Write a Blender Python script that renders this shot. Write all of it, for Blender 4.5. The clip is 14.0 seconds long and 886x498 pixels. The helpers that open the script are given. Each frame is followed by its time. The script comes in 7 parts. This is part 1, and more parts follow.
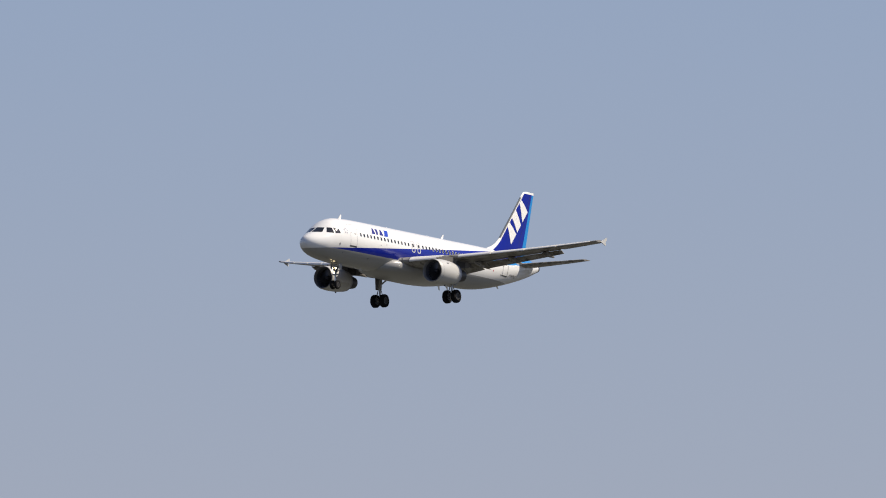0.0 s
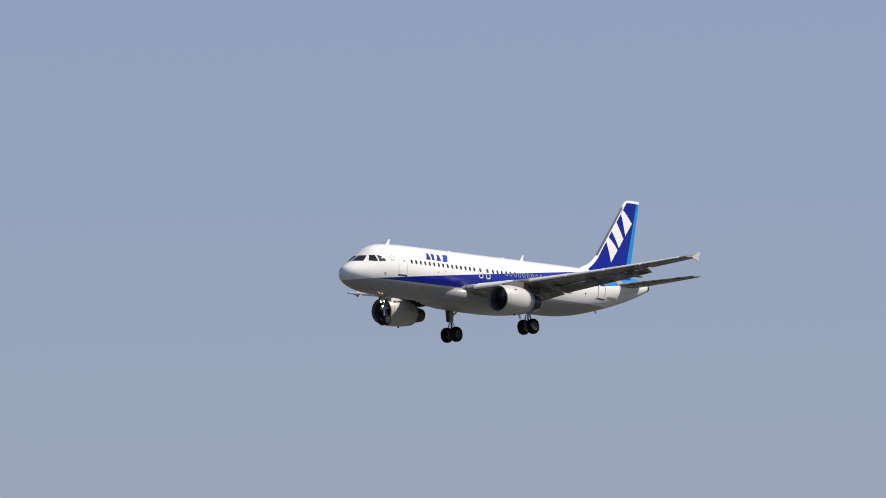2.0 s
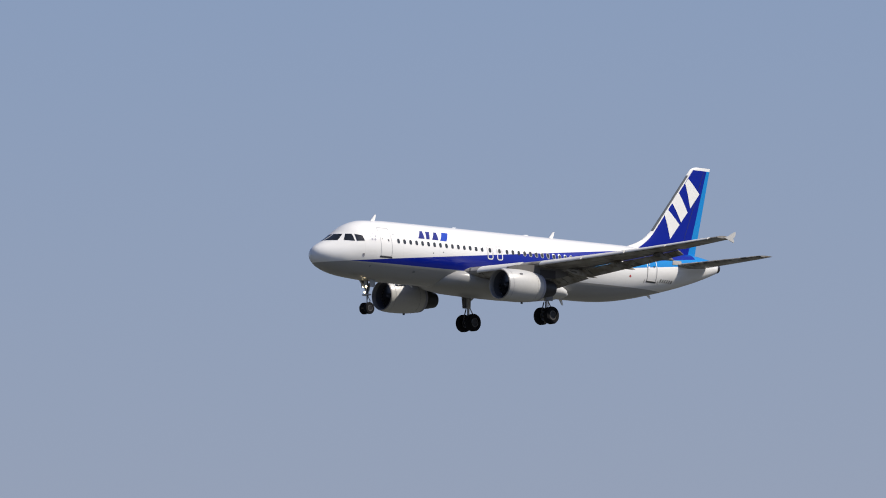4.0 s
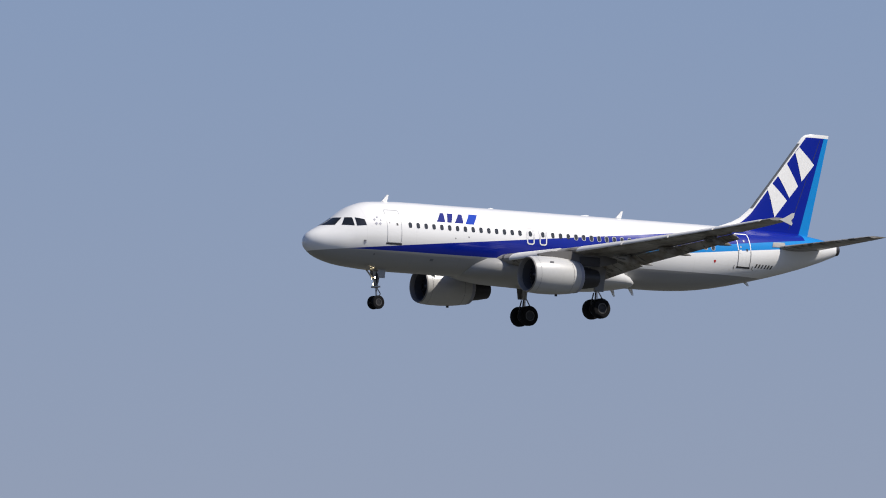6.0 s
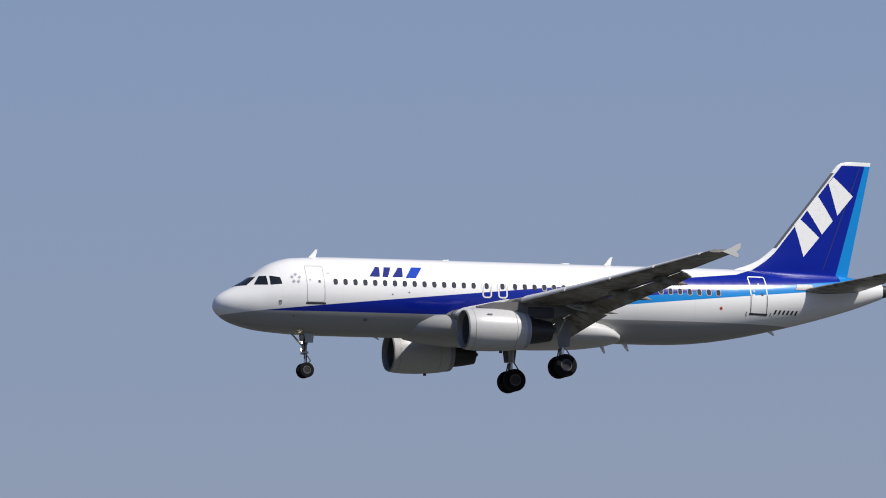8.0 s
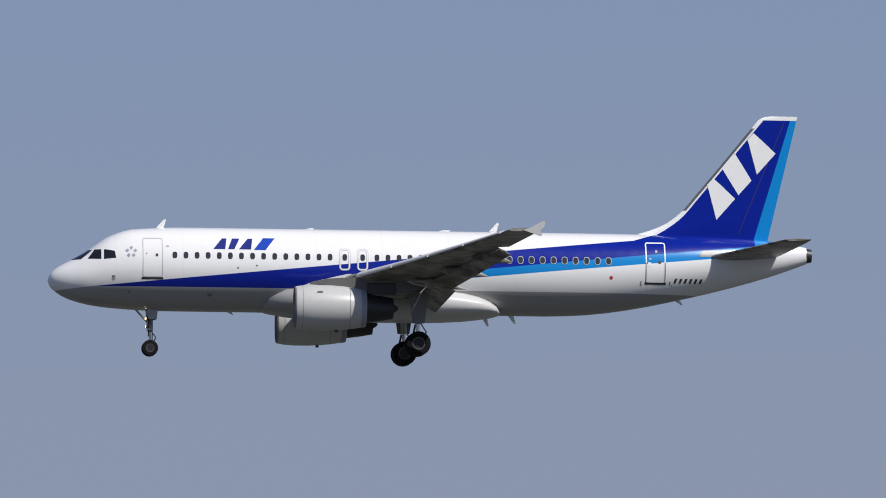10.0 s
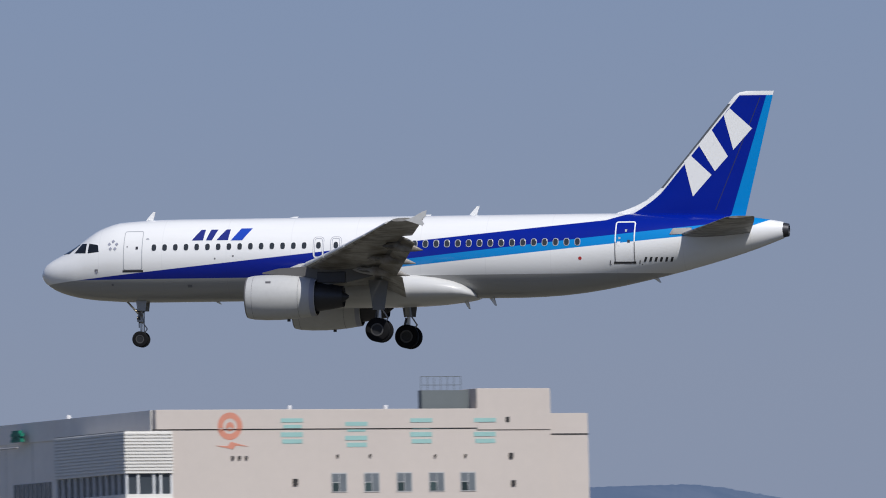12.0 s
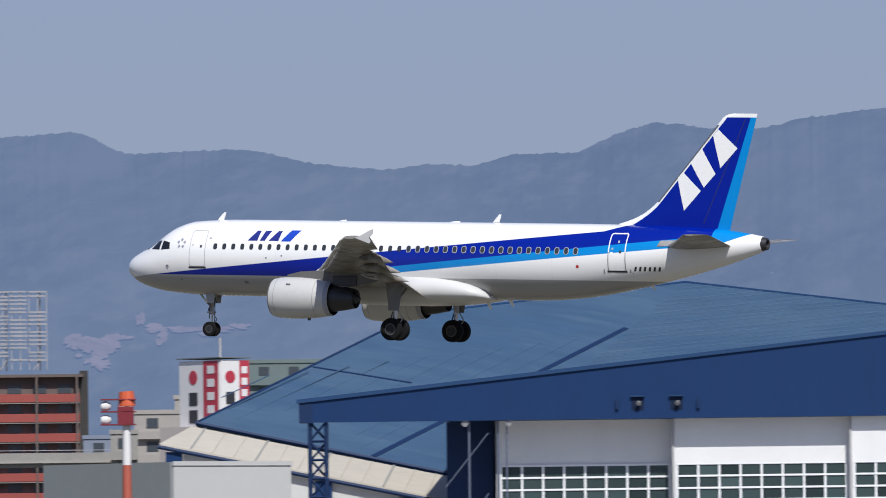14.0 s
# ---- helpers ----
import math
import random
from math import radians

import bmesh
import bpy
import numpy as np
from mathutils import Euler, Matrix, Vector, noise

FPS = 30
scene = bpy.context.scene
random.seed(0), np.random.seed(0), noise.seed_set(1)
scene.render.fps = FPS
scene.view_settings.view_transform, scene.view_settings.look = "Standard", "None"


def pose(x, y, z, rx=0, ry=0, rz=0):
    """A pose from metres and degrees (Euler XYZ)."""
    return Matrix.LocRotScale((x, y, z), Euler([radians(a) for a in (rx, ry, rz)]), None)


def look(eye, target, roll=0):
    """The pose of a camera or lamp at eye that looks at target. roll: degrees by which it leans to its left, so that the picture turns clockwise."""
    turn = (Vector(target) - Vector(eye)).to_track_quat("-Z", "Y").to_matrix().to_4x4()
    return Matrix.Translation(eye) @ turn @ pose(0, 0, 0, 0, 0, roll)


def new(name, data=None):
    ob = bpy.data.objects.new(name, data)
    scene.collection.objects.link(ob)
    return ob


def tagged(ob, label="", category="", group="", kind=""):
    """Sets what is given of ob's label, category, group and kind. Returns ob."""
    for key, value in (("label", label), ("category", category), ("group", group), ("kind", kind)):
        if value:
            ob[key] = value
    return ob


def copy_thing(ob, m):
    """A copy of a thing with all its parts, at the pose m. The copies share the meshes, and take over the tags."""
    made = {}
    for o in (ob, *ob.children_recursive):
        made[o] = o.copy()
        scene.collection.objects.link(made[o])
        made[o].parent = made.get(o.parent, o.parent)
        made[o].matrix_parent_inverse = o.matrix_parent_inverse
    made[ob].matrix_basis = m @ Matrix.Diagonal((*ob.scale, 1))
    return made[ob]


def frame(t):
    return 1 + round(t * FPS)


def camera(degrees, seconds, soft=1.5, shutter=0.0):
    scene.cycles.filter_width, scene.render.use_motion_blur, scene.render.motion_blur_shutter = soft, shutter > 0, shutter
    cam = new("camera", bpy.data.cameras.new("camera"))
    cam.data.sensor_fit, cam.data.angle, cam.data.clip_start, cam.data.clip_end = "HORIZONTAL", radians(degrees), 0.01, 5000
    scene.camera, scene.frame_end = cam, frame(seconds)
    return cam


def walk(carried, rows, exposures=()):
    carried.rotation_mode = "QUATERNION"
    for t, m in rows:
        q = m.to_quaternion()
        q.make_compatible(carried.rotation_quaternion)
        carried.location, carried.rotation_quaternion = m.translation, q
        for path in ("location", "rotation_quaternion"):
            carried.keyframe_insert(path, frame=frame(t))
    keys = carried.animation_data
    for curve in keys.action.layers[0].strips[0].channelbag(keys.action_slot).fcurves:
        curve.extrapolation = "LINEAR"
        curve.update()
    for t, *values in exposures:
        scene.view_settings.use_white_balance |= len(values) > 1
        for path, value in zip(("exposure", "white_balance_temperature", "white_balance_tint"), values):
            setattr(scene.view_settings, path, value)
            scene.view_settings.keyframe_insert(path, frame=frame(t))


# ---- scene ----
EYE = (0.0, 0.0, 5.0)
FOV = 5.2258

# seconds, pan (degrees to the left of +Y), tilt, roll
CAM_ROWS = [
    (0, -57.035, 5.199, -0.423), (0.5, -55.345, 5.285, -0.376), (1, -53.613, 5.396, -0.564), (1.5, -52.418, 5.5, -0.986), (2, -50.956, 5.415, -1.316),
    (2.5, -49.185, 5.328, -1.36), (2.7, -48.422, 5.288, -1.321), (3.2, -46.583, 5.3, -1.264), (3.7, -44.604, 5.318, -1.138), (4.2, -42.482, 5.331, -1.005),
    (4.8, -39.719, 5.324, -0.927), (5, -38.93, 5.21, -0.892), (5.5, -36.365, 5.141, -0.742), (6, -33.2, 5.123, -0.853), (6.5, -30.278, 5.248, -1.284),
    (7, -27.421, 5.298, -1.647), (7.5, -24.35, 5.247, -1.864), (8, -20.606, 5.1, -1.431), (8.5, -17.11, 4.827, -0.908), (9, -13.9, 4.602, -0.791),
    (9.2, -12.452, 4.56, -0.93), (9.7, -8.542, 4.353, -0.974), (10.2, -4.56, 4.111, -1.071), (10.7, -0.542, 3.847, -1.173), (11.3, 4.292, 3.522, -1.233),
    (11.5, 5.88, 3.379, -1.292), (11.6, 6.652, 3.309, -1.273), (11.9, 9.008, 3.133, -1.344), (12, 9.823, 3.087, -1.334), (12.2, 11.374, 2.946, -1.343),
    (12.5, 13.677, 2.796, -1.307), (12.8, 15.959, 2.638, -1.096), (13, 17.486, 2.543, -0.966), (13.1, 18.223, 2.471, -0.884), (13.4, 20.418, 2.302, -0.704),
    (13.5, 21.143, 2.251, -0.646), (13.7, 22.551, 2.114, -0.617), (14, 24.526, 1.98, -0.654),
]


def aim(pan, tilt, roll):
    return pose(*EYE, 90 + tilt, 0, pan) @ pose(0, 0, 0, 0, 0, roll)


cam = camera(FOV, 14.0, soft=1.0, shutter=0.07)
walk(cam, [(t, aim(p, e, r)) for t, p, e, r in CAM_ROWS],
     exposures=[(0.0, 0.27, 7400, 10), (2.5, 0.18, 7100, 10), (5.0, 0.08, 6800, 10), (7.5, 0.0, 6620, 10), (9.0, -0.08, 6570, 10),
                (11.5, -0.22, 6320, 10), (12.0, -0.24, 6250, 10), (12.5, -0.31, 6150, 10), (13.0, -0.29, 6270, 10), (13.5, -0.16, 6300, 10), (14.0, 0.07, 6300, 10)])

# ---- sky, sun ----
SUN_AZ, SUN_EL = 141.0, 48.0
world = bpy.data.worlds.new("sky")
scene.world = world
world.use_nodes = True
wn, wl = world.node_tree.nodes, world.node_tree.links
wn.clear()
sky = wn.new("ShaderNodeTexSky")
sky.sky_type = "NISHITA"
sky.sun_disc = False
sky.sun_elevation, sky.sun_rotation = radians(SUN_EL), radians(SUN_AZ)
sky.altitude, sky.air_density, sky.dust_density, sky.ozone_density = 0, 1.0, 1.0, 3.0
sky_tint = wn.new("ShaderNodeVectorMath")
sky_tint.operation = "MULTIPLY"
sky_tint.inputs[1].default_value = (0.07, 0.07, 0.085)
wl.new(sky.outputs["Color"], sky_tint.inputs[0])
# spring haze: an even grey-blue veil that thins out upwards, all round the horizon
sky_co = wn.new("ShaderNodeTexCoord")
sky_xyz = wn.new("ShaderNodeSeparateXYZ")
wl.new(sky_co.outputs["Generated"], sky_xyz.inputs[0])
veil = wn.new("ShaderNodeMapRange")
veil.interpolation_type = "SMOOTHSTEP"
for key, value in (("From Min", 0.0), ("From Max", 0.5), ("To Min", 0.92), ("To Max", 0.0)):
    veil.inputs[key].default_value = value
wl.new(sky_xyz.outputs["Z"], veil.inputs["Value"])
low_high = wn.new("ShaderNodeMapRange")
for key, value in (("From Min", 0.04), ("From Max", 0.125), ("To Min", 0.0), ("To Max", 1.0)):
    low_high.inputs[key].default_value = value
wl.new(sky_xyz.outputs["Z"], low_high.inputs["Value"])
haze = wn.new("ShaderNodeMix")
haze.data_type = "RGBA"
haze.inputs[6].default_value = (0.288, 0.336, 0.456, 1)
haze.inputs[7].default_value = (0.227, 0.315, 0.499, 1)
wl.new(low_high.outputs["Result"], haze.inputs[0])
air = wn.new("ShaderNodeMix")
air.data_type = "RGBA"
wl.new(veil.outputs["Result"], air.inputs[0])
wl.new(sky_tint.outputs[0], air.inputs[6])
wl.new(haze.outputs[2], air.inputs[7])
sky_bg = wn.new("ShaderNodeBackground")
sky_out = wn.new("ShaderNodeOutputWorld")
wl.new(air.outputs[2], sky_bg.inputs["Color"])
wl.new(sky_bg.outputs["Background"], sky_out.inputs["Surface"])

sun = new("sun", bpy.data.lights.new("sun", "SUN"))
sun.data.energy, sun.data.angle, sun.data.color = 4.4, radians(0.53), (1.0, 0.96, 0.9)
a, e = radians(SUN_AZ), radians(SUN_EL)
sun.matrix_world = look((200 * math.sin(a) * math.cos(e), 200 * math.cos(a) * math.cos(e), 200 * math.sin(e)), (0, 0, 0))

# ---- materials ----
class Nodes:
    """Short hand for building a node material."""

    def __init__(self, name):
        self.mat = bpy.data.materials.new(name)
        self.mat.use_nodes = True
        self.n, self.l = self.mat.node_tree.nodes, self.mat.node_tree.links
        self.bsdf = self.n["Principled BSDF"]
        self.co = self.n.new("ShaderNodeTexCoord")

    def put(self, socket, value):
        if isinstance(value, bpy.types.NodeSocket):
            self.l.new(value, socket)
        else:
            socket.default_value = value

    def math(self, op, a, b=0.0, c=0.0):
        m = self.n.new("ShaderNodeMath")
        m.operation = op
        for s, v in zip(m.inputs, (a, b, c)):
            self.put(s, v)
        return m.outputs[0]

    def line(self, x, slope, at0):
        return self.math("MULTIPLY_ADD", x, slope, at0)

    def above(self, a, b, soft=0.02):
        """1 where a exceeds b, with a soft edge."""
        d = self.math("SUBTRACT", a, b)
        m = self.n.new("ShaderNodeMapRange")
        m.inputs["From Min"].default_value, m.inputs["From Max"].default_value = -soft / 2, soft / 2
        self.put(m.inputs["Value"], d)
        return m.outputs["Result"]

    def mix(self, f, a, b):
        m = self.n.new("ShaderNodeMix")
        m.data_type = "RGBA"
        self.put(m.inputs[0], f)
        for s, v in ((m.inputs[6], a), (m.inputs[7], b)):
            self.put(s, (*v, 1) if isinstance(v, tuple) and len(v) == 3 else v)
        return m.outputs[2]

    def noise(self, scale, detail=3.0, rough=0.55, stretch=None):
        t = self.n.new("ShaderNodeTexNoise")
        t.inputs["Scale"].default_value, t.inputs["Detail"].default_value, t.inputs["Roughness"].default_value = scale, detail, rough
        v = self.co.outputs["Object"]
        if stretch:
            mp = self.n.new("ShaderNodeMapping")
            mp.inputs["Scale"].default_value = stretch
            self.l.new(v, mp.inputs["Vector"])
            v = mp.outputs["Vector"]
        self.l.new(v, t.inputs["Vector"])
        return t.outputs["Fac"]

    def xyz(self):
        s = self.n.new("ShaderNodeSeparateXYZ")
        self.l.new(self.co.outputs["Object"], s.inputs[0])
        return s.outputs

    def scaled(self, color, factor):
        """Multiply a colour by a grey factor socket."""
        v = self.n.new("ShaderNodeVectorMath")
        v.operation = "SCALE"
        self.put(v.inputs[0], color if isinstance(color, bpy.types.NodeSocket) else color[:3])
        self.put(v.inputs[3], factor)
        return v.outputs[0]

    def worn(self, color, amount=0.15, fine=6.0, coarse=0.6, stretch=None):
        """Two scales of stain and grain on a colour."""
        f = self.math("ADD", self.math("MULTIPLY", self.noise(coarse, 4, 0.6, stretch), amount), self.math("MULTIPLY", self.noise(fine, 3), amount * 0.6))
        return self.scaled(color, self.math("ADD", f, 1.0 - 0.8 * amount))

    def done(self, color, rough=0.5, metal=0.0, bump=0.0, bump_scale=20.0, spec=0.5, coat=0.0):
        self.put(self.bsdf.inputs["Base Color"], (*color, 1) if isinstance(color, tuple) and len(color) == 3 else color)
        self.put(self.bsdf.inputs["Roughness"], rough)
        self.bsdf.inputs["Metallic"].default_value = metal
        self.bsdf.inputs["Specular IOR Level"].default_value = spec
        self.bsdf.inputs["Coat Weight"].default_value = coat
        if bump:
            b = self.n.new("ShaderNodeBump")
            b.inputs["Strength"].default_value, b.inputs["Distance"].default_value = bump, 0.02
            self.l.new(self.noise(bump_scale, 4), b.inputs["Height"])
            self.l.new(b.outputs["Normal"], self.bsdf.inputs["Normal"])
        return self.mat


def plain(name, color, rough=0.6, metal=0.0, wear=0.15, fine=6.0, coarse=0.5, bump=0.0, bump_scale=20.0, stretch=None, spec=0.5, coat=0.0):
    k = Nodes(name)
    return k.done(k.worn(color, wear, fine, coarse, stretch), rough, metal, bump, bump_scale, spec, coat)


def piece_paint(name, color, rough=0.6, spread=0.2, metal=0.0):
    """Like plain, each piece a little lighter or darker."""
    k = Nodes(name)
    info = k.n.new("ShaderNodeObjectInfo")
    f = k.line(info.outputs["Random"], spread, 1 - spread / 2)
    return k.done(k.scaled(k.worn(color, 0.15), f), rough, metal)


def lamp_glow(name, color, strength):
    k = Nodes(name)
    k.bsdf.inputs["Emission Color"].default_value = (*color, 1)
    k.bsdf.inputs["Emission Strength"].default_value = strength
    return k.done(color, 0.3)


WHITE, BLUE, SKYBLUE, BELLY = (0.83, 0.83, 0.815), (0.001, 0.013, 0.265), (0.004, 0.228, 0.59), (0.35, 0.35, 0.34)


def streaks(k):
    """Faint airflow dirt along the skin."""
    return k.line(k.noise(1.0, 4, 0.6, (0.25, 2.5, 2.5)), 0.09, 0.94)


def fuselage_paint():
    k = Nodes("fuselage_paint")
    x, y, z = k.xyz()
    s = k.math("SUBTRACT", 17.0, x)
    top = k.line(s, 0.099, -1.208)
    top = k.math("ADD", top, k.math("MULTIPLY", k.math("MAXIMUM", k.math("SUBTRACT", s, 28.2), 0.0), 0.22))
    dark = k.line(s, 0.103, -2.105)
    light = k.math("ADD", k.line(s, 0.096, -2.337), k.math("MULTIPLY", k.math("MAXIMUM", k.math("SUBTRACT", s, 34.6), 0.0), 0.28))
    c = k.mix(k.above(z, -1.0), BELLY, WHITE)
    c = k.mix(k.math("MULTIPLY", k.above(z, -1.0), k.above(z, light)), c, SKYBLUE)
    low = k.math("MINIMUM", dark, k.line(k.above(s, 16.0, 0.5), 9.0, -1.0))
    navy = k.math("MULTIPLY", k.above(z, -1.0), k.above(z, low))
    navy = k.math("MULTIPLY", navy, k.above(34.15, s))
    c = k.mix(navy, c, BLUE)
    up = k.math("MULTIPLY", k.above(z, top), k.above(33.0, s))
    c = k.mix(up, c, WHITE)
    seam = k.math("PINGPONG", s, 1.6)
    seam = k.math("MULTIPLY", k.above(0.018, seam, 0.02), 0.05)
    c = k.scaled(c, k.math("SUBTRACT", streaks(k), seam))
    return k.done(c, k.line(k.noise(3.0), 0.10, 0.16), 0.0, 0.0, 3.0, 0.4, 0.3)


def fin_paint():
    k = Nodes("fin_paint")
    x, y, z = k.xyz()
    s = k.math("SUBTRACT", 17.0, x)
    lead = k.math("SUBTRACT", s, k.line(z, 0.82, 28.10))
    low = k.math("MAXIMUM", k.math("SUBTRACT", 3.1, z), 0.0)
    edge = k.math("SUBTRACT", 0.27, k.math("MULTIPLY", k.math("MULTIPLY", low, low), 0.42))
    c = k.mix(k.above(s, k.line(z, 0.300, 33.63)), BLUE, SKYBLUE)
    c = k.mix(k.above(edge, lead), c, WHITE)
    grey = k.math("MULTIPLY", k.above(0.17, lead), k.math("MULTIPLY", k.above(z, 3.15), k.above(7.2, z)))
    c = k.mix(grey, c, (0.12, 0.13, 0.14))
    c = k.mix(k.above(z, 7.60), c, WHITE)
    return k.done(k.scaled(c, streaks(k)), 0.28, 0.0, 0.0, 3.0, 0.22, 0.0)


def fairing_paint():
    k = Nodes("fairing_paint")
    x, y, z = k.xyz()
    s = k.math("SUBTRACT", 17.0, x)
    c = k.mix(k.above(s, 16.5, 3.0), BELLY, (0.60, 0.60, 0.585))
    navy = k.math("MULTIPLY", k.above(z, -1.0), k.above(z, k.line(s, 0.06, -1.80)))
    c = k.mix(navy, c, BLUE)
    return k.done(k.scaled(c, streaks(k)), 0.3, spec=0.4, coat=0.1)


def wing_paint():
    """Grey wing skin: brownish mottling, partly painted ground bounce, chordwise streaks and darker access panels."""
    k = Nodes("wing_grey")
    c = k.mix(k.above(k.noise(0.9, 4, 0.6), 0.52, 0.2), (0.32, 0.31, 0.295), (0.16, 0.14, 0.11))
    c = k.mix(k.math("MULTIPLY", k.above(k.noise(2.2, 3, 0.6, (0.35, 1.6, 1.0)), 0.57, 0.05), 0.85), c, (0.06, 0.056, 0.05))
    return k.done(k.worn(c, 0.4, 5.0, 1.2, (0.5, 2.5, 1)), 0.36, coat=0.05)


M_FUS, M_FIN, M_FAIRING = fuselage_paint(), fin_paint(), fairing_paint()
M_WHITE = plain("white_paint", WHITE, 0.35, wear=0.1, coat=0.2)
M_DECAL_W = plain("white_decal", (0.82, 0.82, 0.80), 0.4, wear=0.05)
M_DECAL_B = plain("blue_decal", (0.02, 0.03, 0.20), 0.7, wear=0.05, spec=0.1)
M_DECAL_LB = plain("bright_blue_decal", (0.015, 0.06, 0.42), 0.7, wear=0.05, spec=0.1)
M_DARKLINE = plain("seal_grey", (0.16, 0.16, 0.17), 0.5, wear=0.1)
M_EXITLINE = plain("exit_outline", (0.33, 0.34, 0.40), 0.5, wear=0.05)
M_BLACK = plain("black_marking", (0.03, 0.03, 0.035), 0.5, wear=0.1)
M_RED = plain("red_marking", (0.45, 0.03, 0.03), 0.5, wear=0.1)
M_SLATGREY = plain("slat_pale_grey", (0.70, 0.69, 0.67), 0.35, wear=0.25, fine=4, coarse=0.7)
M_WING = wing_paint()
M_WINGDK = plain("flap_cove_grey", (0.13, 0.125, 0.12), 0.5, wear=0.25)
M_METAL = plain("bare_metal", (0.62, 0.62, 0.62), 0.28, 0.9, wear=0.1)
M_LIP = plain("dull_inlet_metal", (0.26, 0.25, 0.24), 0.5, 0.35, wear=0.25)
M_NACELLE = plain("nacelle_grey", (0.53, 0.53, 0.515), 0.35, wear=0.22, coat=0.2)
M_EXH = plain("exhaust_metal", (0.055, 0.055, 0.06), 0.45, 0.6, wear=0.3)
M_FAN = plain("fan_titanium", (0.10, 0.10, 0.11), 0.35, 0.8, wear=0.2)
M_INTAKE = plain("intake_liner", (0.09, 0.09, 0.10), 0.5, wear=0.1)
M_TYRE = plain("tyre_rubber", (0.011, 0.011, 0.012), 0.9, wear=0.3, bump=0.1, spec=0.12)
M_HUB = plain("wheel_hub", (0.030, 0.030, 0.032), 0.5, 0.2, wear=0.4, spec=0.3)
M_GEARDOOR = plain("gear_door_grey", (0.20, 0.20, 0.20), 0.45, wear=0.3)
M_HUBRING = plain("worn_hub_metal", (0.085, 0.082, 0.08), 0.5, 0.3, wear=0.5)
M_STRUT = plain("gear_strut", (0.34, 0.34, 0.33), 0.4, 0.2, wear=0.25)
M_GLASS = plain("cockpit_glass", (0.012, 0.014, 0.016), 0.06, wear=0.2, spec=0.8)
M_CABWIN = plain("cabin_window_glass", (0.035, 0.04, 0.045), 0.12, wear=0.2, spec=0.6)
M_WINFRAME = plain("window_surround", (0.40, 0.41, 0.43), 0.4, wear=0.05)
M_LAMP = lamp_glow("landing_lamp", (1.0, 0.82, 0.5), 9.0)
M_LAMPRIM = plain("lamp_rim", (0.2, 0.2, 0.2), 0.4, 0.6)


# ---- mesh helpers ----
def part(name, bm, material, parent=None, label="", smooth=False):
    """Link a bmesh as one mesh object, under a thing or a part."""
    me = bpy.data.meshes.new(name)
    bmesh.ops.recalc_face_normals(bm, faces=bm.faces)
    bm.to_mesh(me)
    bm.free()
    me.materials.append(material)
    if smooth:
        for p in me.polygons:
            p.use_smooth = True
        me.set_sharp_from_angle(angle=radians(40))
    ob = new(name, me)
    if parent:
        ob.parent = parent
    if label:
        ob["label"] = label
    return ob


def thing(name, label, category, m=None, group="", kind=""):
    ob = new(name)
    ob.empty_display_size = 0.5
    if m is not None:
        ob.matrix_world = m
    return tagged(ob, label, category, group, kind)


def box(bm, x0, x1, y0, y1, z0, z1, bevel=0.0):
    vs = [bm.verts.new((x, y, z)) for x in (x0, x1) for y in (y0, y1) for z in (z0, z1)]
    fs = [bm.faces.new([vs[i] for i in f]) for f in ((0, 1, 3, 2), (4, 6, 7, 5), (0, 4, 5, 1), (2, 3, 7, 6), (0, 2, 6, 4), (1, 5, 7, 3))]
    if bevel:
        es = list({e for f in fs for e in f.edges})
        bmesh.ops.bevel(bm, geom=es, offset=bevel, segments=2, affect="EDGES", profile=0.5)
    return bm


def boxed(*args, **kw):
    return box(bmesh.new(), *args, **kw)


def loft(bm, rings, cap=True, closed=True):
    rows = [[bm.verts.new(p) for p in r] for r in rings]
    n = len(rows[0])
    for a, b in zip(rows, rows[1:]):
        for i in range(n if closed else n - 1):
            j = (i + 1) % n
            bm.faces.new((a[i], a[j], b[j], b[i]))
    if cap:
        bm.faces.new(rows[0][::-1])
        bm.faces.new(rows[-1])
    return bm


def rod(bm, p0, p1, r0, r1=None, n=10):
    p0, p1 = Vector(p0), Vector(p1)
    r1 = r0 if r1 is None else r1
    q = (p1 - p0).to_track_quat("Z", "Y")
    ring = lambda p, r: [p + q @ Vector((r * math.cos(6.28319 * i / n), r * math.sin(6.28319 * i / n), 0)) for i in range(n)]
    return loft(bm, [ring(p0, r0), ring(p1, r1)])


def spin(bm, profile, center, axis="X", n=32, cap=False):
    """Turn a profile of (along, radius) round an axis through center."""
    rings = []
    for a, r in profile:
        ring = []
        for i in range(n):
            c, s = r * math.cos(2 * math.pi * i / n), r * math.sin(2 * math.pi * i / n)
            ring.append(Vector(center) + Vector({"X": (a, c, s), "Y": (c, a, s), "Z": (c, s, a)}[axis]))
        rings.append(ring)
    return loft(bm, rings, cap)


def prism(bm, pts, y0, y1):
    """A polygon in (x, z), thick from y0 to y1."""
    return loft(bm, [[(x, y0, z) for x, z in pts], [(x, y1, z) for x, z in pts]])


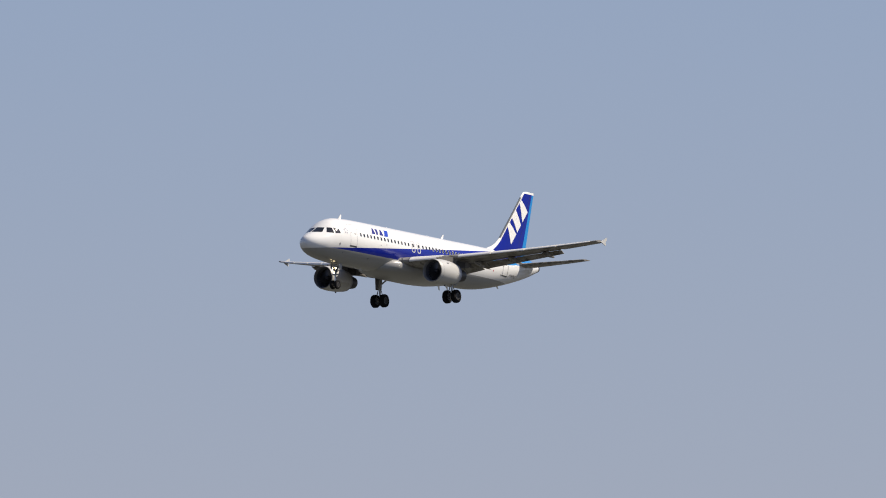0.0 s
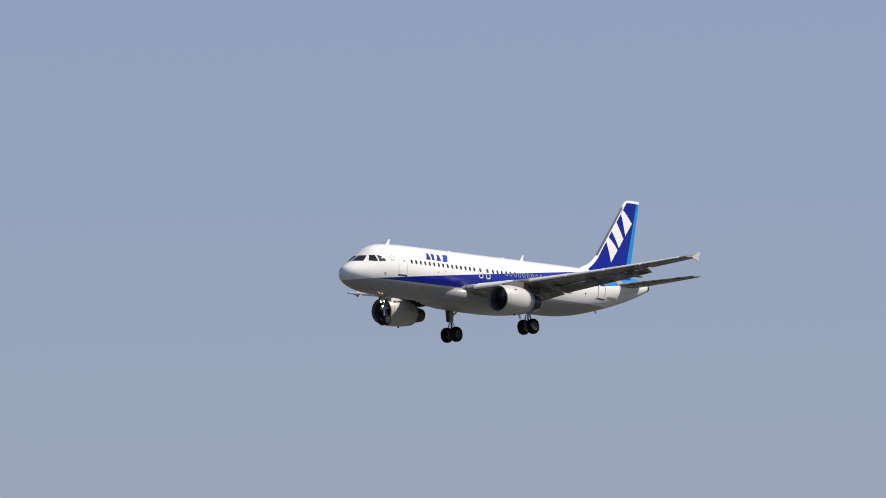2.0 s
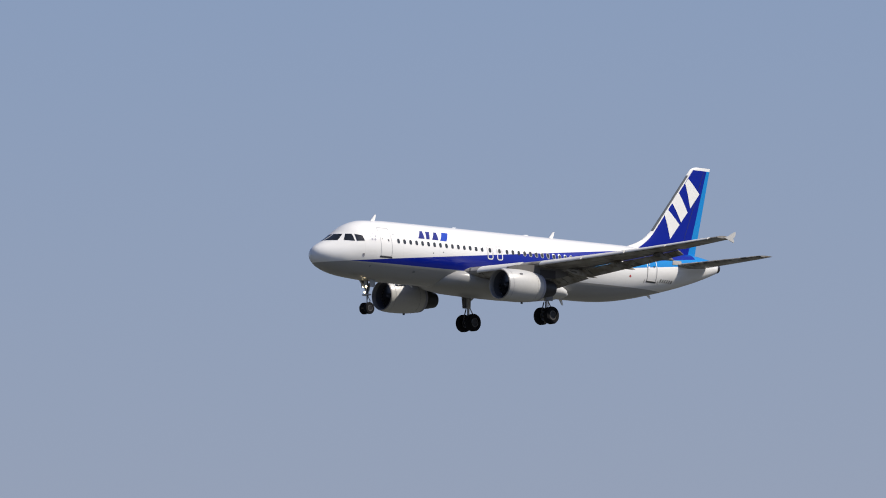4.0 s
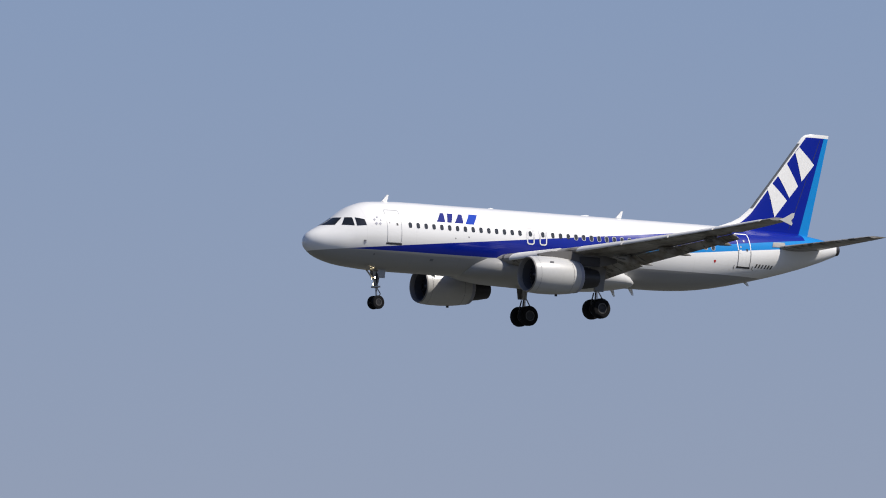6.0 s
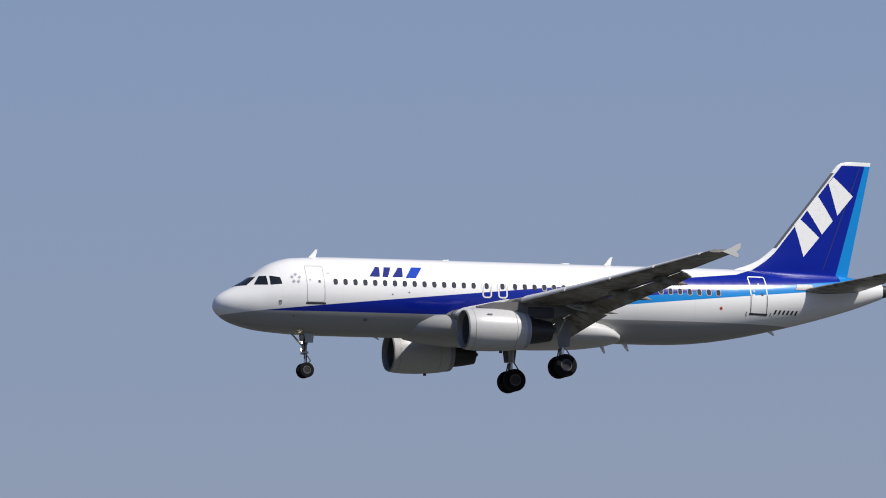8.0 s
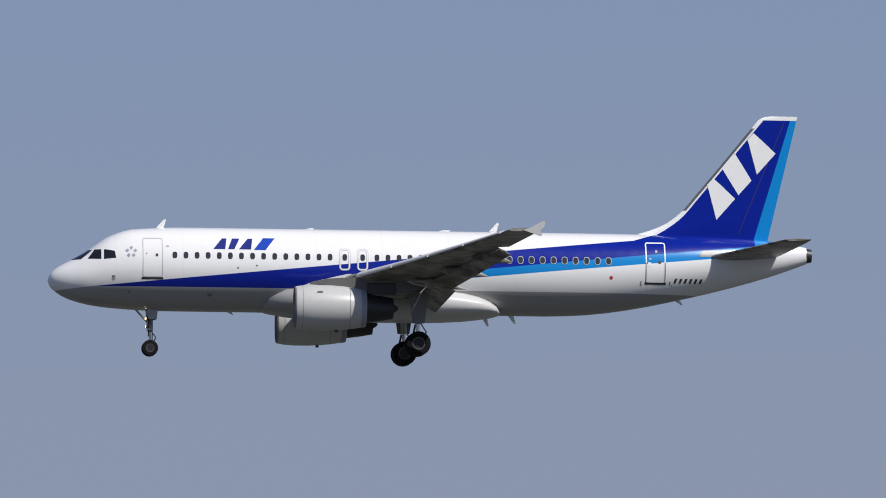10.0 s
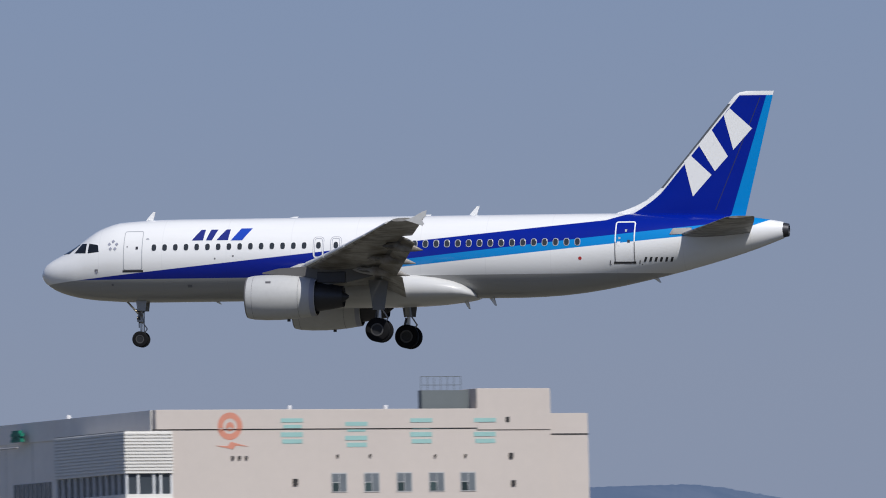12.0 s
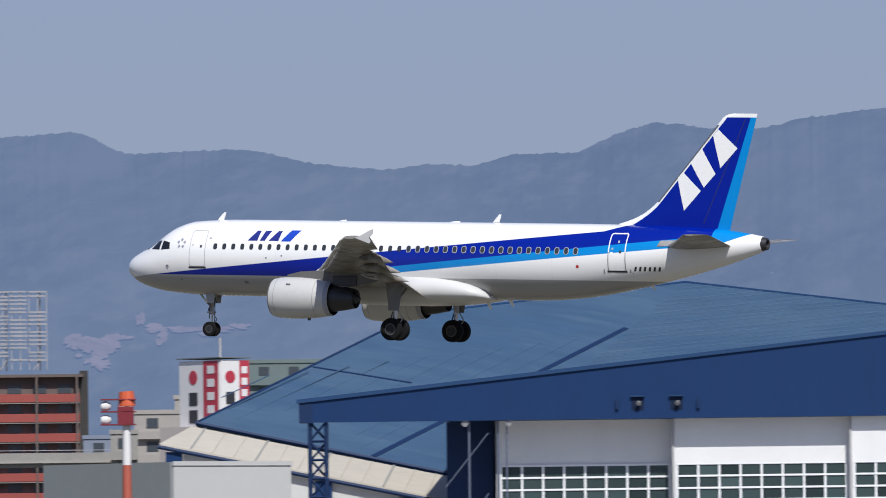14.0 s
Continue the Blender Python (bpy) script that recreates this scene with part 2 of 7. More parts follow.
# ---- airliner: stations in metres aft of the nose, y to port, z up; local origin 17 m aft of the nose ----
S0 = 17.0
F_S = (0, 0.1, 0.3, 0.7, 1.2, 1.8, 2.3, 2.8, 3.3, 4.0, 5.0, 6.0, 7.0, 24.0, 26.0, 28.0, 30.0, 32.0, 34.0, 35.5, 36.72)
F_T = (-0.64, -0.36, -0.13, 0.12, 0.38, 0.73, 1.10, 1.44, 1.66, 1.85, 1.92, 1.97, 1.98, 1.98, 1.98, 1.97, 1.95, 1.91, 1.82, 1.65, 1.44)
F_B = (-0.70, -0.95, -1.15, -1.42, -1.62, -1.78, -1.87, -1.93, -1.97, -2.02, -2.06, -2.07, -2.07, -2.07, -1.98, -1.72, -1.32, -0.85, -0.30, 0.18, 0.64)
F_W = (0.04, 0.32, 0.58, 0.90, 1.18, 1.44, 1.58, 1.70, 1.78, 1.87, 1.94, 1.97, 1.975, 1.975, 1.95, 1.86, 1.70, 1.42, 1.02, 0.68, 0.36)


def smooth_at(xs, ys, x):
    """Monotone-looking cubic through a table."""
    x = min(max(x, xs[0]), xs[-1])
    i = min(max(int(np.searchsorted(xs, x)) - 1, 0), len(xs) - 2)
    h = xs[i + 1] - xs[i]

    def slope(j):
        if j == 0 or j == len(xs) - 1:
            k = min(j, len(xs) - 2)
            return (ys[k + 1] - ys[k]) / (xs[k + 1] - xs[k])
        a, b = (ys[j] - ys[j - 1]) / (xs[j] - xs[j - 1]), (ys[j + 1] - ys[j]) / (xs[j + 1] - xs[j])
        return 0.0 if a * b <= 0 else 2 * a * b / (a + b)
    t = (x - xs[i]) / h
    return (ys[i] * (1 + 2 * t) * (1 - t) ** 2 + h * slope(i) * t * (1 - t) ** 2
            + ys[i + 1] * t * t * (3 - 2 * t) + h * slope(i + 1) * t * t * (t - 1))


def section(s):
    t, b, w = smooth_at(F_S, F_T, s), smooth_at(F_S, F_B, s), smooth_at(F_S, F_W, s)
    return (t + b) / 2, (t - b) / 2, w


def side_y(s, z):
    c, h, w = section(s)
    return w * math.sqrt(max(0.0, 1 - ((z - c) / h) ** 2))


def skin(s, z, off=0.008, side=1):
    """A point on the fuselage skin, a little proud of it."""
    c, h, w = section(s)
    y = side_y(s, z)
    n = Vector((0, y / (w * w), (z - c) / (h * h))).normalized()
    return Vector((S0 - s, side * (y + off * n.y), z + off * n.z))


def nose_skin(y, z, off=0.012):
    lo, hi = 0.05, 4.5
    for _ in range(30):
        mid = (lo + hi) / 2
        c, h, w = section(mid)
        inside = abs(z - c) < h and side_y(mid, z) > abs(y)
        lo, hi = (lo, mid) if inside else (mid, hi)
    return Vector((S0 - hi + off * 0.7, y + (off * 0.5 if y > 0 else -off * 0.5), z + off * 0.7))


def patch(bm, q, at, n=6, m=6):
    """A quad in skin coordinates, laid on the skin as a grid."""
    rows = []
    for i in range(n + 1):
        u = i / n
        a = [q[0][k] + (q[1][k] - q[0][k]) * u for k in (0, 1)]
        b = [q[3][k] + (q[2][k] - q[3][k]) * u for k in (0, 1)]
        rows.append([at(a[0] + (b[0] - a[0]) * j / m, a[1] + (b[1] - a[1]) * j / m) for j in range(m + 1)])
    return loft(bm, rows, cap=False, closed=False)


def rounded_frame(bm, s0, s1, z0, z1, r, w, at):
    """A rounded rectangular outline of width w laid on the skin."""
    def loop(g):
        q, pts = max(r - g, 0.02), []
        for k, (cs, cz) in enumerate(((s1 - r, z1 - r), (s0 + r, z1 - r), (s0 + r, z0 + r), (s1 - r, z0 + r))):
            for i in range(7):
                a = math.pi / 2 * (k + i / 6)
                pts.append((cs + q * math.cos(a), cz + q * math.sin(a)))
            nxt = ((s0 + r, z1 - r), (s0 + r, z0 + r), (s1 - r, z0 + r), (s1 - r, z1 - r))[k]
            a = math.pi / 2 * (k + 1)
            pts += [(cs + (nxt[0] - cs) * u + q * math.cos(a), cz + (nxt[1] - cz) * u + q * math.sin(a)) for u in [v / 12 for v in range(1, 12)]]
        return [at(*p) for p in pts]
    return loft(bm, [loop(0.0), loop(w)], cap=False)


def airfoil(t, n=15, camber=0.015):
    """Closed loop of (x, z) for a chord of 1, from the trailing edge over the top."""
    xs = [0.5 * (1 + math.cos(math.pi * i / n)) for i in range(n + 1)]
    th = lambda x: 5 * t * (0.2969 * math.sqrt(x) - 0.126 * x - 0.3516 * x * x + 0.2843 * x ** 3 - 0.1030 * x ** 4) + 0.002
    cl = lambda x: camber * 4 * x * (1 - x)
    return [(x, cl(x) + th(x)) for x in xs] + [(x, cl(x) - th(x)) for x in xs[::-1][1:]]


def foil_ring(le_s, y, z, chord, t, twist=0.0, cut=1.0, camber=0.015, side=1):
    a, out = radians(twist), []
    for x, h in airfoil(t, camber=camber):
        x = min(x, cut)
        px, pz = x * chord * math.cos(a) + h * chord * math.sin(a), h * chord * math.cos(a) - x * chord * math.sin(a)
        out.append((S0 - (le_s + px), side * y, z + pz))
    return out


W_Y = (0.6, 1.98, 6.4, 16.8)


def wing_at(y):
    le = 12.1 + 0.576 * (y - 1.98)
    ch = float(np.interp(y, W_Y, (6.9, 6.2, 3.95, 1.5)))
    d = y - 1.98
    return le, ch, -1.05 + 0.09 * d + 0.0025 * d * d, float(np.interp(y, W_Y, (0.15, 0.145, 0.115, 0.105))), float(np.interp(y, W_Y, (4.0, 4.0, 1.5, -1.0)))


def build_wing(plane, side):
    wing = thing_part("wing", plane, "light grey metal wing with slats and flaps lowered")
    ys = [0.6, 1.98, 3.0, 4.2, 5.3, 6.4, 8, 9.6, 11.2, 12.6, 13.35]
    bm = bmesh.new()
    loft(bm, [foil_ring(wing_at(y)[0], y, *wing_at(y)[2:3], wing_at(y)[1], *wing_at(y)[3:], cut=0.80, side=side) for y in ys])
    loft(bm, [foil_ring(wing_at(y)[0], y, *wing_at(y)[2:3], wing_at(y)[1], *wing_at(y)[3:], side=side) for y in (13.35, 14.2, 15.2, 16.1, 16.8)])
    part("wing_box", bm, M_WING, wing, smooth=True)

    def trailing(name, y0, y1, at, length, drop, angle, mat, label=""):
        bm = bmesh.new()
        rings = []
        for i in range(5):
            y = y0 + (y1 - y0) * i / 4
            le, ch, z, t, tw = wing_at(y)
            c = length if length > 1 else length * ch
            rings.append(foil_ring(le + at * ch, y, z - math.sin(radians(tw)) * at * ch - drop * ch, c, 0.13, angle + tw, camber=0.03, side=side))
        loft(bm, rings)
        return part(name, bm, mat, wing, label, smooth=True)

    trailing("inboard_flap", 2.15, 6.2, 0.86, 1.22, 0.026, 22, M_WING, "lowered inboard flap")
    trailing("outboard_flap", 6.5, 13.2, 0.84, 0.25, 0.036, 27, M_WING, "lowered outboard flap")
    trailing("flap_cove", 2.15, 13.2, 0.76, 0.10, 0.01, 8, M_WINGDK)
    for y0, y1 in ((8.0, 9.4), (9.5, 10.9), (11.0, 12.4), (4.0, 5.9)):
        trailing("spoiler", y0, y1, 0.66, 0.15, -0.038, 7, M_WING)
    for y0, y1 in ((2.9, 5.1), (6.5, 8.9), (9.0, 11.4), (11.5, 13.8), (13.9, 16.3)):
        bm = bmesh.new()
        rings = []
        for i in range(3):
            y = y0 + (y1 - y0) * i / 2
            le, ch, z, t, tw = wing_at(y)
            rings.append(foil_ring(le - 0.095 * ch, y, z - 0.045 * ch + (0.06 if y0 < 5 else 0.02), 0.19 * ch, 0.24, -26, camber=0.06, side=side))
        loft(bm, rings)
        part("slat", bm, M_SLATGREY, wing, smooth=True)
    # canoe fairings of the flap tracks
    for y, ln in ((6.55, 2.8), (9.3, 2.35), (12.1, 1.95)):
        le, ch, z, t, tw = wing_at(y)
        bm = bmesh.new()
        rings = []
        for u, r, dz in ((0, 0.02, 0), (0.12, 0.12, -0.02), (0.35, 0.19, -0.06), (0.6, 0.18, -0.12), (0.82, 0.11, -0.24), (1.0, 0.015, -0.36)):
            cx, cz = S0 - (le + 0.52 * ch + ln * u), z - 0.085 * ch + dz * ln / 3.0
            rings.append([(cx, side * (y + 0.75 * r * math.cos(a)), cz + 1.25 * r * math.sin(a)) for a in [2 * math.pi * i / 12 for i in range(12)]])
        loft(bm, rings)
        part("flap_track_fairing", bm, M_WING, wing, smooth=True)
    # wingtip fence
    bm = bmesh.new()
    z = wing_at(16.8)[2]
    pts = [(20.75, z), (21.2, z + 0.15), (21.85, z + 0.48), (22.05, z + 0.52), (21.98, z + 0.2), (21.75, z), (21.88, z - 0.2), (21.8, z - 0.34), (21.45, z - 0.22), (21.0, z - 0.08)]
    prism(bm, [(S0 - s - 0.36, h) for s, h in [(21.55 + 0.8 * (s - 21.55), z + 0.85 * (h - z)) for s, h in pts]], side * 16.77, side * 16.83)
    part("wingtip_fence", bm, M_NACELLE, wing, "white wingtip fence")
    return wing


def thing_part(name, parent, label=""):
    ob = new(name)
    ob.empty_display_size = 0.3
    ob.parent = parent
    if label:
        ob["label"] = label
    return ob


def build_engine(plane, side):
    eng = thing_part("engine", plane, "light grey turbofan nacelle with dark exhaust core")
    cx, cy, cz = S0 - 0.12, side * 5.75, -2.18
    prof = ((11.45, 0.90), (11.35, 0.945), (11.34, 0.97), (11.41, 1.00), (11.65, 1.05), (12.2, 1.09), (12.9, 1.09), (13.6, 1.05), (14.2, 0.98), (14.75, 0.88))
    spin_at = lambda pr: spin(bmesh.new(), [(-(s), r) for s, r in pr], (cx, cy, cz))
    part("nacelle", spin_at(prof[3:]), M_NACELLE, eng, smooth=True)
    part("inlet_lip", spin_at(((11.62, 0.87),) + prof[:4]), M_LIP, eng, "dull metal inlet lip", smooth=True)
    for a, r in ((11.70, 1.062), (13.95, 1.024)):
        part("cowl_joint", spin_at(((a, r), (a + 0.014, r))), M_DARKLINE, eng)
    part("aft_cowl_ring", spin_at(((14.50, 0.935), (14.60, 0.922), (14.72, 0.900))), M_EXITLINE, eng, "worn grey aft cowl ring", smooth=True)
    part("drain_mast", boxed(S0 - 13.55, S0 - 13.4, cy - 0.03, cy + 0.03, cz - 1.17, cz - 1.0), M_BLACK, eng)
    part("intake", spin_at(((11.62, 0.87), (11.9, 0.86), (12.15, 0.87))), M_INTAKE, eng, "dark intake duct", smooth=True)
    part("fan_duct", spin_at(((14.75, 0.88), (14.5, 0.84), (13.9, 0.84))), M_EXH, eng, smooth=True)
    bm = bmesh.new()
    for i in range(24):
        a = 2 * math.pi * i / 24
        ca, sa = math.cos(a), math.sin(a)
        q = [(r, w) for r, w in ((0.24, -0.05), (0.86, -0.09), (0.86, 0.09), (0.24, 0.05))]
        f = [bm.verts.new((cx - 12.15 + 0.6 * w, cy + r * ca - w * sa, cz + r * sa + w * ca)) for r, w in q]
        bm.faces.new(f)
    part("fan", bm, M_FAN, eng, "dark fan blades")
    part("spinner", spin_at(((11.75, 0.01), (11.85, 0.12), (12.0, 0.2), (12.18, 0.27))), M_FAN, eng, smooth=True)
    part("fan_backing", spin(bmesh.new(), ((-12.2, 0.88), (-12.25, 0.88)), (cx, cy, cz), cap=True), M_INTAKE, eng)
    part("core_cowl", spin_at(((14.0, 0.80), (14.75, 0.70), (15.4, 0.62), (16.05, 0.50), (16.0, 0.45), (15.6, 0.40))), M_EXH, eng, "dark core exhaust nozzle", smooth=True)
    part("exhaust_plug", spin(bmesh.new(), ((-15.5, 0.33), (-16.0, 0.28), (-16.3, 0.06)), (cx, cy, cz), cap=True), M_EXH, eng, smooth=True)
    bm = bmesh.new()
    rings = []
    for s, zb, zt, w in ((12.2, -1.05, -0.98, 0.10), (13.0, -1.1, -0.80, 0.2), (14.3, -1.25, -0.72, 0.24), (15.4, -1.6, -0.75, 0.24), (16.6, -1.45, -0.85, 0.2), (17.6, -1.2, -1.0, 0.05)):
        rings.append([(S0 - s, cy + dy, z) for dy, z in ((-w, zb), (w, zb), (w, zt), (-w, zt))])
    loft(bm, rings)
    part("pylon", bm, M_WINGDK, eng, "grey engine pylon")
    part("pylon_aft_panel", boxed(S0 - 16.3, S0 - 14.9, cy - 0.27, cy + 0.27, -1.52, -0.98, bevel=0.04), M_EXH, eng, "dark pylon aft panel")
    bm = bmesh.new()
    prism(bm, [(S0 - 12.0, -1.42), (S0 - 12.9, -1.3), (S0 - 12.95, -1.36), (S0 - 12.1, -1.5)], cy + side * -0.95, cy + side * -0.78)
    part("nacelle_strake", bm, M_NACELLE, eng)
    bm = bmesh.new()
    box(bm, S0 - 12.75, S0 - 12.5, cy + 0.86 * side - 0.02, cy + 0.86 * side + 0.02, cz + 0.58, cz + 0.74)
    part("cowl_vent", bm, M_DARKLINE, eng)
    return eng


TYRE = [(-0.5, 0.55), (-0.5, 0.84), (-0.44, 0.95), (-0.3, 1.0), (0.3, 1.0), (0.44, 0.95), (0.5, 0.84), (0.5, 0.55)]


def wheel(gear, s, y, z, r, w):
    c = (S0 - s, y, z)
    part("tyre", spin(bmesh.new(), [(a * w, b * r) for a, b in TYRE], c, "Y", 36), M_TYRE, gear, "black rubber tyre", smooth=True)
    hub = ((-0.42, 0.1), (-0.36, 0.40), (-0.42, 0.56), (0.42, 0.56), (0.36, 0.40), (0.42, 0.1))
    part("hub", spin(bmesh.new(), [(a * w, b * r) for a, b in hub], c, "Y", 24, cap=True), M_HUB, gear, "grey metal wheel hub", smooth=True)
    for e in (-1, 1):
        part("hub_ring", spin(bmesh.new(), [(e * 0.43 * w, 0.55 * r), (e * 0.46 * w, 0.50 * r), (e * 0.44 * w, 0.42 * r)], c, "Y", 24), M_HUBRING, gear, "pale worn hub ring", smooth=True)


def build_main_gear(plane, side):
    gear = thing_part("main_landing_gear", plane, "lowered main landing gear with two tyres")
    y, s, z = side * 3.8, 17.54, -3.73
    part("strut", rod(bmesh.new(), (S0 - s + 0.1, y - side * 0.15, -1.2), (S0 - s, y, -2.75), 0.17, 0.15, 14), M_STRUT, gear, smooth=True)
    part("piston", rod(bmesh.new(), (S0 - s, y, -2.75), (S0 - s, y, z), 0.09, n=12), M_METAL, gear, smooth=True)
    part("axle", rod(bmesh.new(), (S0 - s, y - 0.5, z), (S0 - s, y + 0.5, z), 0.08), M_STRUT, gear, smooth=True)
    for dy in (-0.2, 0.2):
        part("brake_rod", rod(bmesh.new(), (S0 - s + 0.12, y + 0.5 * dy, -2.8), (S0 - s + 0.25, y + dy, z + 0.25), 0.04, n=8), M_HUBRING, gear)
    part("side_brace", rod(bmesh.new(), (S0 - s, y, -2.35), (S0 - s, y - side * 1.5, -1.4), 0.07), M_STRUT, gear, smooth=True)
    bm = bmesh.new()
    rod(bm, (S0 - s - 0.12, y, -2.7), (S0 - s - 0.42, y, -3.15), 0.035, n=8)
    rod(bm, (S0 - s - 0.42, y, -3.15), (S0 - s - 0.1, y, -3.6), 0.035, n=8)
    part("torque_link", bm, M_STRUT, gear)
    bm = bmesh.new()
    loft(bm, [[(S0 - s + a, y + side * 0.22 + d, h) for a, d in ((0.5, -0.02), (-0.5, -0.02), (-0.5, 0.02), (0.5, 0.02))] for h in (-1.3,)] +
         [[(S0 - s + a, y + side * 0.26 + d, -2.75) for a, d in ((0.28, -0.02), (-0.3, -0.02), (-0.3, 0.02), (0.28, 0.02))]])
    part("leg_door", bm, M_GEARDOOR, gear, "grey gear leg door")
    for dy in (-0.46, 0.46):
        wheel(gear, s, y + dy, z, 0.585, 0.42)
    return gear


def build_nose_gear(plane):
    gear = thing_part("nose_landing_gear", plane, "lowered nose landing gear with lamps")
    s, z = 4.95, -3.86
    part("strut", rod(bmesh.new(), (S0 - s + 0.1, 0, -1.9), (S0 - s, 0, -3.05), 0.15, 0.12, 14), M_STRUT, gear, smooth=True)
    part("piston", rod(bmesh.new(), (S0 - s, 0, -3.0), (S0 - s, 0, z), 0.06, n=12), M_METAL, gear, smooth=True)
    for y in (-0.22, 0.22):
        part("side_stay", rod(bmesh.new(), (S0 - s + 0.02, 0.4 * y, -2.9), (S0 - s - 0.1, y * 1.5, -2.0), 0.045, n=8), M_STRUT, gear)
    part("axle", rod(bmesh.new(), (S0 - s, -0.28, z), (S0 - s, 0.28, z), 0.05), M_STRUT, gear)
    part("drag_brace", rod(bmesh.new(), (S0 - s, 0, -2.75), (S0 - s + 0.75, 0, -1.95), 0.05), M_STRUT, gear)
    bm = bmesh.new()
    rod(bm, (S0 - s + 0.08, 0.13, -2.1), (S0 - s + 0.08, 0.13, -3.3), 0.025, n=6)
    rod(bm, (S0 - s - 0.12, -0.1, -2.2), (S0 - s - 0.12, -0.1, -3.5), 0.025, n=6)
    part("hydraulic_line", bm, M_BLACK, gear, "black hydraulic lines")
    part("actuator", rod(bmesh.new(), (S0 - s - 0.05, 0.18, -2.2), (S0 - s + 0.02, 0.18, -2.75), 0.06, n=10), M_WINGDK, gear)
    bm = bmesh.new()
    box(bm, S0 - s - 0.1, S0 - s + 0.14, -0.32, 0.32, -3.02, -2.92, 0.02)
    part("steering_collar", bm, M_STRUT, gear)
    bm = bmesh.new()
    rod(bm, (S0 - s - 0.08, 0, -3.05), (S0 - s - 0.3, 0, -3.35), 0.03, n=8)
    rod(bm, (S0 - s - 0.3, 0, -3.35), (S0 - s - 0.06, 0, -3.7), 0.03, n=8)
    part("torque_link", bm, M_STRUT, gear)
    for y in (-0.42, 0.42):
        bm = bmesh.new()
        prism(bm, [(S0 - 4.78, -1.98), (S0 - 5.3, -2.0), (S0 - 5.25, -2.48), (S0 - 4.85, -2.48)], y - 0.02, y + 0.02)
        part("gear_door", bm, M_STRUT, gear, "grey nose gear door")
    for y, h in ((0.16, -2.45), (-0.16, -2.45), (0.0, -2.82)):
        part("lamp_housing", spin(bmesh.new(), ((0.10, 0.05), (0.16, 0.09), (0.2, 0.09)), (S0 - s, y, h), n=16, cap=True), M_LAMPRIM, gear)
        part("landing_lamp", spin(bmesh.new(), ((0.203, 0.075), (0.215, 0.05)), (S0 - s, y, h), n=16, cap=True), M_LAMP, gear, "lit landing lamp")
    for dy in (-0.24, 0.24):
        wheel(gear, s, dy, z, 0.39, 0.22)


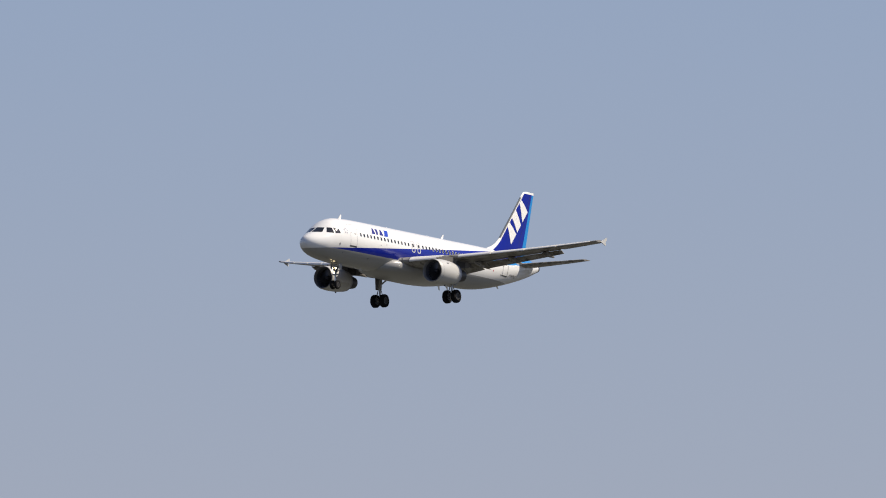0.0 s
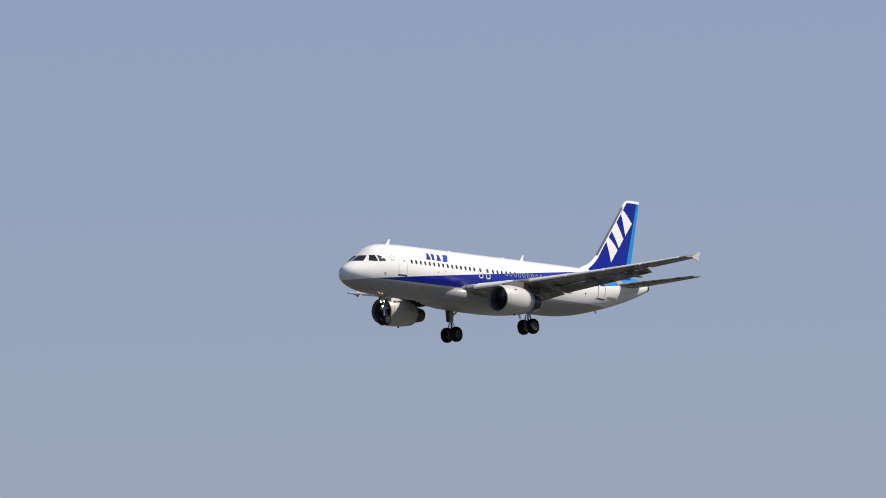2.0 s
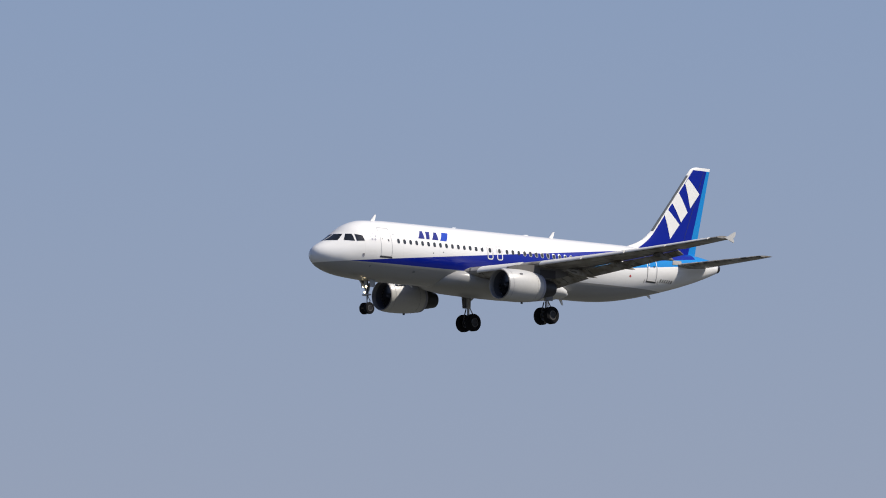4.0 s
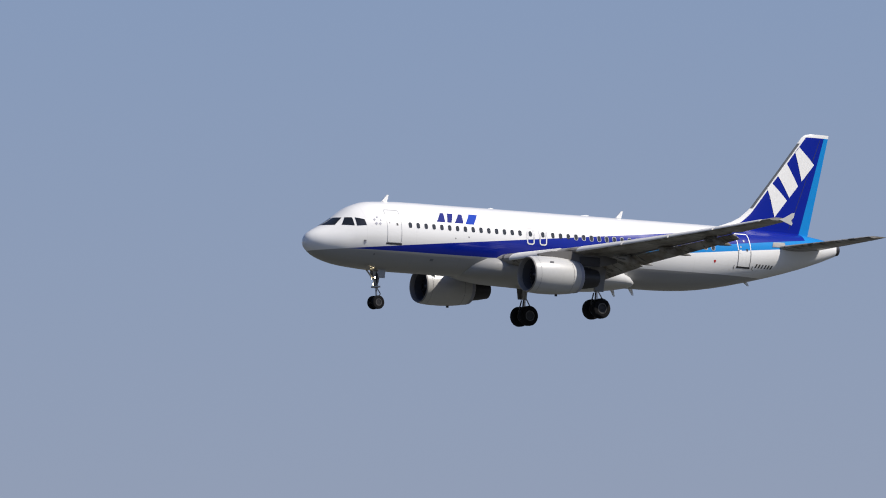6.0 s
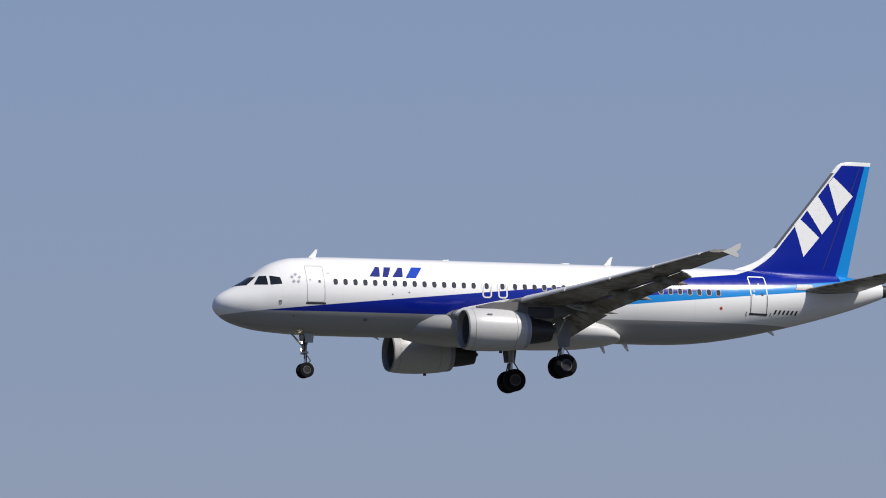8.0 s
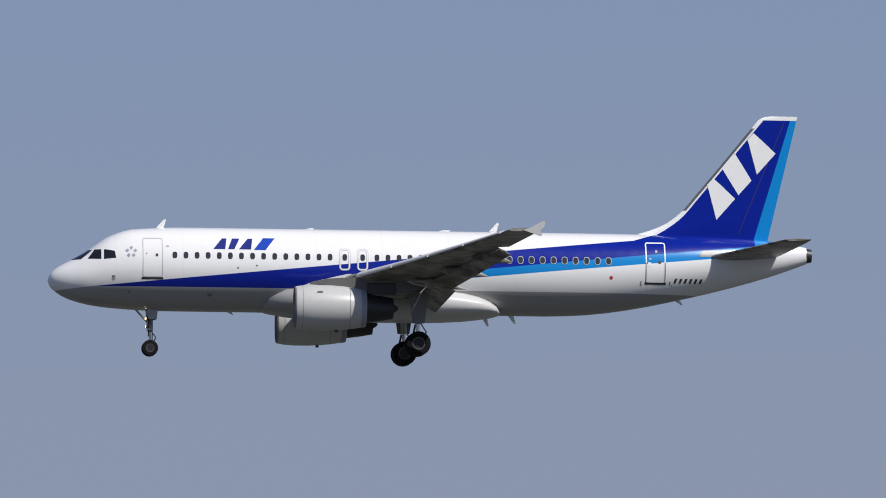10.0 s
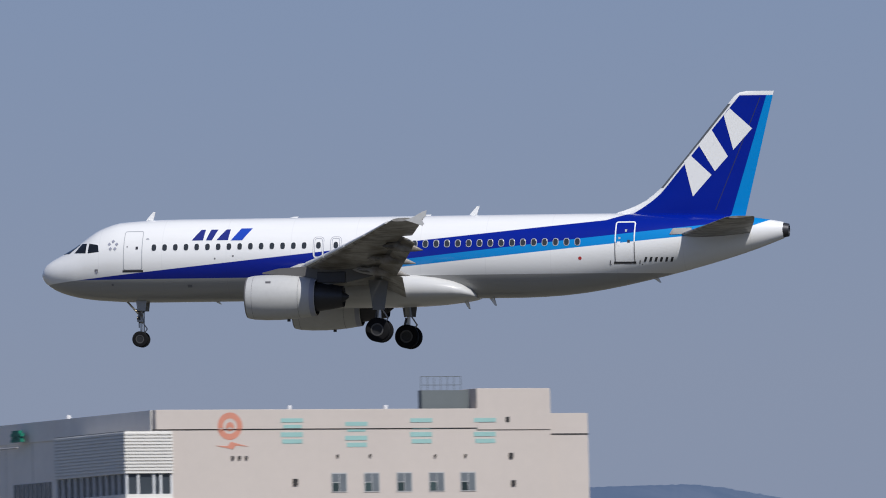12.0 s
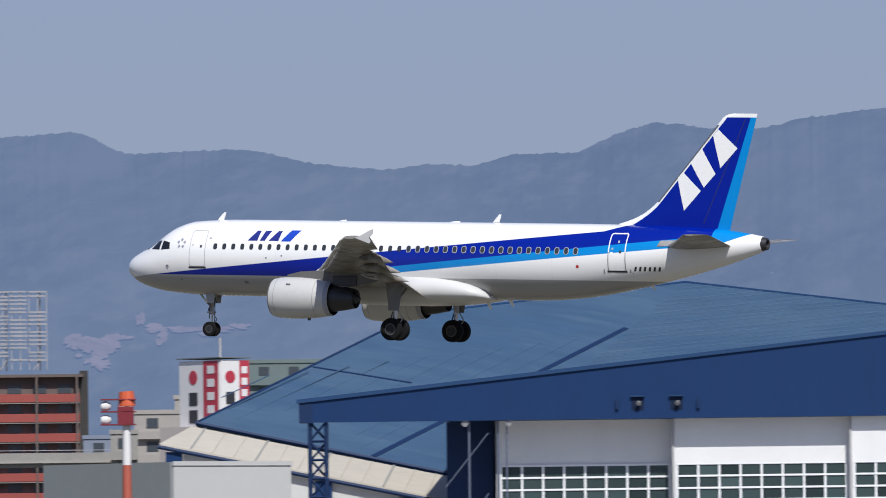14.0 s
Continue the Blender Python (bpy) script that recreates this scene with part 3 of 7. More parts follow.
def build_airliner():
    plane = thing("airliner", "white and blue twin-engine jet airliner with landing gear lowered", "airplane")
    # fuselage
    ss = [0, 0.03, 0.06, 0.1, 0.2, 0.3, 0.5, 0.7, 0.95, 1.2, 1.5, 1.8, 2.05, 2.3, 2.55, 2.8, 3.05, 3.3, 3.65, 4.0, 4.5, 5, 5.5, 6, 7, 9, 12, 15, 18, 21, 24, 25, 26, 27, 28, 29, 30, 31, 32, 33, 34, 34.8, 35.5, 36.1, 36.72]
    rings = []
    for s in ss:
        c, h, w = section(s)
        rings.append([(S0 - s, w * math.cos(2 * math.pi * i / 64), c + h * math.sin(2 * math.pi * i / 64)) for i in range(64)])
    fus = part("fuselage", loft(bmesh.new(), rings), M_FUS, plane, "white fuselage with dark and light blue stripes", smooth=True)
    c, h, w = section(36.72)
    part("exhaust_cone", spin(bmesh.new(), ((-36.70, 0.37), (-36.98, 0.31), (-36.99, 0.22), (-36.85, 0.2)), (S0, 0, c), cap=True, n=24), M_EXH, fus, "dark auxiliary exhaust", smooth=True)
    # belly fairing
    rings = []
    for s, w, zt, zb in ((10.1, 0.5, -1.5, -2.0), (10.6, 1.45, -1.05, -2.12), (11.4, 2.05, -0.80, -2.25), (12.6, 2.26, -0.72, -2.38), (15, 2.32, -0.72, -2.45), (17.6, 2.32, -0.74, -2.46), (19, 2.27, -0.80, -2.42), (20, 2.18, -0.95, -2.36), (20.7, 2.06, -1.14, -2.28), (21.2, 1.9, -1.36, -2.21), (21.55, 1.6, -1.62, -2.14), (21.75, 1.0, -1.88, -2.08)):
        cz, hh = (zt + zb) / 2, (zt - zb) / 2
        ring = []
        for i in range(40):
            ca, sa = math.cos(2 * math.pi * i / 40), math.sin(2 * math.pi * i / 40)
            ring.append((S0 - s, w * math.copysign(abs(ca) ** 0.75, ca), cz + hh * math.copysign(abs(sa) ** 0.85, sa)))
        rings.append(ring)
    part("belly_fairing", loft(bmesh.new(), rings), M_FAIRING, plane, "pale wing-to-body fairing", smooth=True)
    # cabin windows, one mesh shared
    def oval(w, h, t):
        bm = bmesh.new()
        ring = lambda k, yy: [(k * w * math.copysign(abs(math.cos(a)) ** 0.7, math.cos(a)), yy, k * h * math.copysign(abs(math.sin(a)) ** 0.7, math.sin(a))) for a in [2 * math.pi * i / 16 for i in range(16)]]
        return loft(bm, [ring(1, -0.03), ring(1, t * 0.6), ring(0.9, t)])
    pane_ob = part("cabin_window", oval(0.115, 0.165, 0.012), M_CABWIN, fus)
    rim_ob = part("window_rim", oval(0.145, 0.195, 0.006), M_WINFRAME, fus)
    pane_me, rim_me = pane_ob.data, rim_ob.data
    stations = [6.0 + 0.533 * i for i in range(15)] + [14.17, 15.03] + [15.72 + 0.533 * i for i in range(22)]
    for side in (1, -1):
        for s in stations:
            z = 0.52
            p = skin(s, z, 0.0, side)
            cz, hh, w = section(s)
            tilt = math.atan2((z - cz) / hh ** 2, abs(p.y) / w ** 2)
            m = Matrix.Translation(p) @ (pose(0, 0, 0, math.degrees(tilt)) if side > 0 else pose(0, 0, 0, 0, 0, 180) @ pose(0, 0, 0, math.degrees(tilt)))
            for base, me, name in ((pane_ob, pane_me, "cabin_window"), (rim_ob, rim_me, "window_rim")):
                if name == "window_rim" and s < 17.0:
                    continue
                ob = new(name, me)
                ob.parent = fus
                ob.matrix_basis = m
    for ob in (pane_ob, rim_ob):
        bpy.data.objects.remove(ob)
    # cockpit glazing
    for side in (1, -1):
        for q in (((0.05, 0.32), (0.86, 0.32), (0.72, 0.78), (0.05, 0.80)),):
            part("windscreen", patch(bmesh.new(), [(side * y, z) for y, z in q], nose_skin, 8, 6), M_GLASS, fus, "dark windscreen pane", smooth=True)
        at = lambda s, z, side=side: skin(s, z, 0.012, side)
        for q in (((1.86, 0.33), (2.50, 0.31), (2.50, 0.79), (2.20, 0.79)), ((2.62, 0.31), (3.20, 0.36), (3.13, 0.70), (2.64, 0.79))):
            part("side_window", patch(bmesh.new(), q, at, 8, 6), M_GLASS, fus, "dark flight deck side window", smooth=True)
        # doors
        for s0, s1, z0, z1, mat, name in ((4.46, 5.42, -0.56, 1.36, M_DARKLINE, "passenger_door"), (28.72, 29.70, -0.46, 1.50, M_DECAL_W, "rear_door")):
            at = lambda s, z, side=side: skin(s, z, 0.006, side)
            door = part(name, rounded_frame(bmesh.new(), s0, s1, z0, z1, 0.12, 0.035 if mat is M_DARKLINE else 0.06, at), M_WINFRAME if mat is M_DARKLINE else mat, fus, "closed cabin door outline")
            if mat is not M_DARKLINE:
                for a in (s0, s1 - 0.045):
                    part("door_gap", patch(bmesh.new(), ((a, z0), (a + 0.045, z0), (a + 0.045, 0.48), (a, 0.48)), lambda s, z, side=side: skin(s, z, 0.010, side), 1, 6), M_DARKLINE, fus)
            part("door_sill", patch(bmesh.new(), ((s0 - 0.04, z0 - 0.10), (s1 + 0.04, z0 - 0.10), (s1 + 0.04, z0), (s0 - 0.04, z0)), at, 4, 2), M_BLACK, fus)
            for a in (s0 - 0.26, s1 + 0.18):
                if mat is not M_DARKLINE:
                    part("door_mark", patch(bmesh.new(), ((a, z0 - 0.12), (a + 0.05, z0 - 0.12), (a + 0.08, z0 + 0.06), (a + 0.03, z0 + 0.06)), at, 2, 2), M_DARKLINE, fus)
            part("door_window", patch(bmesh.new(), ((s0 + 0.62, 0.44), (s0 + 0.74, 0.44), (s0 + 0.74, 0.58), (s0 + 0.62, 0.58)), at, 2, 2), M_BLACK, fus)
        for s0 in (13.92, 14.78):
            at = lambda s, z, side=side: skin(s, z, 0.005, side)
            part("overwing_exit", rounded_frame(bmesh.new(), s0, s0 + 0.5, -0.10, 0.92, 0.16, 0.055, at), M_DECAL_W, fus, "white overwing exit outline")
            for g in (-0.02, 0.055):
                at2 = lambda s, z, side=side: skin(s, z, 0.009, side)
                part("exit_gap", rounded_frame(bmesh.new(), s0 + g, s0 + 0.5 - g, -0.10 + g, 0.92 - g, 0.16 - g, 0.02, at2), M_EXITLINE, fus)
        at = lambda s, z, side=side: skin(s, z, 0.006, side)
        # airline mark: three slanted dark blocks and a blue bar
        for q in (((7.85, 0.84), (8.42, 0.84), (8.50, 1.38), (8.28, 1.38)), ((8.56, 0.84), (8.86, 0.84), (9.12, 1.38), (8.76, 1.38)), ((9.08, 0.84), (9.66, 0.84), (9.74, 1.38), (9.52, 1.38))):
            part("name_mark", patch(bmesh.new(), q, at), M_DECAL_B, fus, "dark blue slanted block")
        part("name_mark", patch(bmesh.new(), ((9.80, 0.82), (10.36, 0.82), (10.82, 1.42), (10.26, 1.42)), at), M_DECAL_LB, fus, "bright blue slanted bar")
        # registration as plain bars
        for i in range(6):
            s = 30.10 + 0.25 * i
            part("registration_mark", patch(bmesh.new(), ((s, -0.47), (s + 0.11, -0.47), (s + 0.19, -0.25), (s + 0.08, -0.25)), at, 2, 2), M_BLACK, fus)
        bm = bmesh.new()
        bm.faces.new([bm.verts.new(at(27.04 + 0.085 * math.cos(0.5236 * a), -0.28 + 0.085 * math.sin(0.5236 * a))) for a in range(12)])
        part("red_disc", bm, M_RED, fus, "small dark red disc")
        for q, mat in (((28.83, 0.30, 0.16, 0.20), M_DECAL_W), (((28.90, 0.62, 0.10, 0.10)), M_WINFRAME), ((29.2, 0.98, 0.10, 0.12), M_WINFRAME)):
            s, z, w, hh = q
            part("door_placard", patch(bmesh.new(), ((s, z), (s + w, z), (s + w, z + hh), (s, z + hh)), at, 2, 2), mat, fus)
        # alliance mark: five small grey lozenges in a ring
        for i in range(5):
            a = 2 * math.pi * i / 5 + 0.3
            cs, cz = 3.92 + 0.2 * math.cos(a), 0.66 + 0.2 * math.sin(a)
            r = 0.09
            part("ring_mark", patch(bmesh.new(), ((cs - r, cz), (cs, cz - r), (cs + r, cz), (cs, cz + r)), lambda s, z, side=side: skin(s, z, 0.016, side), 3, 3), M_EXITLINE, fus)
        for s, z, w in ((9.0, -0.10, 0.08), (9.9, 0.02, 0.08), (7.6, -1.42, 0.22), (3.0, -0.62, 0.16), (3.8, -1.3, 0.1), (4.62, 0.55, 0.06), (28.5, -0.62, 0.05), (30.0, -0.62, 0.05)):
            part("skin_port", patch(bmesh.new(), ((s, z), (s + w, z), (s + w, z + min(w, 0.13)), (s, z + min(w, 0.13))), at, 2, 2), M_DARKLINE, fus)
    for side in (1, -1):
        at = lambda s, z, side=side: skin(s, z, 0.010, side)
        part("sensor_plate", patch(bmesh.new(), ((3.0, -0.64), (3.09, -0.73), (3.18, -0.64), (3.09, -0.55)), at, 4, 4), M_EXITLINE, fus, "pale grey sensor plate")
        part("door_handle", patch(bmesh.new(), ((5.56, 0.92), (5.74, 0.92), (5.70, 0.99), (5.60, 0.99)), at, 2, 2), M_WINFRAME, fus)
    # blade aerials
    for s, z0, z1, ln in ((5.2, 1.95, 2.36, 0.36), (21.3, 2.0, 2.42, 0.36), (20.9, -2.05, -2.58, 0.3), (22.2, -2.0, -2.44, 0.3), (30.3, -1.2, -1.42, 0.3), (8.6, -2.04, -2.2, 0.25), (12.2, 1.94, 2.04, 0.5), (18.6, 1.94, 2.04, 0.7)):
        bm = bmesh.new()
        lean = 0.2
        prism(bm, [(S0 - s, z0), (S0 - s - ln, z0), (S0 - s - ln - lean * 0.6, z1), (S0 - s - ln * 0.45 - lean, z1)], -0.03, 0.03)
        part("blade_aerial", bm, M_WHITE, fus)
    # fin, rudder
    fz = (1.75, 2.0, 2.12, 2.3, 2.55, 2.85, 3.18, 4.2, 5.3, 6.4, 7.2, 7.6, 7.74, 7.80)
    fl = (28.3, 28.55, 28.95, 29.45, 29.95, 30.36, 30.73, 31.57, 32.48, 33.37, 34.02, 34.35, 34.57, 34.9)
    te = lambda z: 34.88 + 0.235 * (z - 1.9)
    hinge = lambda z: te(z) - (1.55 - 0.17 * (z - 1.9))

    def fin_ring(z, le, tr, k0, k1):
        ch = tr - le
        out = []
        for x, h in airfoil(0.095 * min(1.0, 5.0 / ch), camber=0.0):
            u = min(max(x, k0), k1)
            out.append((S0 - (le + u * ch), h * ch if k0 <= x <= k1 else math.copysign(0.04, h), z))
        return out
    rings = [fin_ring(z, le, te(z), 0.0, 1.0) for z, le in zip(fz, fl)]
    fin = part("fin", loft(bmesh.new(), rings), M_FIN, plane, "blue tail fin with white leading edge", smooth=True)
    for y in (1, -1):
        bm = bmesh.new()
        for z0, z1 in ((2.05, 7.5),):
            prismatic = [(hinge(z0), z0), (hinge(z0) + 0.03, z0), (hinge(z1) + 0.03, z1), (hinge(z1), z1)]
            def fin_at(s, z, y=y, off=0.006):
                le = float(np.interp(z, fz, fl))
                ch = te(z) - le
                u = min(max((s - le) / ch, 0.001), 1.0)
                t = 0.095 * min(1.0, 5.0 / ch)
                th = 5 * t * (0.2969 * math.sqrt(u) - 0.126 * u - 0.3516 * u * u + 0.2843 * u ** 3 - 0.1030 * u ** 4) + 0.002
                return Vector((S0 - s, y * (th * ch + off), z))
            patch(bm, prismatic, fin_at, 1, 12)
        part("rudder_gap", bm, M_BLACK, fin)
        # airline mark as three plain white blocks along the fin
        b0, u, v = (32.32, 2.72), (0.662, 0.75), (-0.75, 0.662)
        for q in (((0.0, 0), (1.38, 0), (1.42, 1.46), (0.98, 1.46)), ((1.62, 0), (2.58, 0), (3.02, 1.46), (2.06, 1.46)), ((2.98, 0), (4.36, 0), (4.38, 1.46), (3.94, 1.46))):
            pts = [(b0[0] + u[0] * a + v[0] * b, b0[1] + u[1] * a + v[1] * b) for a, b in q]
            part("tail_mark", patch(bmesh.new(), pts, lambda s, z: fin_at(s, z, y, 0.012), 8, 8), M_DECAL_W, fin, "plain white slanted block")
    # tailplane
    for side in (1, -1):
        rings = [foil_ring(le, y, z, ch, 0.09, -2.0, camber=-0.005, side=side) for y, le, ch, z in ((0.3, 31.2, 3.9, 0.74), (1.0, 31.7, 3.55, 0.81), (3.0, 32.95, 2.7, 1.01), (5.0, 34.15, 1.9, 1.22), (6.05, 34.75, 1.45, 1.33), (6.22, 35.0, 1.15, 1.35))]
        stab = part("tailplane", loft(bmesh.new(), rings), M_WING, plane, "grey horizontal tailplane", smooth=True)
        at = lambda s, z, side=side: skin(s, z, 0.02, side)
        part("tailplane_fairing", patch(bmesh.new(), ((31.35, 0.82), (32.4, 0.86), (32.4, 1.16), (31.5, 1.12)), at, 8, 4), M_WING, plane, "grey tailplane root plate")
        build_wing(plane, side)
        build_engine(plane, side)
        build_main_gear(plane, side)
    build_nose_gear(plane)
    return plane


airliner = build_airliner()


# ---- the airfield, the town and the hills ----


def ground_paint():
    """Unseen ground: dark, then paler past x -70 to bounce light up under the airliner."""
    k = Nodes("airfield_ground")
    x, y, z = k.xyz()
    c = k.mix(k.above(-70.0, x, 130.0), (0.072, 0.074, 0.067), (0.150, 0.138, 0.104))
    c = k.scaled(c, k.line(k.noise(0.15, 4, 0.6), 0.35, 0.83))
    c = k.scaled(c, k.line(k.noise(0.01, 3, 0.5), 0.25, 0.87))
    return k.done(c, 0.95, spec=0.1)


M_GROUND = ground_paint()
M_NAVY = plain("hangar_blue", (0.0068, 0.030, 0.098), 0.55, wear=0.22, fine=1.5, coarse=0.1, stretch=(6, 6, 0.3), spec=0.2)
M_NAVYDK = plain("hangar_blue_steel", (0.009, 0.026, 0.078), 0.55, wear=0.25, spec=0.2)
M_NAVYTRIM = plain("hangar_blue_trim", (0.013, 0.045, 0.118), 0.5, wear=0.1, spec=0.3)


def roof_paint():
    """Sun-bleached blue sheet: pale worn patches, long grimy streaks and short dark laps."""
    k = Nodes("blue_roof_sheet")
    c = k.mix(k.above(k.noise(0.045, 4, 0.6), 0.52, 0.25), (0.040, 0.090, 0.162), (0.058, 0.110, 0.176))
    c = k.mix(k.math("MULTIPLY", k.above(k.noise(0.5, 4, 0.6, (0.12, 0.9, 1.0)), 0.56, 0.2), 0.45), c, (0.028, 0.068, 0.130))
    c = k.mix(k.math("MULTIPLY", k.above(k.noise(0.9, 3, 0.6, (0.10, 0.7, 1.0)), 0.62, 0.08), 0.5), c, (0.068, 0.118, 0.182))
    return k.done(k.worn(c, 0.25, 2.0, 0.2), 0.6, bump=0.15, bump_scale=1.5)


M_ROOF = roof_paint()
M_RECESS = plain("recess_shade_navy", (0.004, 0.012, 0.035), 0.7, wear=0.2, spec=0.2)
M_DOORW = plain("hangar_door_white", (0.69, 0.69, 0.68), 0.5, wear=0.12, fine=0.8, coarse=0.1, stretch=(3, 3, 0.4))
M_MULLION = plain("white_mullion", (0.72, 0.73, 0.73), 0.5, wear=0.1)
M_PANE = piece_paint("window_pane", (0.035, 0.055, 0.055), 0.12, 1.0)
M_CREAM = plain("cream_roof_sheet", (0.50, 0.46, 0.38), 0.7, wear=0.35, fine=0.8, coarse=0.12, stretch=(1, 0.3, 1))
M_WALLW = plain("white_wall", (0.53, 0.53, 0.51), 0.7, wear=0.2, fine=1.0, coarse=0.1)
M_BEIGE = plain("beige_concrete", (0.56, 0.50, 0.45), 0.8, wear=0.12, fine=1.2, coarse=0.08, bump=0.1, bump_scale=2)
M_GREYCLAD = plain("grey_cladding", (0.46, 0.455, 0.45), 0.7, wear=0.18, fine=1.0, coarse=0.08, stretch=(2, 2, 0.2))
M_RIB = plain("white_rib", (0.74, 0.72, 0.67), 0.55, wear=0.15)
M_DUSK = plain("dark_glass_band", (0.05, 0.06, 0.07), 0.15, wear=0.3)
M_DARK = plain("dark_recess", (0.035, 0.033, 0.032), 0.8, wear=0.3)
M_GREEN = plain("sign_green", (0.010, 0.19, 0.12), 0.45, wear=0.1)
M_AQUA = plain("faded_aqua_paint", (0.30, 0.50, 0.47), 0.7, wear=0.3)
M_ORANGE = plain("faded_orange_paint", (0.60, 0.25, 0.17), 0.7, wear=0.25)
M_MAGENTA = plain("sign_crimson", (0.28, 0.015, 0.05), 0.45, wear=0.15)
M_POLE = plain("galvanised_pole", (0.50, 0.48, 0.46), 0.5, 0.2, wear=0.2)
M_STEELBLUE = plain("painted_steel_blue", (0.135, 0.30, 0.57), 0.5, wear=0.2, fine=2, coarse=0.2)
# Darker copy of the steel blue: the side's shade is put into the colour.
M_STEELBLUEDK = plain("shaded_steel_blue", (0.05, 0.14, 0.33), 0.5, wear=0.2, fine=2, coarse=0.2)
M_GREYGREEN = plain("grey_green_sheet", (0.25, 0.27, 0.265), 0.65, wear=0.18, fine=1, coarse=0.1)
M_CONC = plain("weathered_concrete", (0.30, 0.30, 0.285), 0.85, wear=0.3, fine=2, coarse=0.2)
M_CRANERED = plain("crane_red", (0.50, 0.030, 0.035), 0.5, wear=0.2)
M_CRANEWHITE = plain("crane_white", (0.70, 0.68, 0.66), 0.5, wear=0.2)
M_CABLE = plain("steel_cable", (0.25, 0.25, 0.26), 0.6, 0.5)
M_TEAL = plain("sign_teal", (0.065, 0.29, 0.30), 0.5, wear=0.1)
M_MINT = plain("sign_mint", (0.36, 0.50, 0.45), 0.5, wear=0.1)
M_SIGNGREY = plain("sign_mark_grey", (0.36, 0.46, 0.44), 0.5, wear=0.1)
M_BROWN = plain("brown_tile", (0.11, 0.085, 0.075), 0.7, wear=0.3)
M_REDBAND = plain("terracotta_balcony", (0.27, 0.056, 0.044), 0.7, wear=0.2, fine=2, coarse=0.3)
M_SIGNRED = plain("sign_red", (0.42, 0.035, 0.06), 0.5, wear=0.12)
M_SIGNWHITE = plain("sign_white", (0.70, 0.69, 0.68), 0.5, wear=0.1)
M_YELLOW = plain("yellow_fascia", (0.62, 0.29, 0.015), 0.5, wear=0.12)
M_MASTRED = plain("mast_orange_red", (0.55, 0.10, 0.035), 0.5, wear=0.2)
M_MASTDULL = plain("faded_mast_red", (0.40, 0.095, 0.06), 0.6, wear=0.3)
M_LAMPDK = plain("dark_lamp_housing", (0.09, 0.09, 0.095), 0.5, wear=0.3)
M_SLAT = plain("dull_grey_slat", (0.29, 0.29, 0.31), 0.7, wear=0.5, fine=1.5, coarse=0.3)
M_DARKRED = plain("dark_red_paint", (0.17, 0.014, 0.022), 0.5, wear=0.2)
M_SEAMDK = plain("dark_sheet_seam", (0.13, 0.15, 0.155), 0.7, wear=0.2)
M_NEUTRAL = plain("sunlit_grey_sheet", (0.47, 0.47, 0.455), 0.7, wear=0.12, fine=1.2, coarse=0.1)
M_FLATS = plain("dull_beige_flats", (0.31, 0.29, 0.265), 0.8, wear=0.25, fine=1.2, coarse=0.15)
M_SIDECLAD = plain("terminal_side_cladding", (0.86, 0.81, 0.73), 0.75, wear=0.25, fine=0.7, coarse=0.06, stretch=(2, 2, 0.25))
M_DULLPOLE = plain("dull_pole_grey", (0.33, 0.33, 0.33), 0.5, wear=0.2)
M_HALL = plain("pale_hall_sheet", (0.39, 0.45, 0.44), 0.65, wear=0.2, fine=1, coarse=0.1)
M_PARAPET = plain("grimy_parapet", (0.26, 0.25, 0.23), 0.85, wear=0.4, fine=1.5, coarse=0.15)
M_PIPE = plain("dim_blue_pipe", (0.10, 0.12, 0.17), 0.5, wear=0.2)
M_PINE = plain("dark_pine_needles", (0.030, 0.040, 0.030), 0.8, wear=0.3)
M_BARK = plain("bark", (0.09, 0.07, 0.05), 0.9, wear=0.4, bump=0.4, bump_scale=6)


def leaf_paint():
    k = Nodes("tree_leaves")
    geo = k.n.new("ShaderNodeNewGeometry")
    c = k.mix(geo.outputs["Random Per Island"], (0.098, 0.122, 0.066), (0.125, 0.142, 0.082))
    c = k.mix(k.above(k.noise(0.12, 2), 0.5, 0.3), c, (0.122, 0.116, 0.082))
    return k.done(k.worn(c, 0.2, 1.0, 0.15), 0.8, spec=0.2)


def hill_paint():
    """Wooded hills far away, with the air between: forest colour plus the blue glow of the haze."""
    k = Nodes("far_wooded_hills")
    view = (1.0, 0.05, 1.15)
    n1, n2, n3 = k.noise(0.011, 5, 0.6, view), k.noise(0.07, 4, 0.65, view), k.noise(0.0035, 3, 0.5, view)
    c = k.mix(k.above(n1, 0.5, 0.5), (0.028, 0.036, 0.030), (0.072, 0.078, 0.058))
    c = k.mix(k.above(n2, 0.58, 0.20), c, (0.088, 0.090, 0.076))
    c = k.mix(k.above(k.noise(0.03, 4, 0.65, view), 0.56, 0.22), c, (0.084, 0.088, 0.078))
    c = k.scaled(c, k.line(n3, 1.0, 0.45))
    # The haze is painted in as an even blue emission.
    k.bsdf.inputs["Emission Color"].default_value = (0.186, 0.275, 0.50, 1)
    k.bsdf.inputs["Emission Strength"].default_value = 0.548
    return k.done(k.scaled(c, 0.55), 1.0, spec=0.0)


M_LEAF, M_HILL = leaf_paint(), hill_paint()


def far_haze_paint(name, color, wear):
    """A surface as far off as the hills, the same blue haze painted in as emission."""
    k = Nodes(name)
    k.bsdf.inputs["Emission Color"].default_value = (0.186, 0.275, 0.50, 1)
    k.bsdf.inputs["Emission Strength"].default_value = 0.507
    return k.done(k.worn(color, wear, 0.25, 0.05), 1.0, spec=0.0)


M_HOUSE, M_CUTTING = far_haze_paint("hillside_house", (0.088, 0.092, 0.09), 0.3), far_haze_paint("bare_earth_cutting", (0.104, 0.084, 0.080), 0.8)


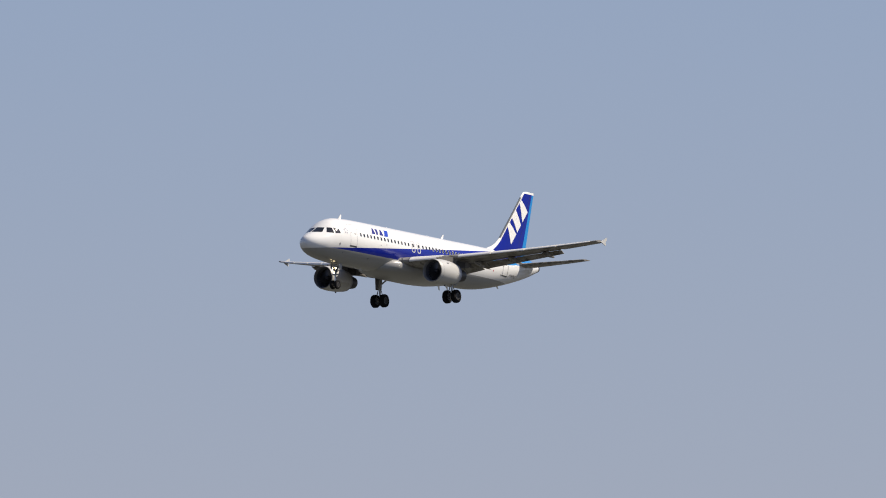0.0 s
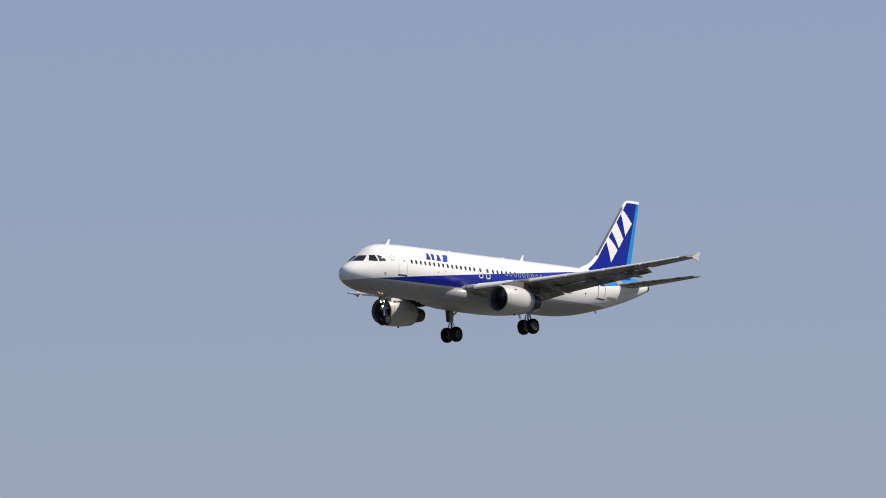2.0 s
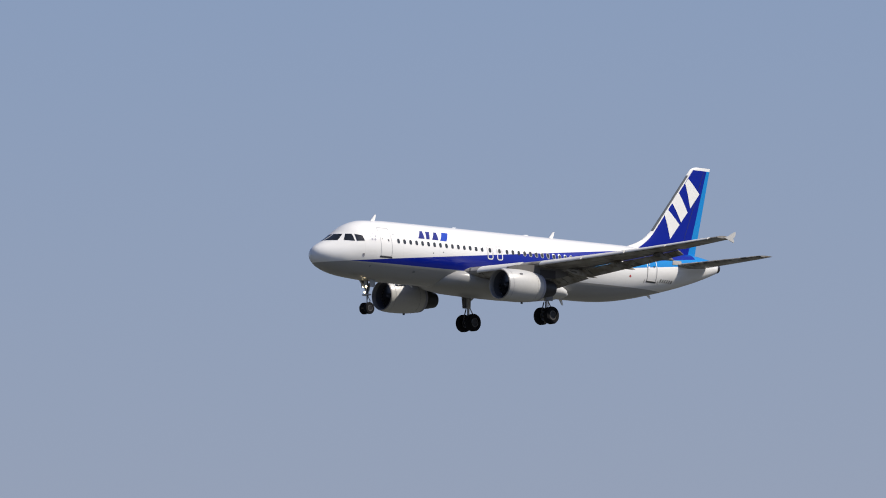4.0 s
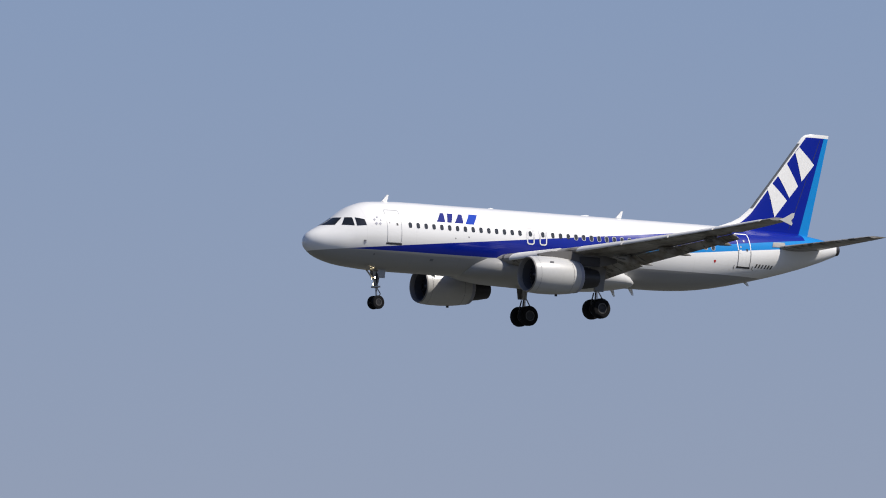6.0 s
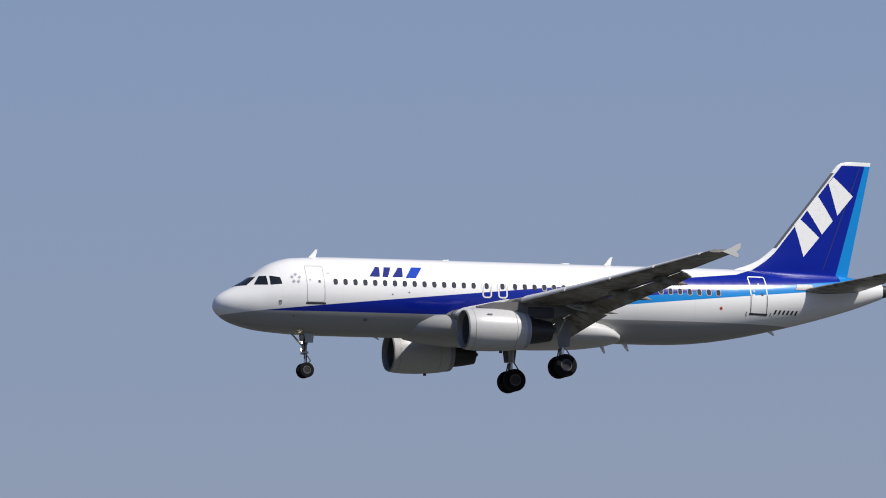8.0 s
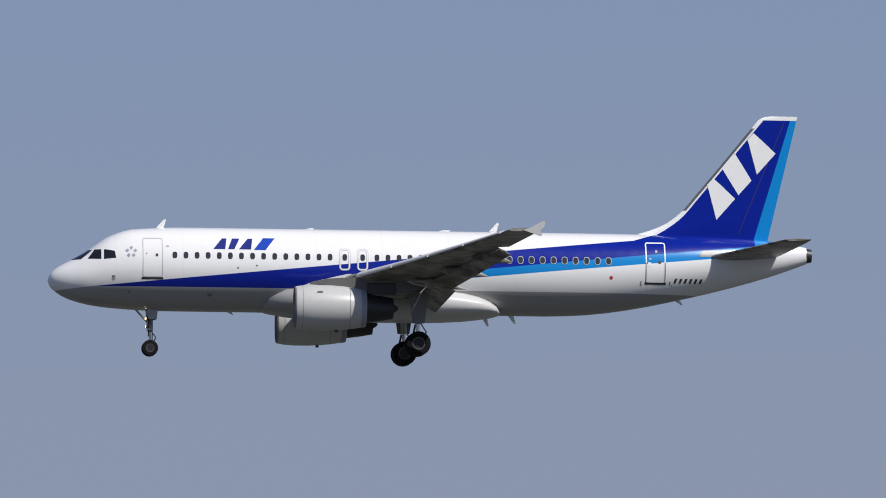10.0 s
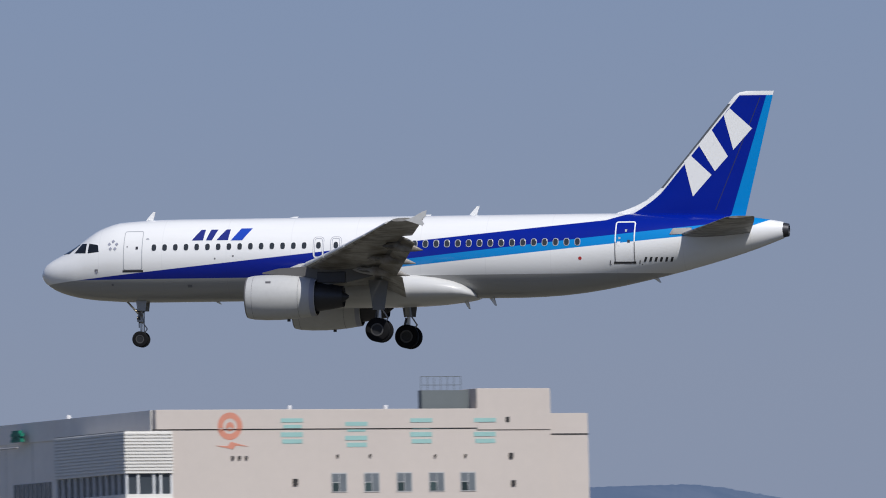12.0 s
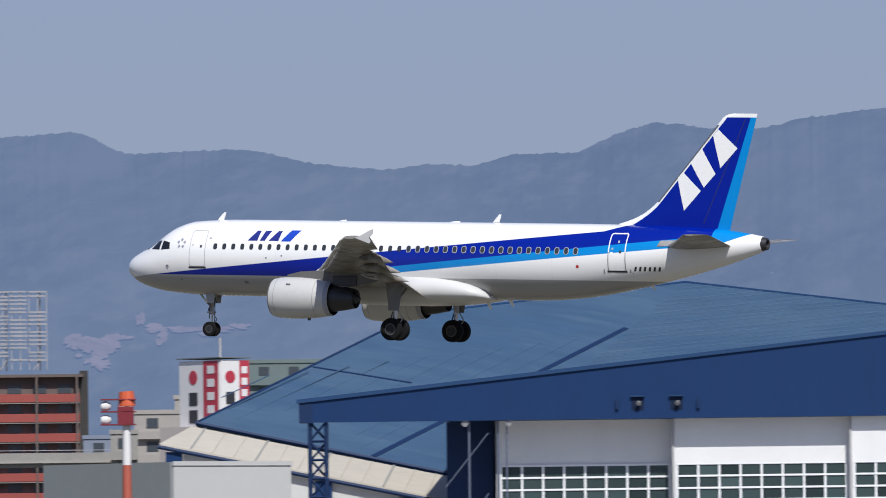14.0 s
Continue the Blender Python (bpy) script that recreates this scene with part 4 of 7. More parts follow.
def site(az, d, turn=None):
    """The ground point at a bearing (degrees left of +Y) and range from the eye; local +X to the right, +Y away."""
    return pose(-d * math.sin(radians(az)), d * math.cos(radians(az)), 0, 0, 0, az if turn is None else turn)


def rise(el, d):
    """Height over the ground of what stands at an elevation and a range."""
    return EYE[2] + d * math.tan(radians(el))


def span(az0, az, d):
    """How far to the right of bearing az0 a bearing lies, at that range."""
    return d * math.tan(radians(az0 - az))


# ground, one sheet to the horizon
bm = bmesh.new()
spin(bm, ((0.0, 4900.0), (0.0, 1500.0), (0.0, 400.0), (0.0, 60.0)), (0, 0, 0), "Z", 96)
bm.faces.new([v for v in bm.verts if v.co.length < 61])
tagged(part("ground", bm, M_GROUND), "flat unseen airfield ground, paler where it bounces light under the airliner", "ground", kind="structure")

# unseen pale apron slab before the hangar, added to bounce light onto its doors
m = site(21.24, 800.0)
ap = part("apron", boxed(-75, 75, -90, 12, -0.3, 0.03), plain("bounce_slab_concrete", (0.37, 0.36, 0.345), 0.85, wear=0.3, fine=0.5, coarse=0.05))
ap.matrix_world = m
tagged(ap, "unseen pale apron slab added to bounce light onto the hangar doors", "apron", kind="structure")

# hills
RIDGE_AZ = (2, 4, 6, 7.8, 8.47, 11, 13, 13.87, 14.3, 14.88, 15.05, 15.2, 15.34, 15.48, 15.64, 15.76, 15.9, 16.01, 16.12, 16.3, 16.47, 16.68, 16.79, 17.53, 18.17, 18.52, 18.68, 18.82, 18.95, 19.15, 19.75, 20.08, 20.25, 20.42, 20.48, 20.61, 20.75, 20.92, 21.05, 21.15, 21.28, 21.42, 21.58, 21.75, 21.92, 22.09, 22.25, 22.42, 22.59, 22.75, 22.92, 23.09, 23.25, 23.42, 23.59, 23.75, 24.07, 24.37, 24.6, 24.83, 25.27, 25.73, 26.37, 26.7, 27.13, 28.5, 30, 33)
RIDGE_EL = (0.5, 0.8, 1.2, 1.56, 1.665, 1.63, 1.76, 1.85, 1.925, 1.832, 1.788, 1.765, 1.765, 1.795, 1.855, 1.897, 1.897, 1.912, 1.985, 2.05, 2.117, 2.175, 2.219, 2.24, 2.44, 2.522, 2.574, 2.626, 2.668, 2.664, 2.695, 2.719, 2.734, 2.763, 2.797, 2.849, 2.867, 2.859, 2.834, 2.861, 2.856, 2.841, 2.843, 2.828, 2.78, 2.765, 2.74, 2.725, 2.677, 2.672, 2.673, 2.695, 2.71, 2.671, 2.603, 2.541, 2.535, 2.472, 2.482, 2.455, 2.492, 2.58, 2.563, 2.69, 2.667, 2.75, 2.6, 2.3)


def hill_height(az, u):
    d = 3200 + 1500 * u
    top = smooth_at(RIDGE_AZ, RIDGE_EL, az) * (1 + 0.003 * noise.noise((az * 13.0, 3.0, 0.0)) + 0.003 * noise.noise((az * 37.0, 5.0, 0.0)) + max(0.0, u - 0.6) * 4 * (0.0024 * noise.noise((az * 34.0, 9.0, 2.0)) + 0.0020 * noise.noise((az * 75.0, 9.0, 0.0))))
    h = 4475 * math.tan(radians(top))
    v = min(u / 0.85, 1.0)
    body = h * (0.06 + 0.94 * v ** 0.85) if u <= 0.85 else h * (1 - 0.9 * ((u - 0.85) / 0.15))
    p = (d * math.sin(radians(az)) / 190, d / 1300, 0.0)
    rough = noise.turbulence(p, 3, False) - 0.45
    return d, max(0.0, EYE[2] + body + h * 0.30 * rough * v * (1 - v) * 2.2)


bm = bmesh.new()
rows = []
for j in range(41):
    row = []
    for i in range(2001):
        az = 3.0 + 0.01455 * i
        d, z = hill_height(az, j / 40 if j < 35 else 0.85 + (j - 34) * 0.025)
        row.append((-d * math.sin(radians(az)), d * math.cos(radians(az)), z if j else -1.0))
    rows.append(row)
loft(bm, rows, cap=False, closed=False)
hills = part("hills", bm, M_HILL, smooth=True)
hills.data.transform(pose(0, 0, 0, 0, 0, -19))
hills.matrix_world = pose(0, 0, 0, 0, 0, 19)
tagged(hills, "hazy blue wooded hills on the horizon", "hills", kind="structure")

# small pale houses and cuttings on the slopes
rnd = random.Random(5)
bm = bmesh.new()
for cluster in range(26):
    az0, u0 = rnd.uniform(15.5, 27.6), rnd.uniform(0.08, 0.62)
    for _ in range(rnd.randint(2, 9)):
        az, u = az0 + rnd.gauss(0, 0.12), max(0.02, u0 + rnd.gauss(0, 0.012))
        d, z = hill_height(az, u)
        c = Vector((-d * math.sin(radians(az)), d * math.cos(radians(az)), z))
        w, dp, hh = rnd.uniform(0.6, 1.8), rnd.uniform(1, 2.5), rnd.uniform(0.3, 0.9)
        rot = pose(0, 0, 0, 0, 0, az + rnd.uniform(-30, 30)).to_3x3()
        q = [c + rot @ Vector((x, y, zz)) for zz in (-3, hh) for x, y in ((-w, -dp), (w, -dp), (w, dp), (-w, dp))]
        loft(bm, [q[:4], q[4:]])
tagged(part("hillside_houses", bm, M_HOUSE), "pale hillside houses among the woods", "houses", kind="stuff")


def on_hill(az, el):
    """Where the sight line at a bearing and an elevation meets the slope, a little proud of it."""
    i = (az - 3.0) / 0.01455
    i0 = int(i)
    last = None
    for row in rows[:36]:
        p = Vector(row[i0]).lerp(Vector(row[i0 + 1]), i - i0)
        over = p.z - EYE[2] - math.hypot(p.x, p.y) * math.tan(radians(el))
        if over > 0 and last:
            q = last[0].lerp(p, -last[1] / (over - last[1]))
            return q - Vector((q.x, q.y, 0)).normalized() * 2.5 + Vector((0, 0, 0.3))
        last = (p, over)
    return p


bm = bmesh.new()
for az, el, w, hh in ((26.70, 1.44, 6, 3), (26.62, 1.43, 9, 4.0), (26.53, 1.44, 8, 3.2), (26.46, 1.475, 6, 1.4), (26.58, 1.37, 5, 4), (26.55, 1.32, 4, 2.5), (26.22, 1.52, 7, 1.6), (26.05, 1.522, 9, 1.0), (25.88, 1.522, 8, 1.2), (25.75, 1.537, 5, 1.0), (26.33, 1.58, 2.5, 3.0), (26.19, 1.475, 3, 3), (25.92, 1.49, 5, 1.8), (19.335, 2.03, 2, 2), (19.275, 1.99, 3, 2.5), (18.94, 2.0, 2.5, 3), (19.43, 1.52, 4, 1.0)):
    for _ in range(16 if az > 25 else 7):
        ca, ce, r, n = az + rnd.gauss(0, 0.42) * math.degrees(w / 3900), el + rnd.gauss(0, 0.42) * math.degrees(hh / 3900), rnd.uniform(0.12, 0.5), 11
        edge = [rnd.uniform(0.55, 1.2) * r for _ in range(n)]
        at = lambda i, k: on_hill(ca - math.degrees(w * k * edge[i] * math.cos(6.283 * i / n) / 3900), ce + math.degrees((0.3 + hh) * k * edge[i] * math.sin(6.283 * i / n) / 3900))
        loft(bm, [[at(i, k) for i in range(n)] for k in (0.05, 1.0)], cap=False)
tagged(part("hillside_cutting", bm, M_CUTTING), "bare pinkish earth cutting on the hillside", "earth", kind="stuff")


# ---- big blue hangar ----
def truss(bm, p0, p1, w, n, r, side=Vector((0, 1, 0))):
    """A square lattice girder from p0 to p1."""
    p0, p1 = Vector(p0), Vector(p1)
    ax = (p1 - p0).normalized()
    a = ax.cross(side).normalized()
    b = ax.cross(a)
    corner = [(a * i + b * j) * (w / 2) for i, j in ((-1, -1), (1, -1), (1, 1), (-1, 1))]
    for c in corner:
        rod(bm, p0 + c, p1 + c, r, n=5)
    for k in range(n):
        q0, q1 = p0 + (p1 - p0) * (k / n), p0 + (p1 - p0) * ((k + 1) / n)
        for i in range(4):
            c0, c1 = corner[i], corner[(i + 1) % 4]
            rod(bm, q0 + (c0 if k % 2 else c1), q1 + (c1 if k % 2 else c0), r * 0.7, n=4)
            rod(bm, q0 + c0, q0 + c1, r * 0.7, n=4)
    return bm


def build_hangar():
    D = 800.0
    h = thing("hangar", "big blue hangar with white doors and a low gable", "hangar", site(21.24, D))
    top, apex, eave, w = 18.5, 26.25, 20.1, 57.9
    bm = bmesh.new()
    prism(bm, [(-w, top), (w, top), (w, eave), (0.7, apex), (-w, eave)], 0.0, 0.8)
    part("gable_fascia", bm, M_NAVY, h, "blue sheet gable fascia")
    bm = bmesh.new()
    for x0, x1, z0, z1 in ((-w - 0.3, 0.7, eave, apex), (0.7, w + 0.3, apex, eave)):
        prism(bm, [(x0, z0 - 0.02), (x1, z1 - 0.02), (x1, z1 + 0.30), (x0, z0 + 0.30)], -0.18, 0.9)
    part("verge_trim", bm, M_NAVYTRIM, h, "blue verge trim")
    bm = bmesh.new()
    zx = lambda x: eave + (apex - eave) * (1 - abs(x - 0.7) / (w + 0.7))
    prism(bm, [(-46, zx(-46) - 0.6), (0.7, apex - 0.6), (50, zx(50) - 0.6), (50, zx(50) - 0.2), (0.7, apex - 0.2), (-46, zx(-46) - 0.2)], 0.8, 30.0)
    part("front_roof", bm, M_ROOF, h, "blue sheet roof")
    bm = bmesh.new()
    rod(bm, (1.5, 1.2, apex + 0.5), (w - 1, 1.2, zx(w - 1) + 0.55), 0.045, n=5)
    for i in range(18):
        x = 2.0 + 3.2 * i
        rod(bm, (x, 1.2, zx(x) - 0.3), (x, 1.2, zx(x) + 0.55), 0.04, n=4)
    part("verge_rail", bm, M_PIPE, h, "thin dim rail along the verge")
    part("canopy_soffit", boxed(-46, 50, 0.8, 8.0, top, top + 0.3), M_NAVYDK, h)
    part("fascia_return", boxed(-w - 0.1, -w + 1.0, -0.04, 1.6, top - 0.05, eave + 0.1), M_NAVYDK, h, "dark blue fascia return")
    # tail slot door in the fascia
    part("tail_door", boxed(-0.7, 4.9, -0.10, 0.1, top, 23.0, bevel=0.03), M_NAVY, h, "tall blue tail slot door")
    for x0, x1 in ((-0.7, 2.05), (2.15, 4.9)):
        part("tail_door_leaf", boxed(x0, x1, -0.05, 0.9, 14.9, top - 0.02, bevel=0.02), M_DOORW, h, "white tail door leaf")
    part("tail_door_hood", boxed(-0.9, 5.1, -0.16, 0.1, 23.0, 23.95, bevel=0.03), M_NAVYDK, h, "dark hood over the tail slot")
    for x0, x1, z0, z1 in ((-0.95, -0.7, top, 23.0), (4.9, 5.15, top, 23.0)):
        part("tail_door_jamb", boxed(x0, x1, -0.18, 0.05, z0, z1), M_NAVYTRIM, h)
    # floodlights
    for x in (-30.0, -26.8, 30.7, 33.6):
        # Flat plate on the fascia; its dark colour paints the recess's shade.
        part("recess_shade_plate", boxed(x - 0.5, x + 0.5, -0.03, 0.05, 19.2, 20.3), M_RECESS, h, "flat dark plate painted as a shaded floodlight recess")
        part("floodlight_hood", boxed(x - 0.58, x + 0.58, -0.3, 0.0, 20.3, 20.42), M_NAVYTRIM, h)
        part("floodlight", spin(bmesh.new(), ((-0.5, 0.16), (-0.46, 0.22), (-0.3, 0.18), (-0.1, 0.10)), (x + 0.1, 0, 19.75), "Y", 14, cap=True), M_LAMPDK, h, "dark grey floodlight", smooth=True)
    for x in (-31.7, -25.0, 29.0, 35.3):
        part("bracket", boxed(x - 0.12, x + 0.12, -0.25, 0.05, 19.3, 20.1), M_NAVYDK, h)
    # sliding doors with their window bands
    xs = [-41.9 + 14.67 * i for i in range(7)]
    depth = (3.9, 2.05, 1.05, 1.05, 2.05, 3.9)
    pane_me = None
    for i in range(6):
        x0, x1, y = xs[i] + 0.05, xs[i + 1] - 0.05, depth[i]
        door = part("sliding_door", boxed(x0, x1, y, y + 0.5, 0.0, top + 0.25, bevel=0.02), M_DOORW, h, "white sliding hangar door")
        bm = bmesh.new()
        box(bm, x0 - 0.10, x0 + 0.08, y - 0.12, y, 0, top)
        part("door_post", bm, M_DULLPOLE, door)
        zt, rows_n, cols = 14.75, 5, 8
        cw, chh = (x1 - x0 - 0.6) / cols, 1.0
        bm = bmesh.new()
        for c in range(cols + 1):
            x = x0 + 0.3 + cw * c
            box(bm, x - 0.09, x + 0.09, y - 0.10, y - 0.002, zt - rows_n * chh, zt)
        for r in range(rows_n + 1):
            box(bm, x0 + 0.25, x1 - 0.25, y - 0.14, y - 0.1, zt - r * chh - 0.08, zt - r * chh + 0.08)
        part("mullions", bm, M_MULLION, door, "white window mullions")
        for r in range(rows_n):
            for c in range(cols):
                if pane_me is None:
                    pane_me = part("pane", boxed(-cw / 2 + 0.09, cw / 2 - 0.09, -0.03, 0.0, -chh / 2 + 0.08, chh / 2 - 0.08), M_PANE, door)
                    ob, pane_me = pane_me, pane_me.data
                else:
                    ob = new("pane", pane_me)
                    ob.parent = door
                ob.location = (x0 + 0.3 + cw * (c + 0.5), y - 0.004, zt - chh * (r + 0.5))
    # side bays: lattice column, solid pier, braces
    for x in (-56.5, 56.5):
        part("lattice_column", truss(bmesh.new(), (x, 1.0, 0), (x, 1.0, top), 1.35, 12, 0.14), M_NAVYDK, h, "dark blue lattice column")
    for x0, x1 in ((-46.2, -42.3), (46.4, 50.0)):
        part("pier", boxed(x0, x1, 6.5, 10.5, 0, top, bevel=0.03), M_NAVYDK, h, "dark blue sheeted pier")
    bm = bmesh.new()
    for z0 in (2.0, 8.0, 13.0):
        rod(bm, (-46.0, 0.9, z0), (-42.4, 0.9, z0 + 4.5), 0.05, n=6)
    rod(bm, (-44.0, 0.85, 0), (-44.0, 0.85, top), 0.09, n=6)
    rod(bm, (-41.6, 1.0, 0), (-41.6, 1.0, top), 0.09, n=6)
    rod(bm, (-40.9, 1.0, 0), (-40.9, 1.0, top), 0.07, n=6)
    part("pipes", bm, M_PIPE, h, "grey downpipes and braces")
    for x in (-44.3, -40.7):
        part("lamp_ball", spin(bmesh.new(), ((-0.3, 0.12), (0, 0.32), (0.3, 0.12)), (x, 0.6, top - 0.2), "Z", 12, cap=True), M_SIGNWHITE, h, "white lamp under the canopy", smooth=True)
    part("back_wall", boxed(-46, 50, 29.0, 29.6, 0, 19.6), M_NAVY, h)
    # hall behind, with a wide hipped blue roof
    e1, e3, e2, t1, t2 = Vector((-69.05, 30, 19.09)), Vector((-46.5, 30, 14.3)), Vector((75, 30, 18.0)), Vector((-53.8, 95, 30.04)), Vector((-30.2, 130, 33.7))
    b1, b2 = Vector((-72.8, 200, 16.5)), Vector((75, 200, 16.5))
    bm = bmesh.new()
    vs = {k: bm.verts.new(p) for k, p in dict(e1=e1, e3=e3, e2=e2, t1=t1, t2=t2, b1=b1, b2=b2).items()}
    low = {k: bm.verts.new(p - Vector((0, 0, 0.25))) for k, p in dict(e1=e1, e3=e3, e2=e2, b1=b1, b2=b2).items()}
    for f in (("e1", "e3", "t2"), ("e3", "e2", "t2"), ("e1", "t2", "t1"), ("t1", "t2", "b1"), ("e1", "t1", "b1"), ("e2", "b2", "t2"), ("t2", "b2", "b1")):
        bm.faces.new([vs[k] for k in f])
    for a, b in (("e1", "e3"), ("e3", "e2"), ("e2", "b2"), ("b2", "b1"), ("b1", "e1")):
        bm.faces.new((vs[a], vs[b], low[b], low[a]))
    bm.faces.new([low[k] for k in ("e1", "e3", "e2", "b2", "b1")])
    part("hall_roof", bm, M_ROOF, h, "wide blue hipped sheet roof")
    part("hall_wall", boxed(-67, 73, 33, 195, 0, 14.2), M_NAVY, h)
    # standing seams of the wide slope, climbing gently towards the ridge
    n = (e2 - e3).cross(t2 - e3).normalized()
    run = Vector((1, -(n.x + 0.105 * n.z) / n.y, 0.105))
    out = (e2 - t2).cross(n)
    for i in range(34):
        a = e3.lerp(t2, 0.2 + 0.8 * (i + 0.3) / 34)
        b = a + run * ((t2 - a).dot(out) / run.dot(out))
        part("roof_seam", rod(bmesh.new(), a + n * 0.012, b + n * 0.012, 0.022 + 0.014 * (i % 3), n=4), M_ROOF, h)
    n3, n4 = (e3 - e1).cross(t2 - e1).normalized(), (t2 - e1).cross(t1 - e1).normalized()

    def on_roof(az, el):
        """Where the sight line at a bearing and an elevation meets the hall's left roof slope."""
        k = math.tan(radians(21.24 - az))
        eye, way = Vector((0, -D, EYE[2])), Vector((k, 1, math.tan(radians(el)) * math.hypot(k, 1)))
        return eye + way * max((e1 - eye).dot(m) / way.dot(m) for m in (n3, n4)) + n3 * 0.12

    def strip(p, q, wide, tall):
        """A flat bar lying on the left slope."""
        s = (q - p).cross(n3).normalized() * (wide / 2)
        return loft(bmesh.new(), [[e + s, e - s, e - s + n3 * tall, e + s + n3 * tall] for e in (p - n3 * 0.15, q - n3 * 0.15)])
    part("roof_gutter", strip(on_roof(23.45, 1.50), on_roof(24.95, 0.76), 0.5, 0.08), M_NAVYDK, h, "dark roof gutter")
    # sheet laps running down the slope beside the gutter
    up, down, along = on_roof(23.45, 1.50), on_roof(24.95, 0.76), (e1 - e3).normalized()
    for i in range(9):
        off = along * (1.9 * (i + 1))
        part("sheet_lap", strip(up.lerp(down, 0.12 + 0.07 * i) + off, up.lerp(down, 0.95 - 0.05 * (i % 3)) + off, 0.10, 0.05), M_ROOF, h)
    for i in range(8):
        part("roof_break", strip(on_roof(25.30 - 0.0725 * i, 1.29 - 0.0125 * i), on_roof(25.2275 - 0.0725 * i, 1.2775 - 0.0125 * i), 0.3, 0.12), M_NAVYDK, h)
    part("hip_trim", rod(bmesh.new(), e1, t1, 0.13, n=6), M_NAVYDK, h)
    part("hip_trim", rod(bmesh.new(), t1, t2, 0.16, n=6), M_NAVYTRIM, h)
    part("hip_trim", rod(bmesh.new(), t2, e2, 0.16, n=6), M_NAVYTRIM, h)
    part("eave_gutter", rod(bmesh.new(), e1 + Vector((0, -0.2, 0)), e3 + Vector((0, -0.2, 0)), 0.2, n=6), M_NAVYDK, h)
    # cream lean-to at the side
    lt = lambda x, y: 18.80 - 0.2067 * (x + 69.34) - 0.130 * (29 - y)
    end = lambda y: -69.34 - 0.095 * (29 - y)
    bm = bmesh.new()
    loft(bm, [[(x, 29, lt(x, 29)), (v, 14, lt(v, 14)), (v, 14, lt(v, 14) - 0.4), (x, 29, lt(x, 29) - 0.4)] for x, v in ((end(29), end(14)), (-44.0, -44.0))])
    lean = part("lean_to_roof", bm, M_CREAM, h, "cream corrugated lean-to roof")
    for i in range(14):
        x, r = -68.2 + 1.8 * i, 0.09 if i % 3 == 0 else 0.045
        part("roof_batten", rod(bmesh.new(), (x, 29, lt(x, 29) + 0.03), (x, 14, lt(x, 14) + 0.03), r, n=4), M_CONC if i % 3 == 0 else M_CREAM, lean)
    bm = bmesh.new()
    loft(bm, [[(x, 14.3, 0), (x, 28, 0), (x, 28, lt(x, 28) - 0.5), (x, 14.3, lt(x, 14.3) - 0.45)] for x in (-68.8, -44.5)])
    part("lean_to_wall", bm, M_WALLW, h, "white lean-to wall")
    part("lean_to_eave", rod(bmesh.new(), (-70.9, 13.8, lt(-70.9, 13.8) - 0.3), (-44, 13.8, lt(-44, 13.8) - 0.3), 0.2, n=6), M_NAVYDK, h)
    for x in (-69.6, -63.0, -57.0, -50.0):
        part("lean_to_post", boxed(x - 0.7, x + 0.7, 13.95, 14.28, 0, lt(x, 14) - 0.5), M_NAVY, h)
    # gooseneck roof vents
    for x in (-7.65, -5.25, -3.1):
        yv, zv = 117.0, 30.62
        pts = [(0, 0, -1.8), (0, 0, 0.5), (0.25, -0.15, 1.1), (0.75, -0.45, 1.32), (1.2, -0.72, 1.15), (1.6, -0.96, 0.8)]
        rings = []
        for k, p in enumerate(pts):
            d = Vector(pts[min(k + 1, 5)]) - Vector(pts[max(k - 1, 0)])
            q = d.to_track_quat("Z", "Y")
            r = (0.42, 0.48, 0.64, 0.70, 0.68, 0.60)[k]
            rings.append([Vector((x + p[0], yv + p[1], zv + p[2])) + q @ Vector((r * math.cos(6.283 * i / 16), r * math.sin(6.283 * i / 16), 0)) for i in range(16)])
        vent = part("roof_vent", loft(bmesh.new(), rings), M_SIGNWHITE, h, "white gooseneck roof vent", smooth=True)
        q = (Vector(pts[5]) - Vector(pts[4])).to_track_quat("Z", "Y")
        c0 = Vector((x + 1.6, yv - 0.96, zv + 0.8))
        # Dark disc capping the mouth: the shade inside the vent, painted.
        part("vent_mouth_shade", rod(bmesh.new(), c0 + q @ Vector((0, 0, 0.01)), c0 + q @ Vector((0, 0, 0.05)), 0.56, n=16), M_DARK, vent)
    return h


build_hangar()


M_PALESHEET = plain("pale_blue_grey_sheet", (0.255, 0.285, 0.31), 0.6, wear=0.2, fine=1, coarse=0.1, stretch=(2, 2, 0.3))
M_PLANT = plain("dull_green_plant", (0.12, 0.16, 0.16), 0.6, wear=0.3)
M_SHEETGREY = plain("mid_grey_sheet", (0.20, 0.205, 0.215), 0.65, wear=0.15, fine=1, coarse=0.1)
M_UPPER = plain("paler_hall_sheet", (0.45, 0.49, 0.49), 0.65, wear=0.15, fine=1, coarse=0.1)
M_TILE = plain("brownish_tile", (0.26, 0.20, 0.165), 0.7, wear=0.4)
M_BLIND = plain("grey_window_blind", (0.15, 0.17, 0.185), 0.3, wear=0.5, fine=0.9, coarse=0.4)
# Far slab: haze is painted into the bluish wall and band colours.
M_FARPALE = plain("far_hazed_wall", (0.23, 0.25, 0.305), 0.8, wear=0.15, fine=0.6, coarse=0.05)
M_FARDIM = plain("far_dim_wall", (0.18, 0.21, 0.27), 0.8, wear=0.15)


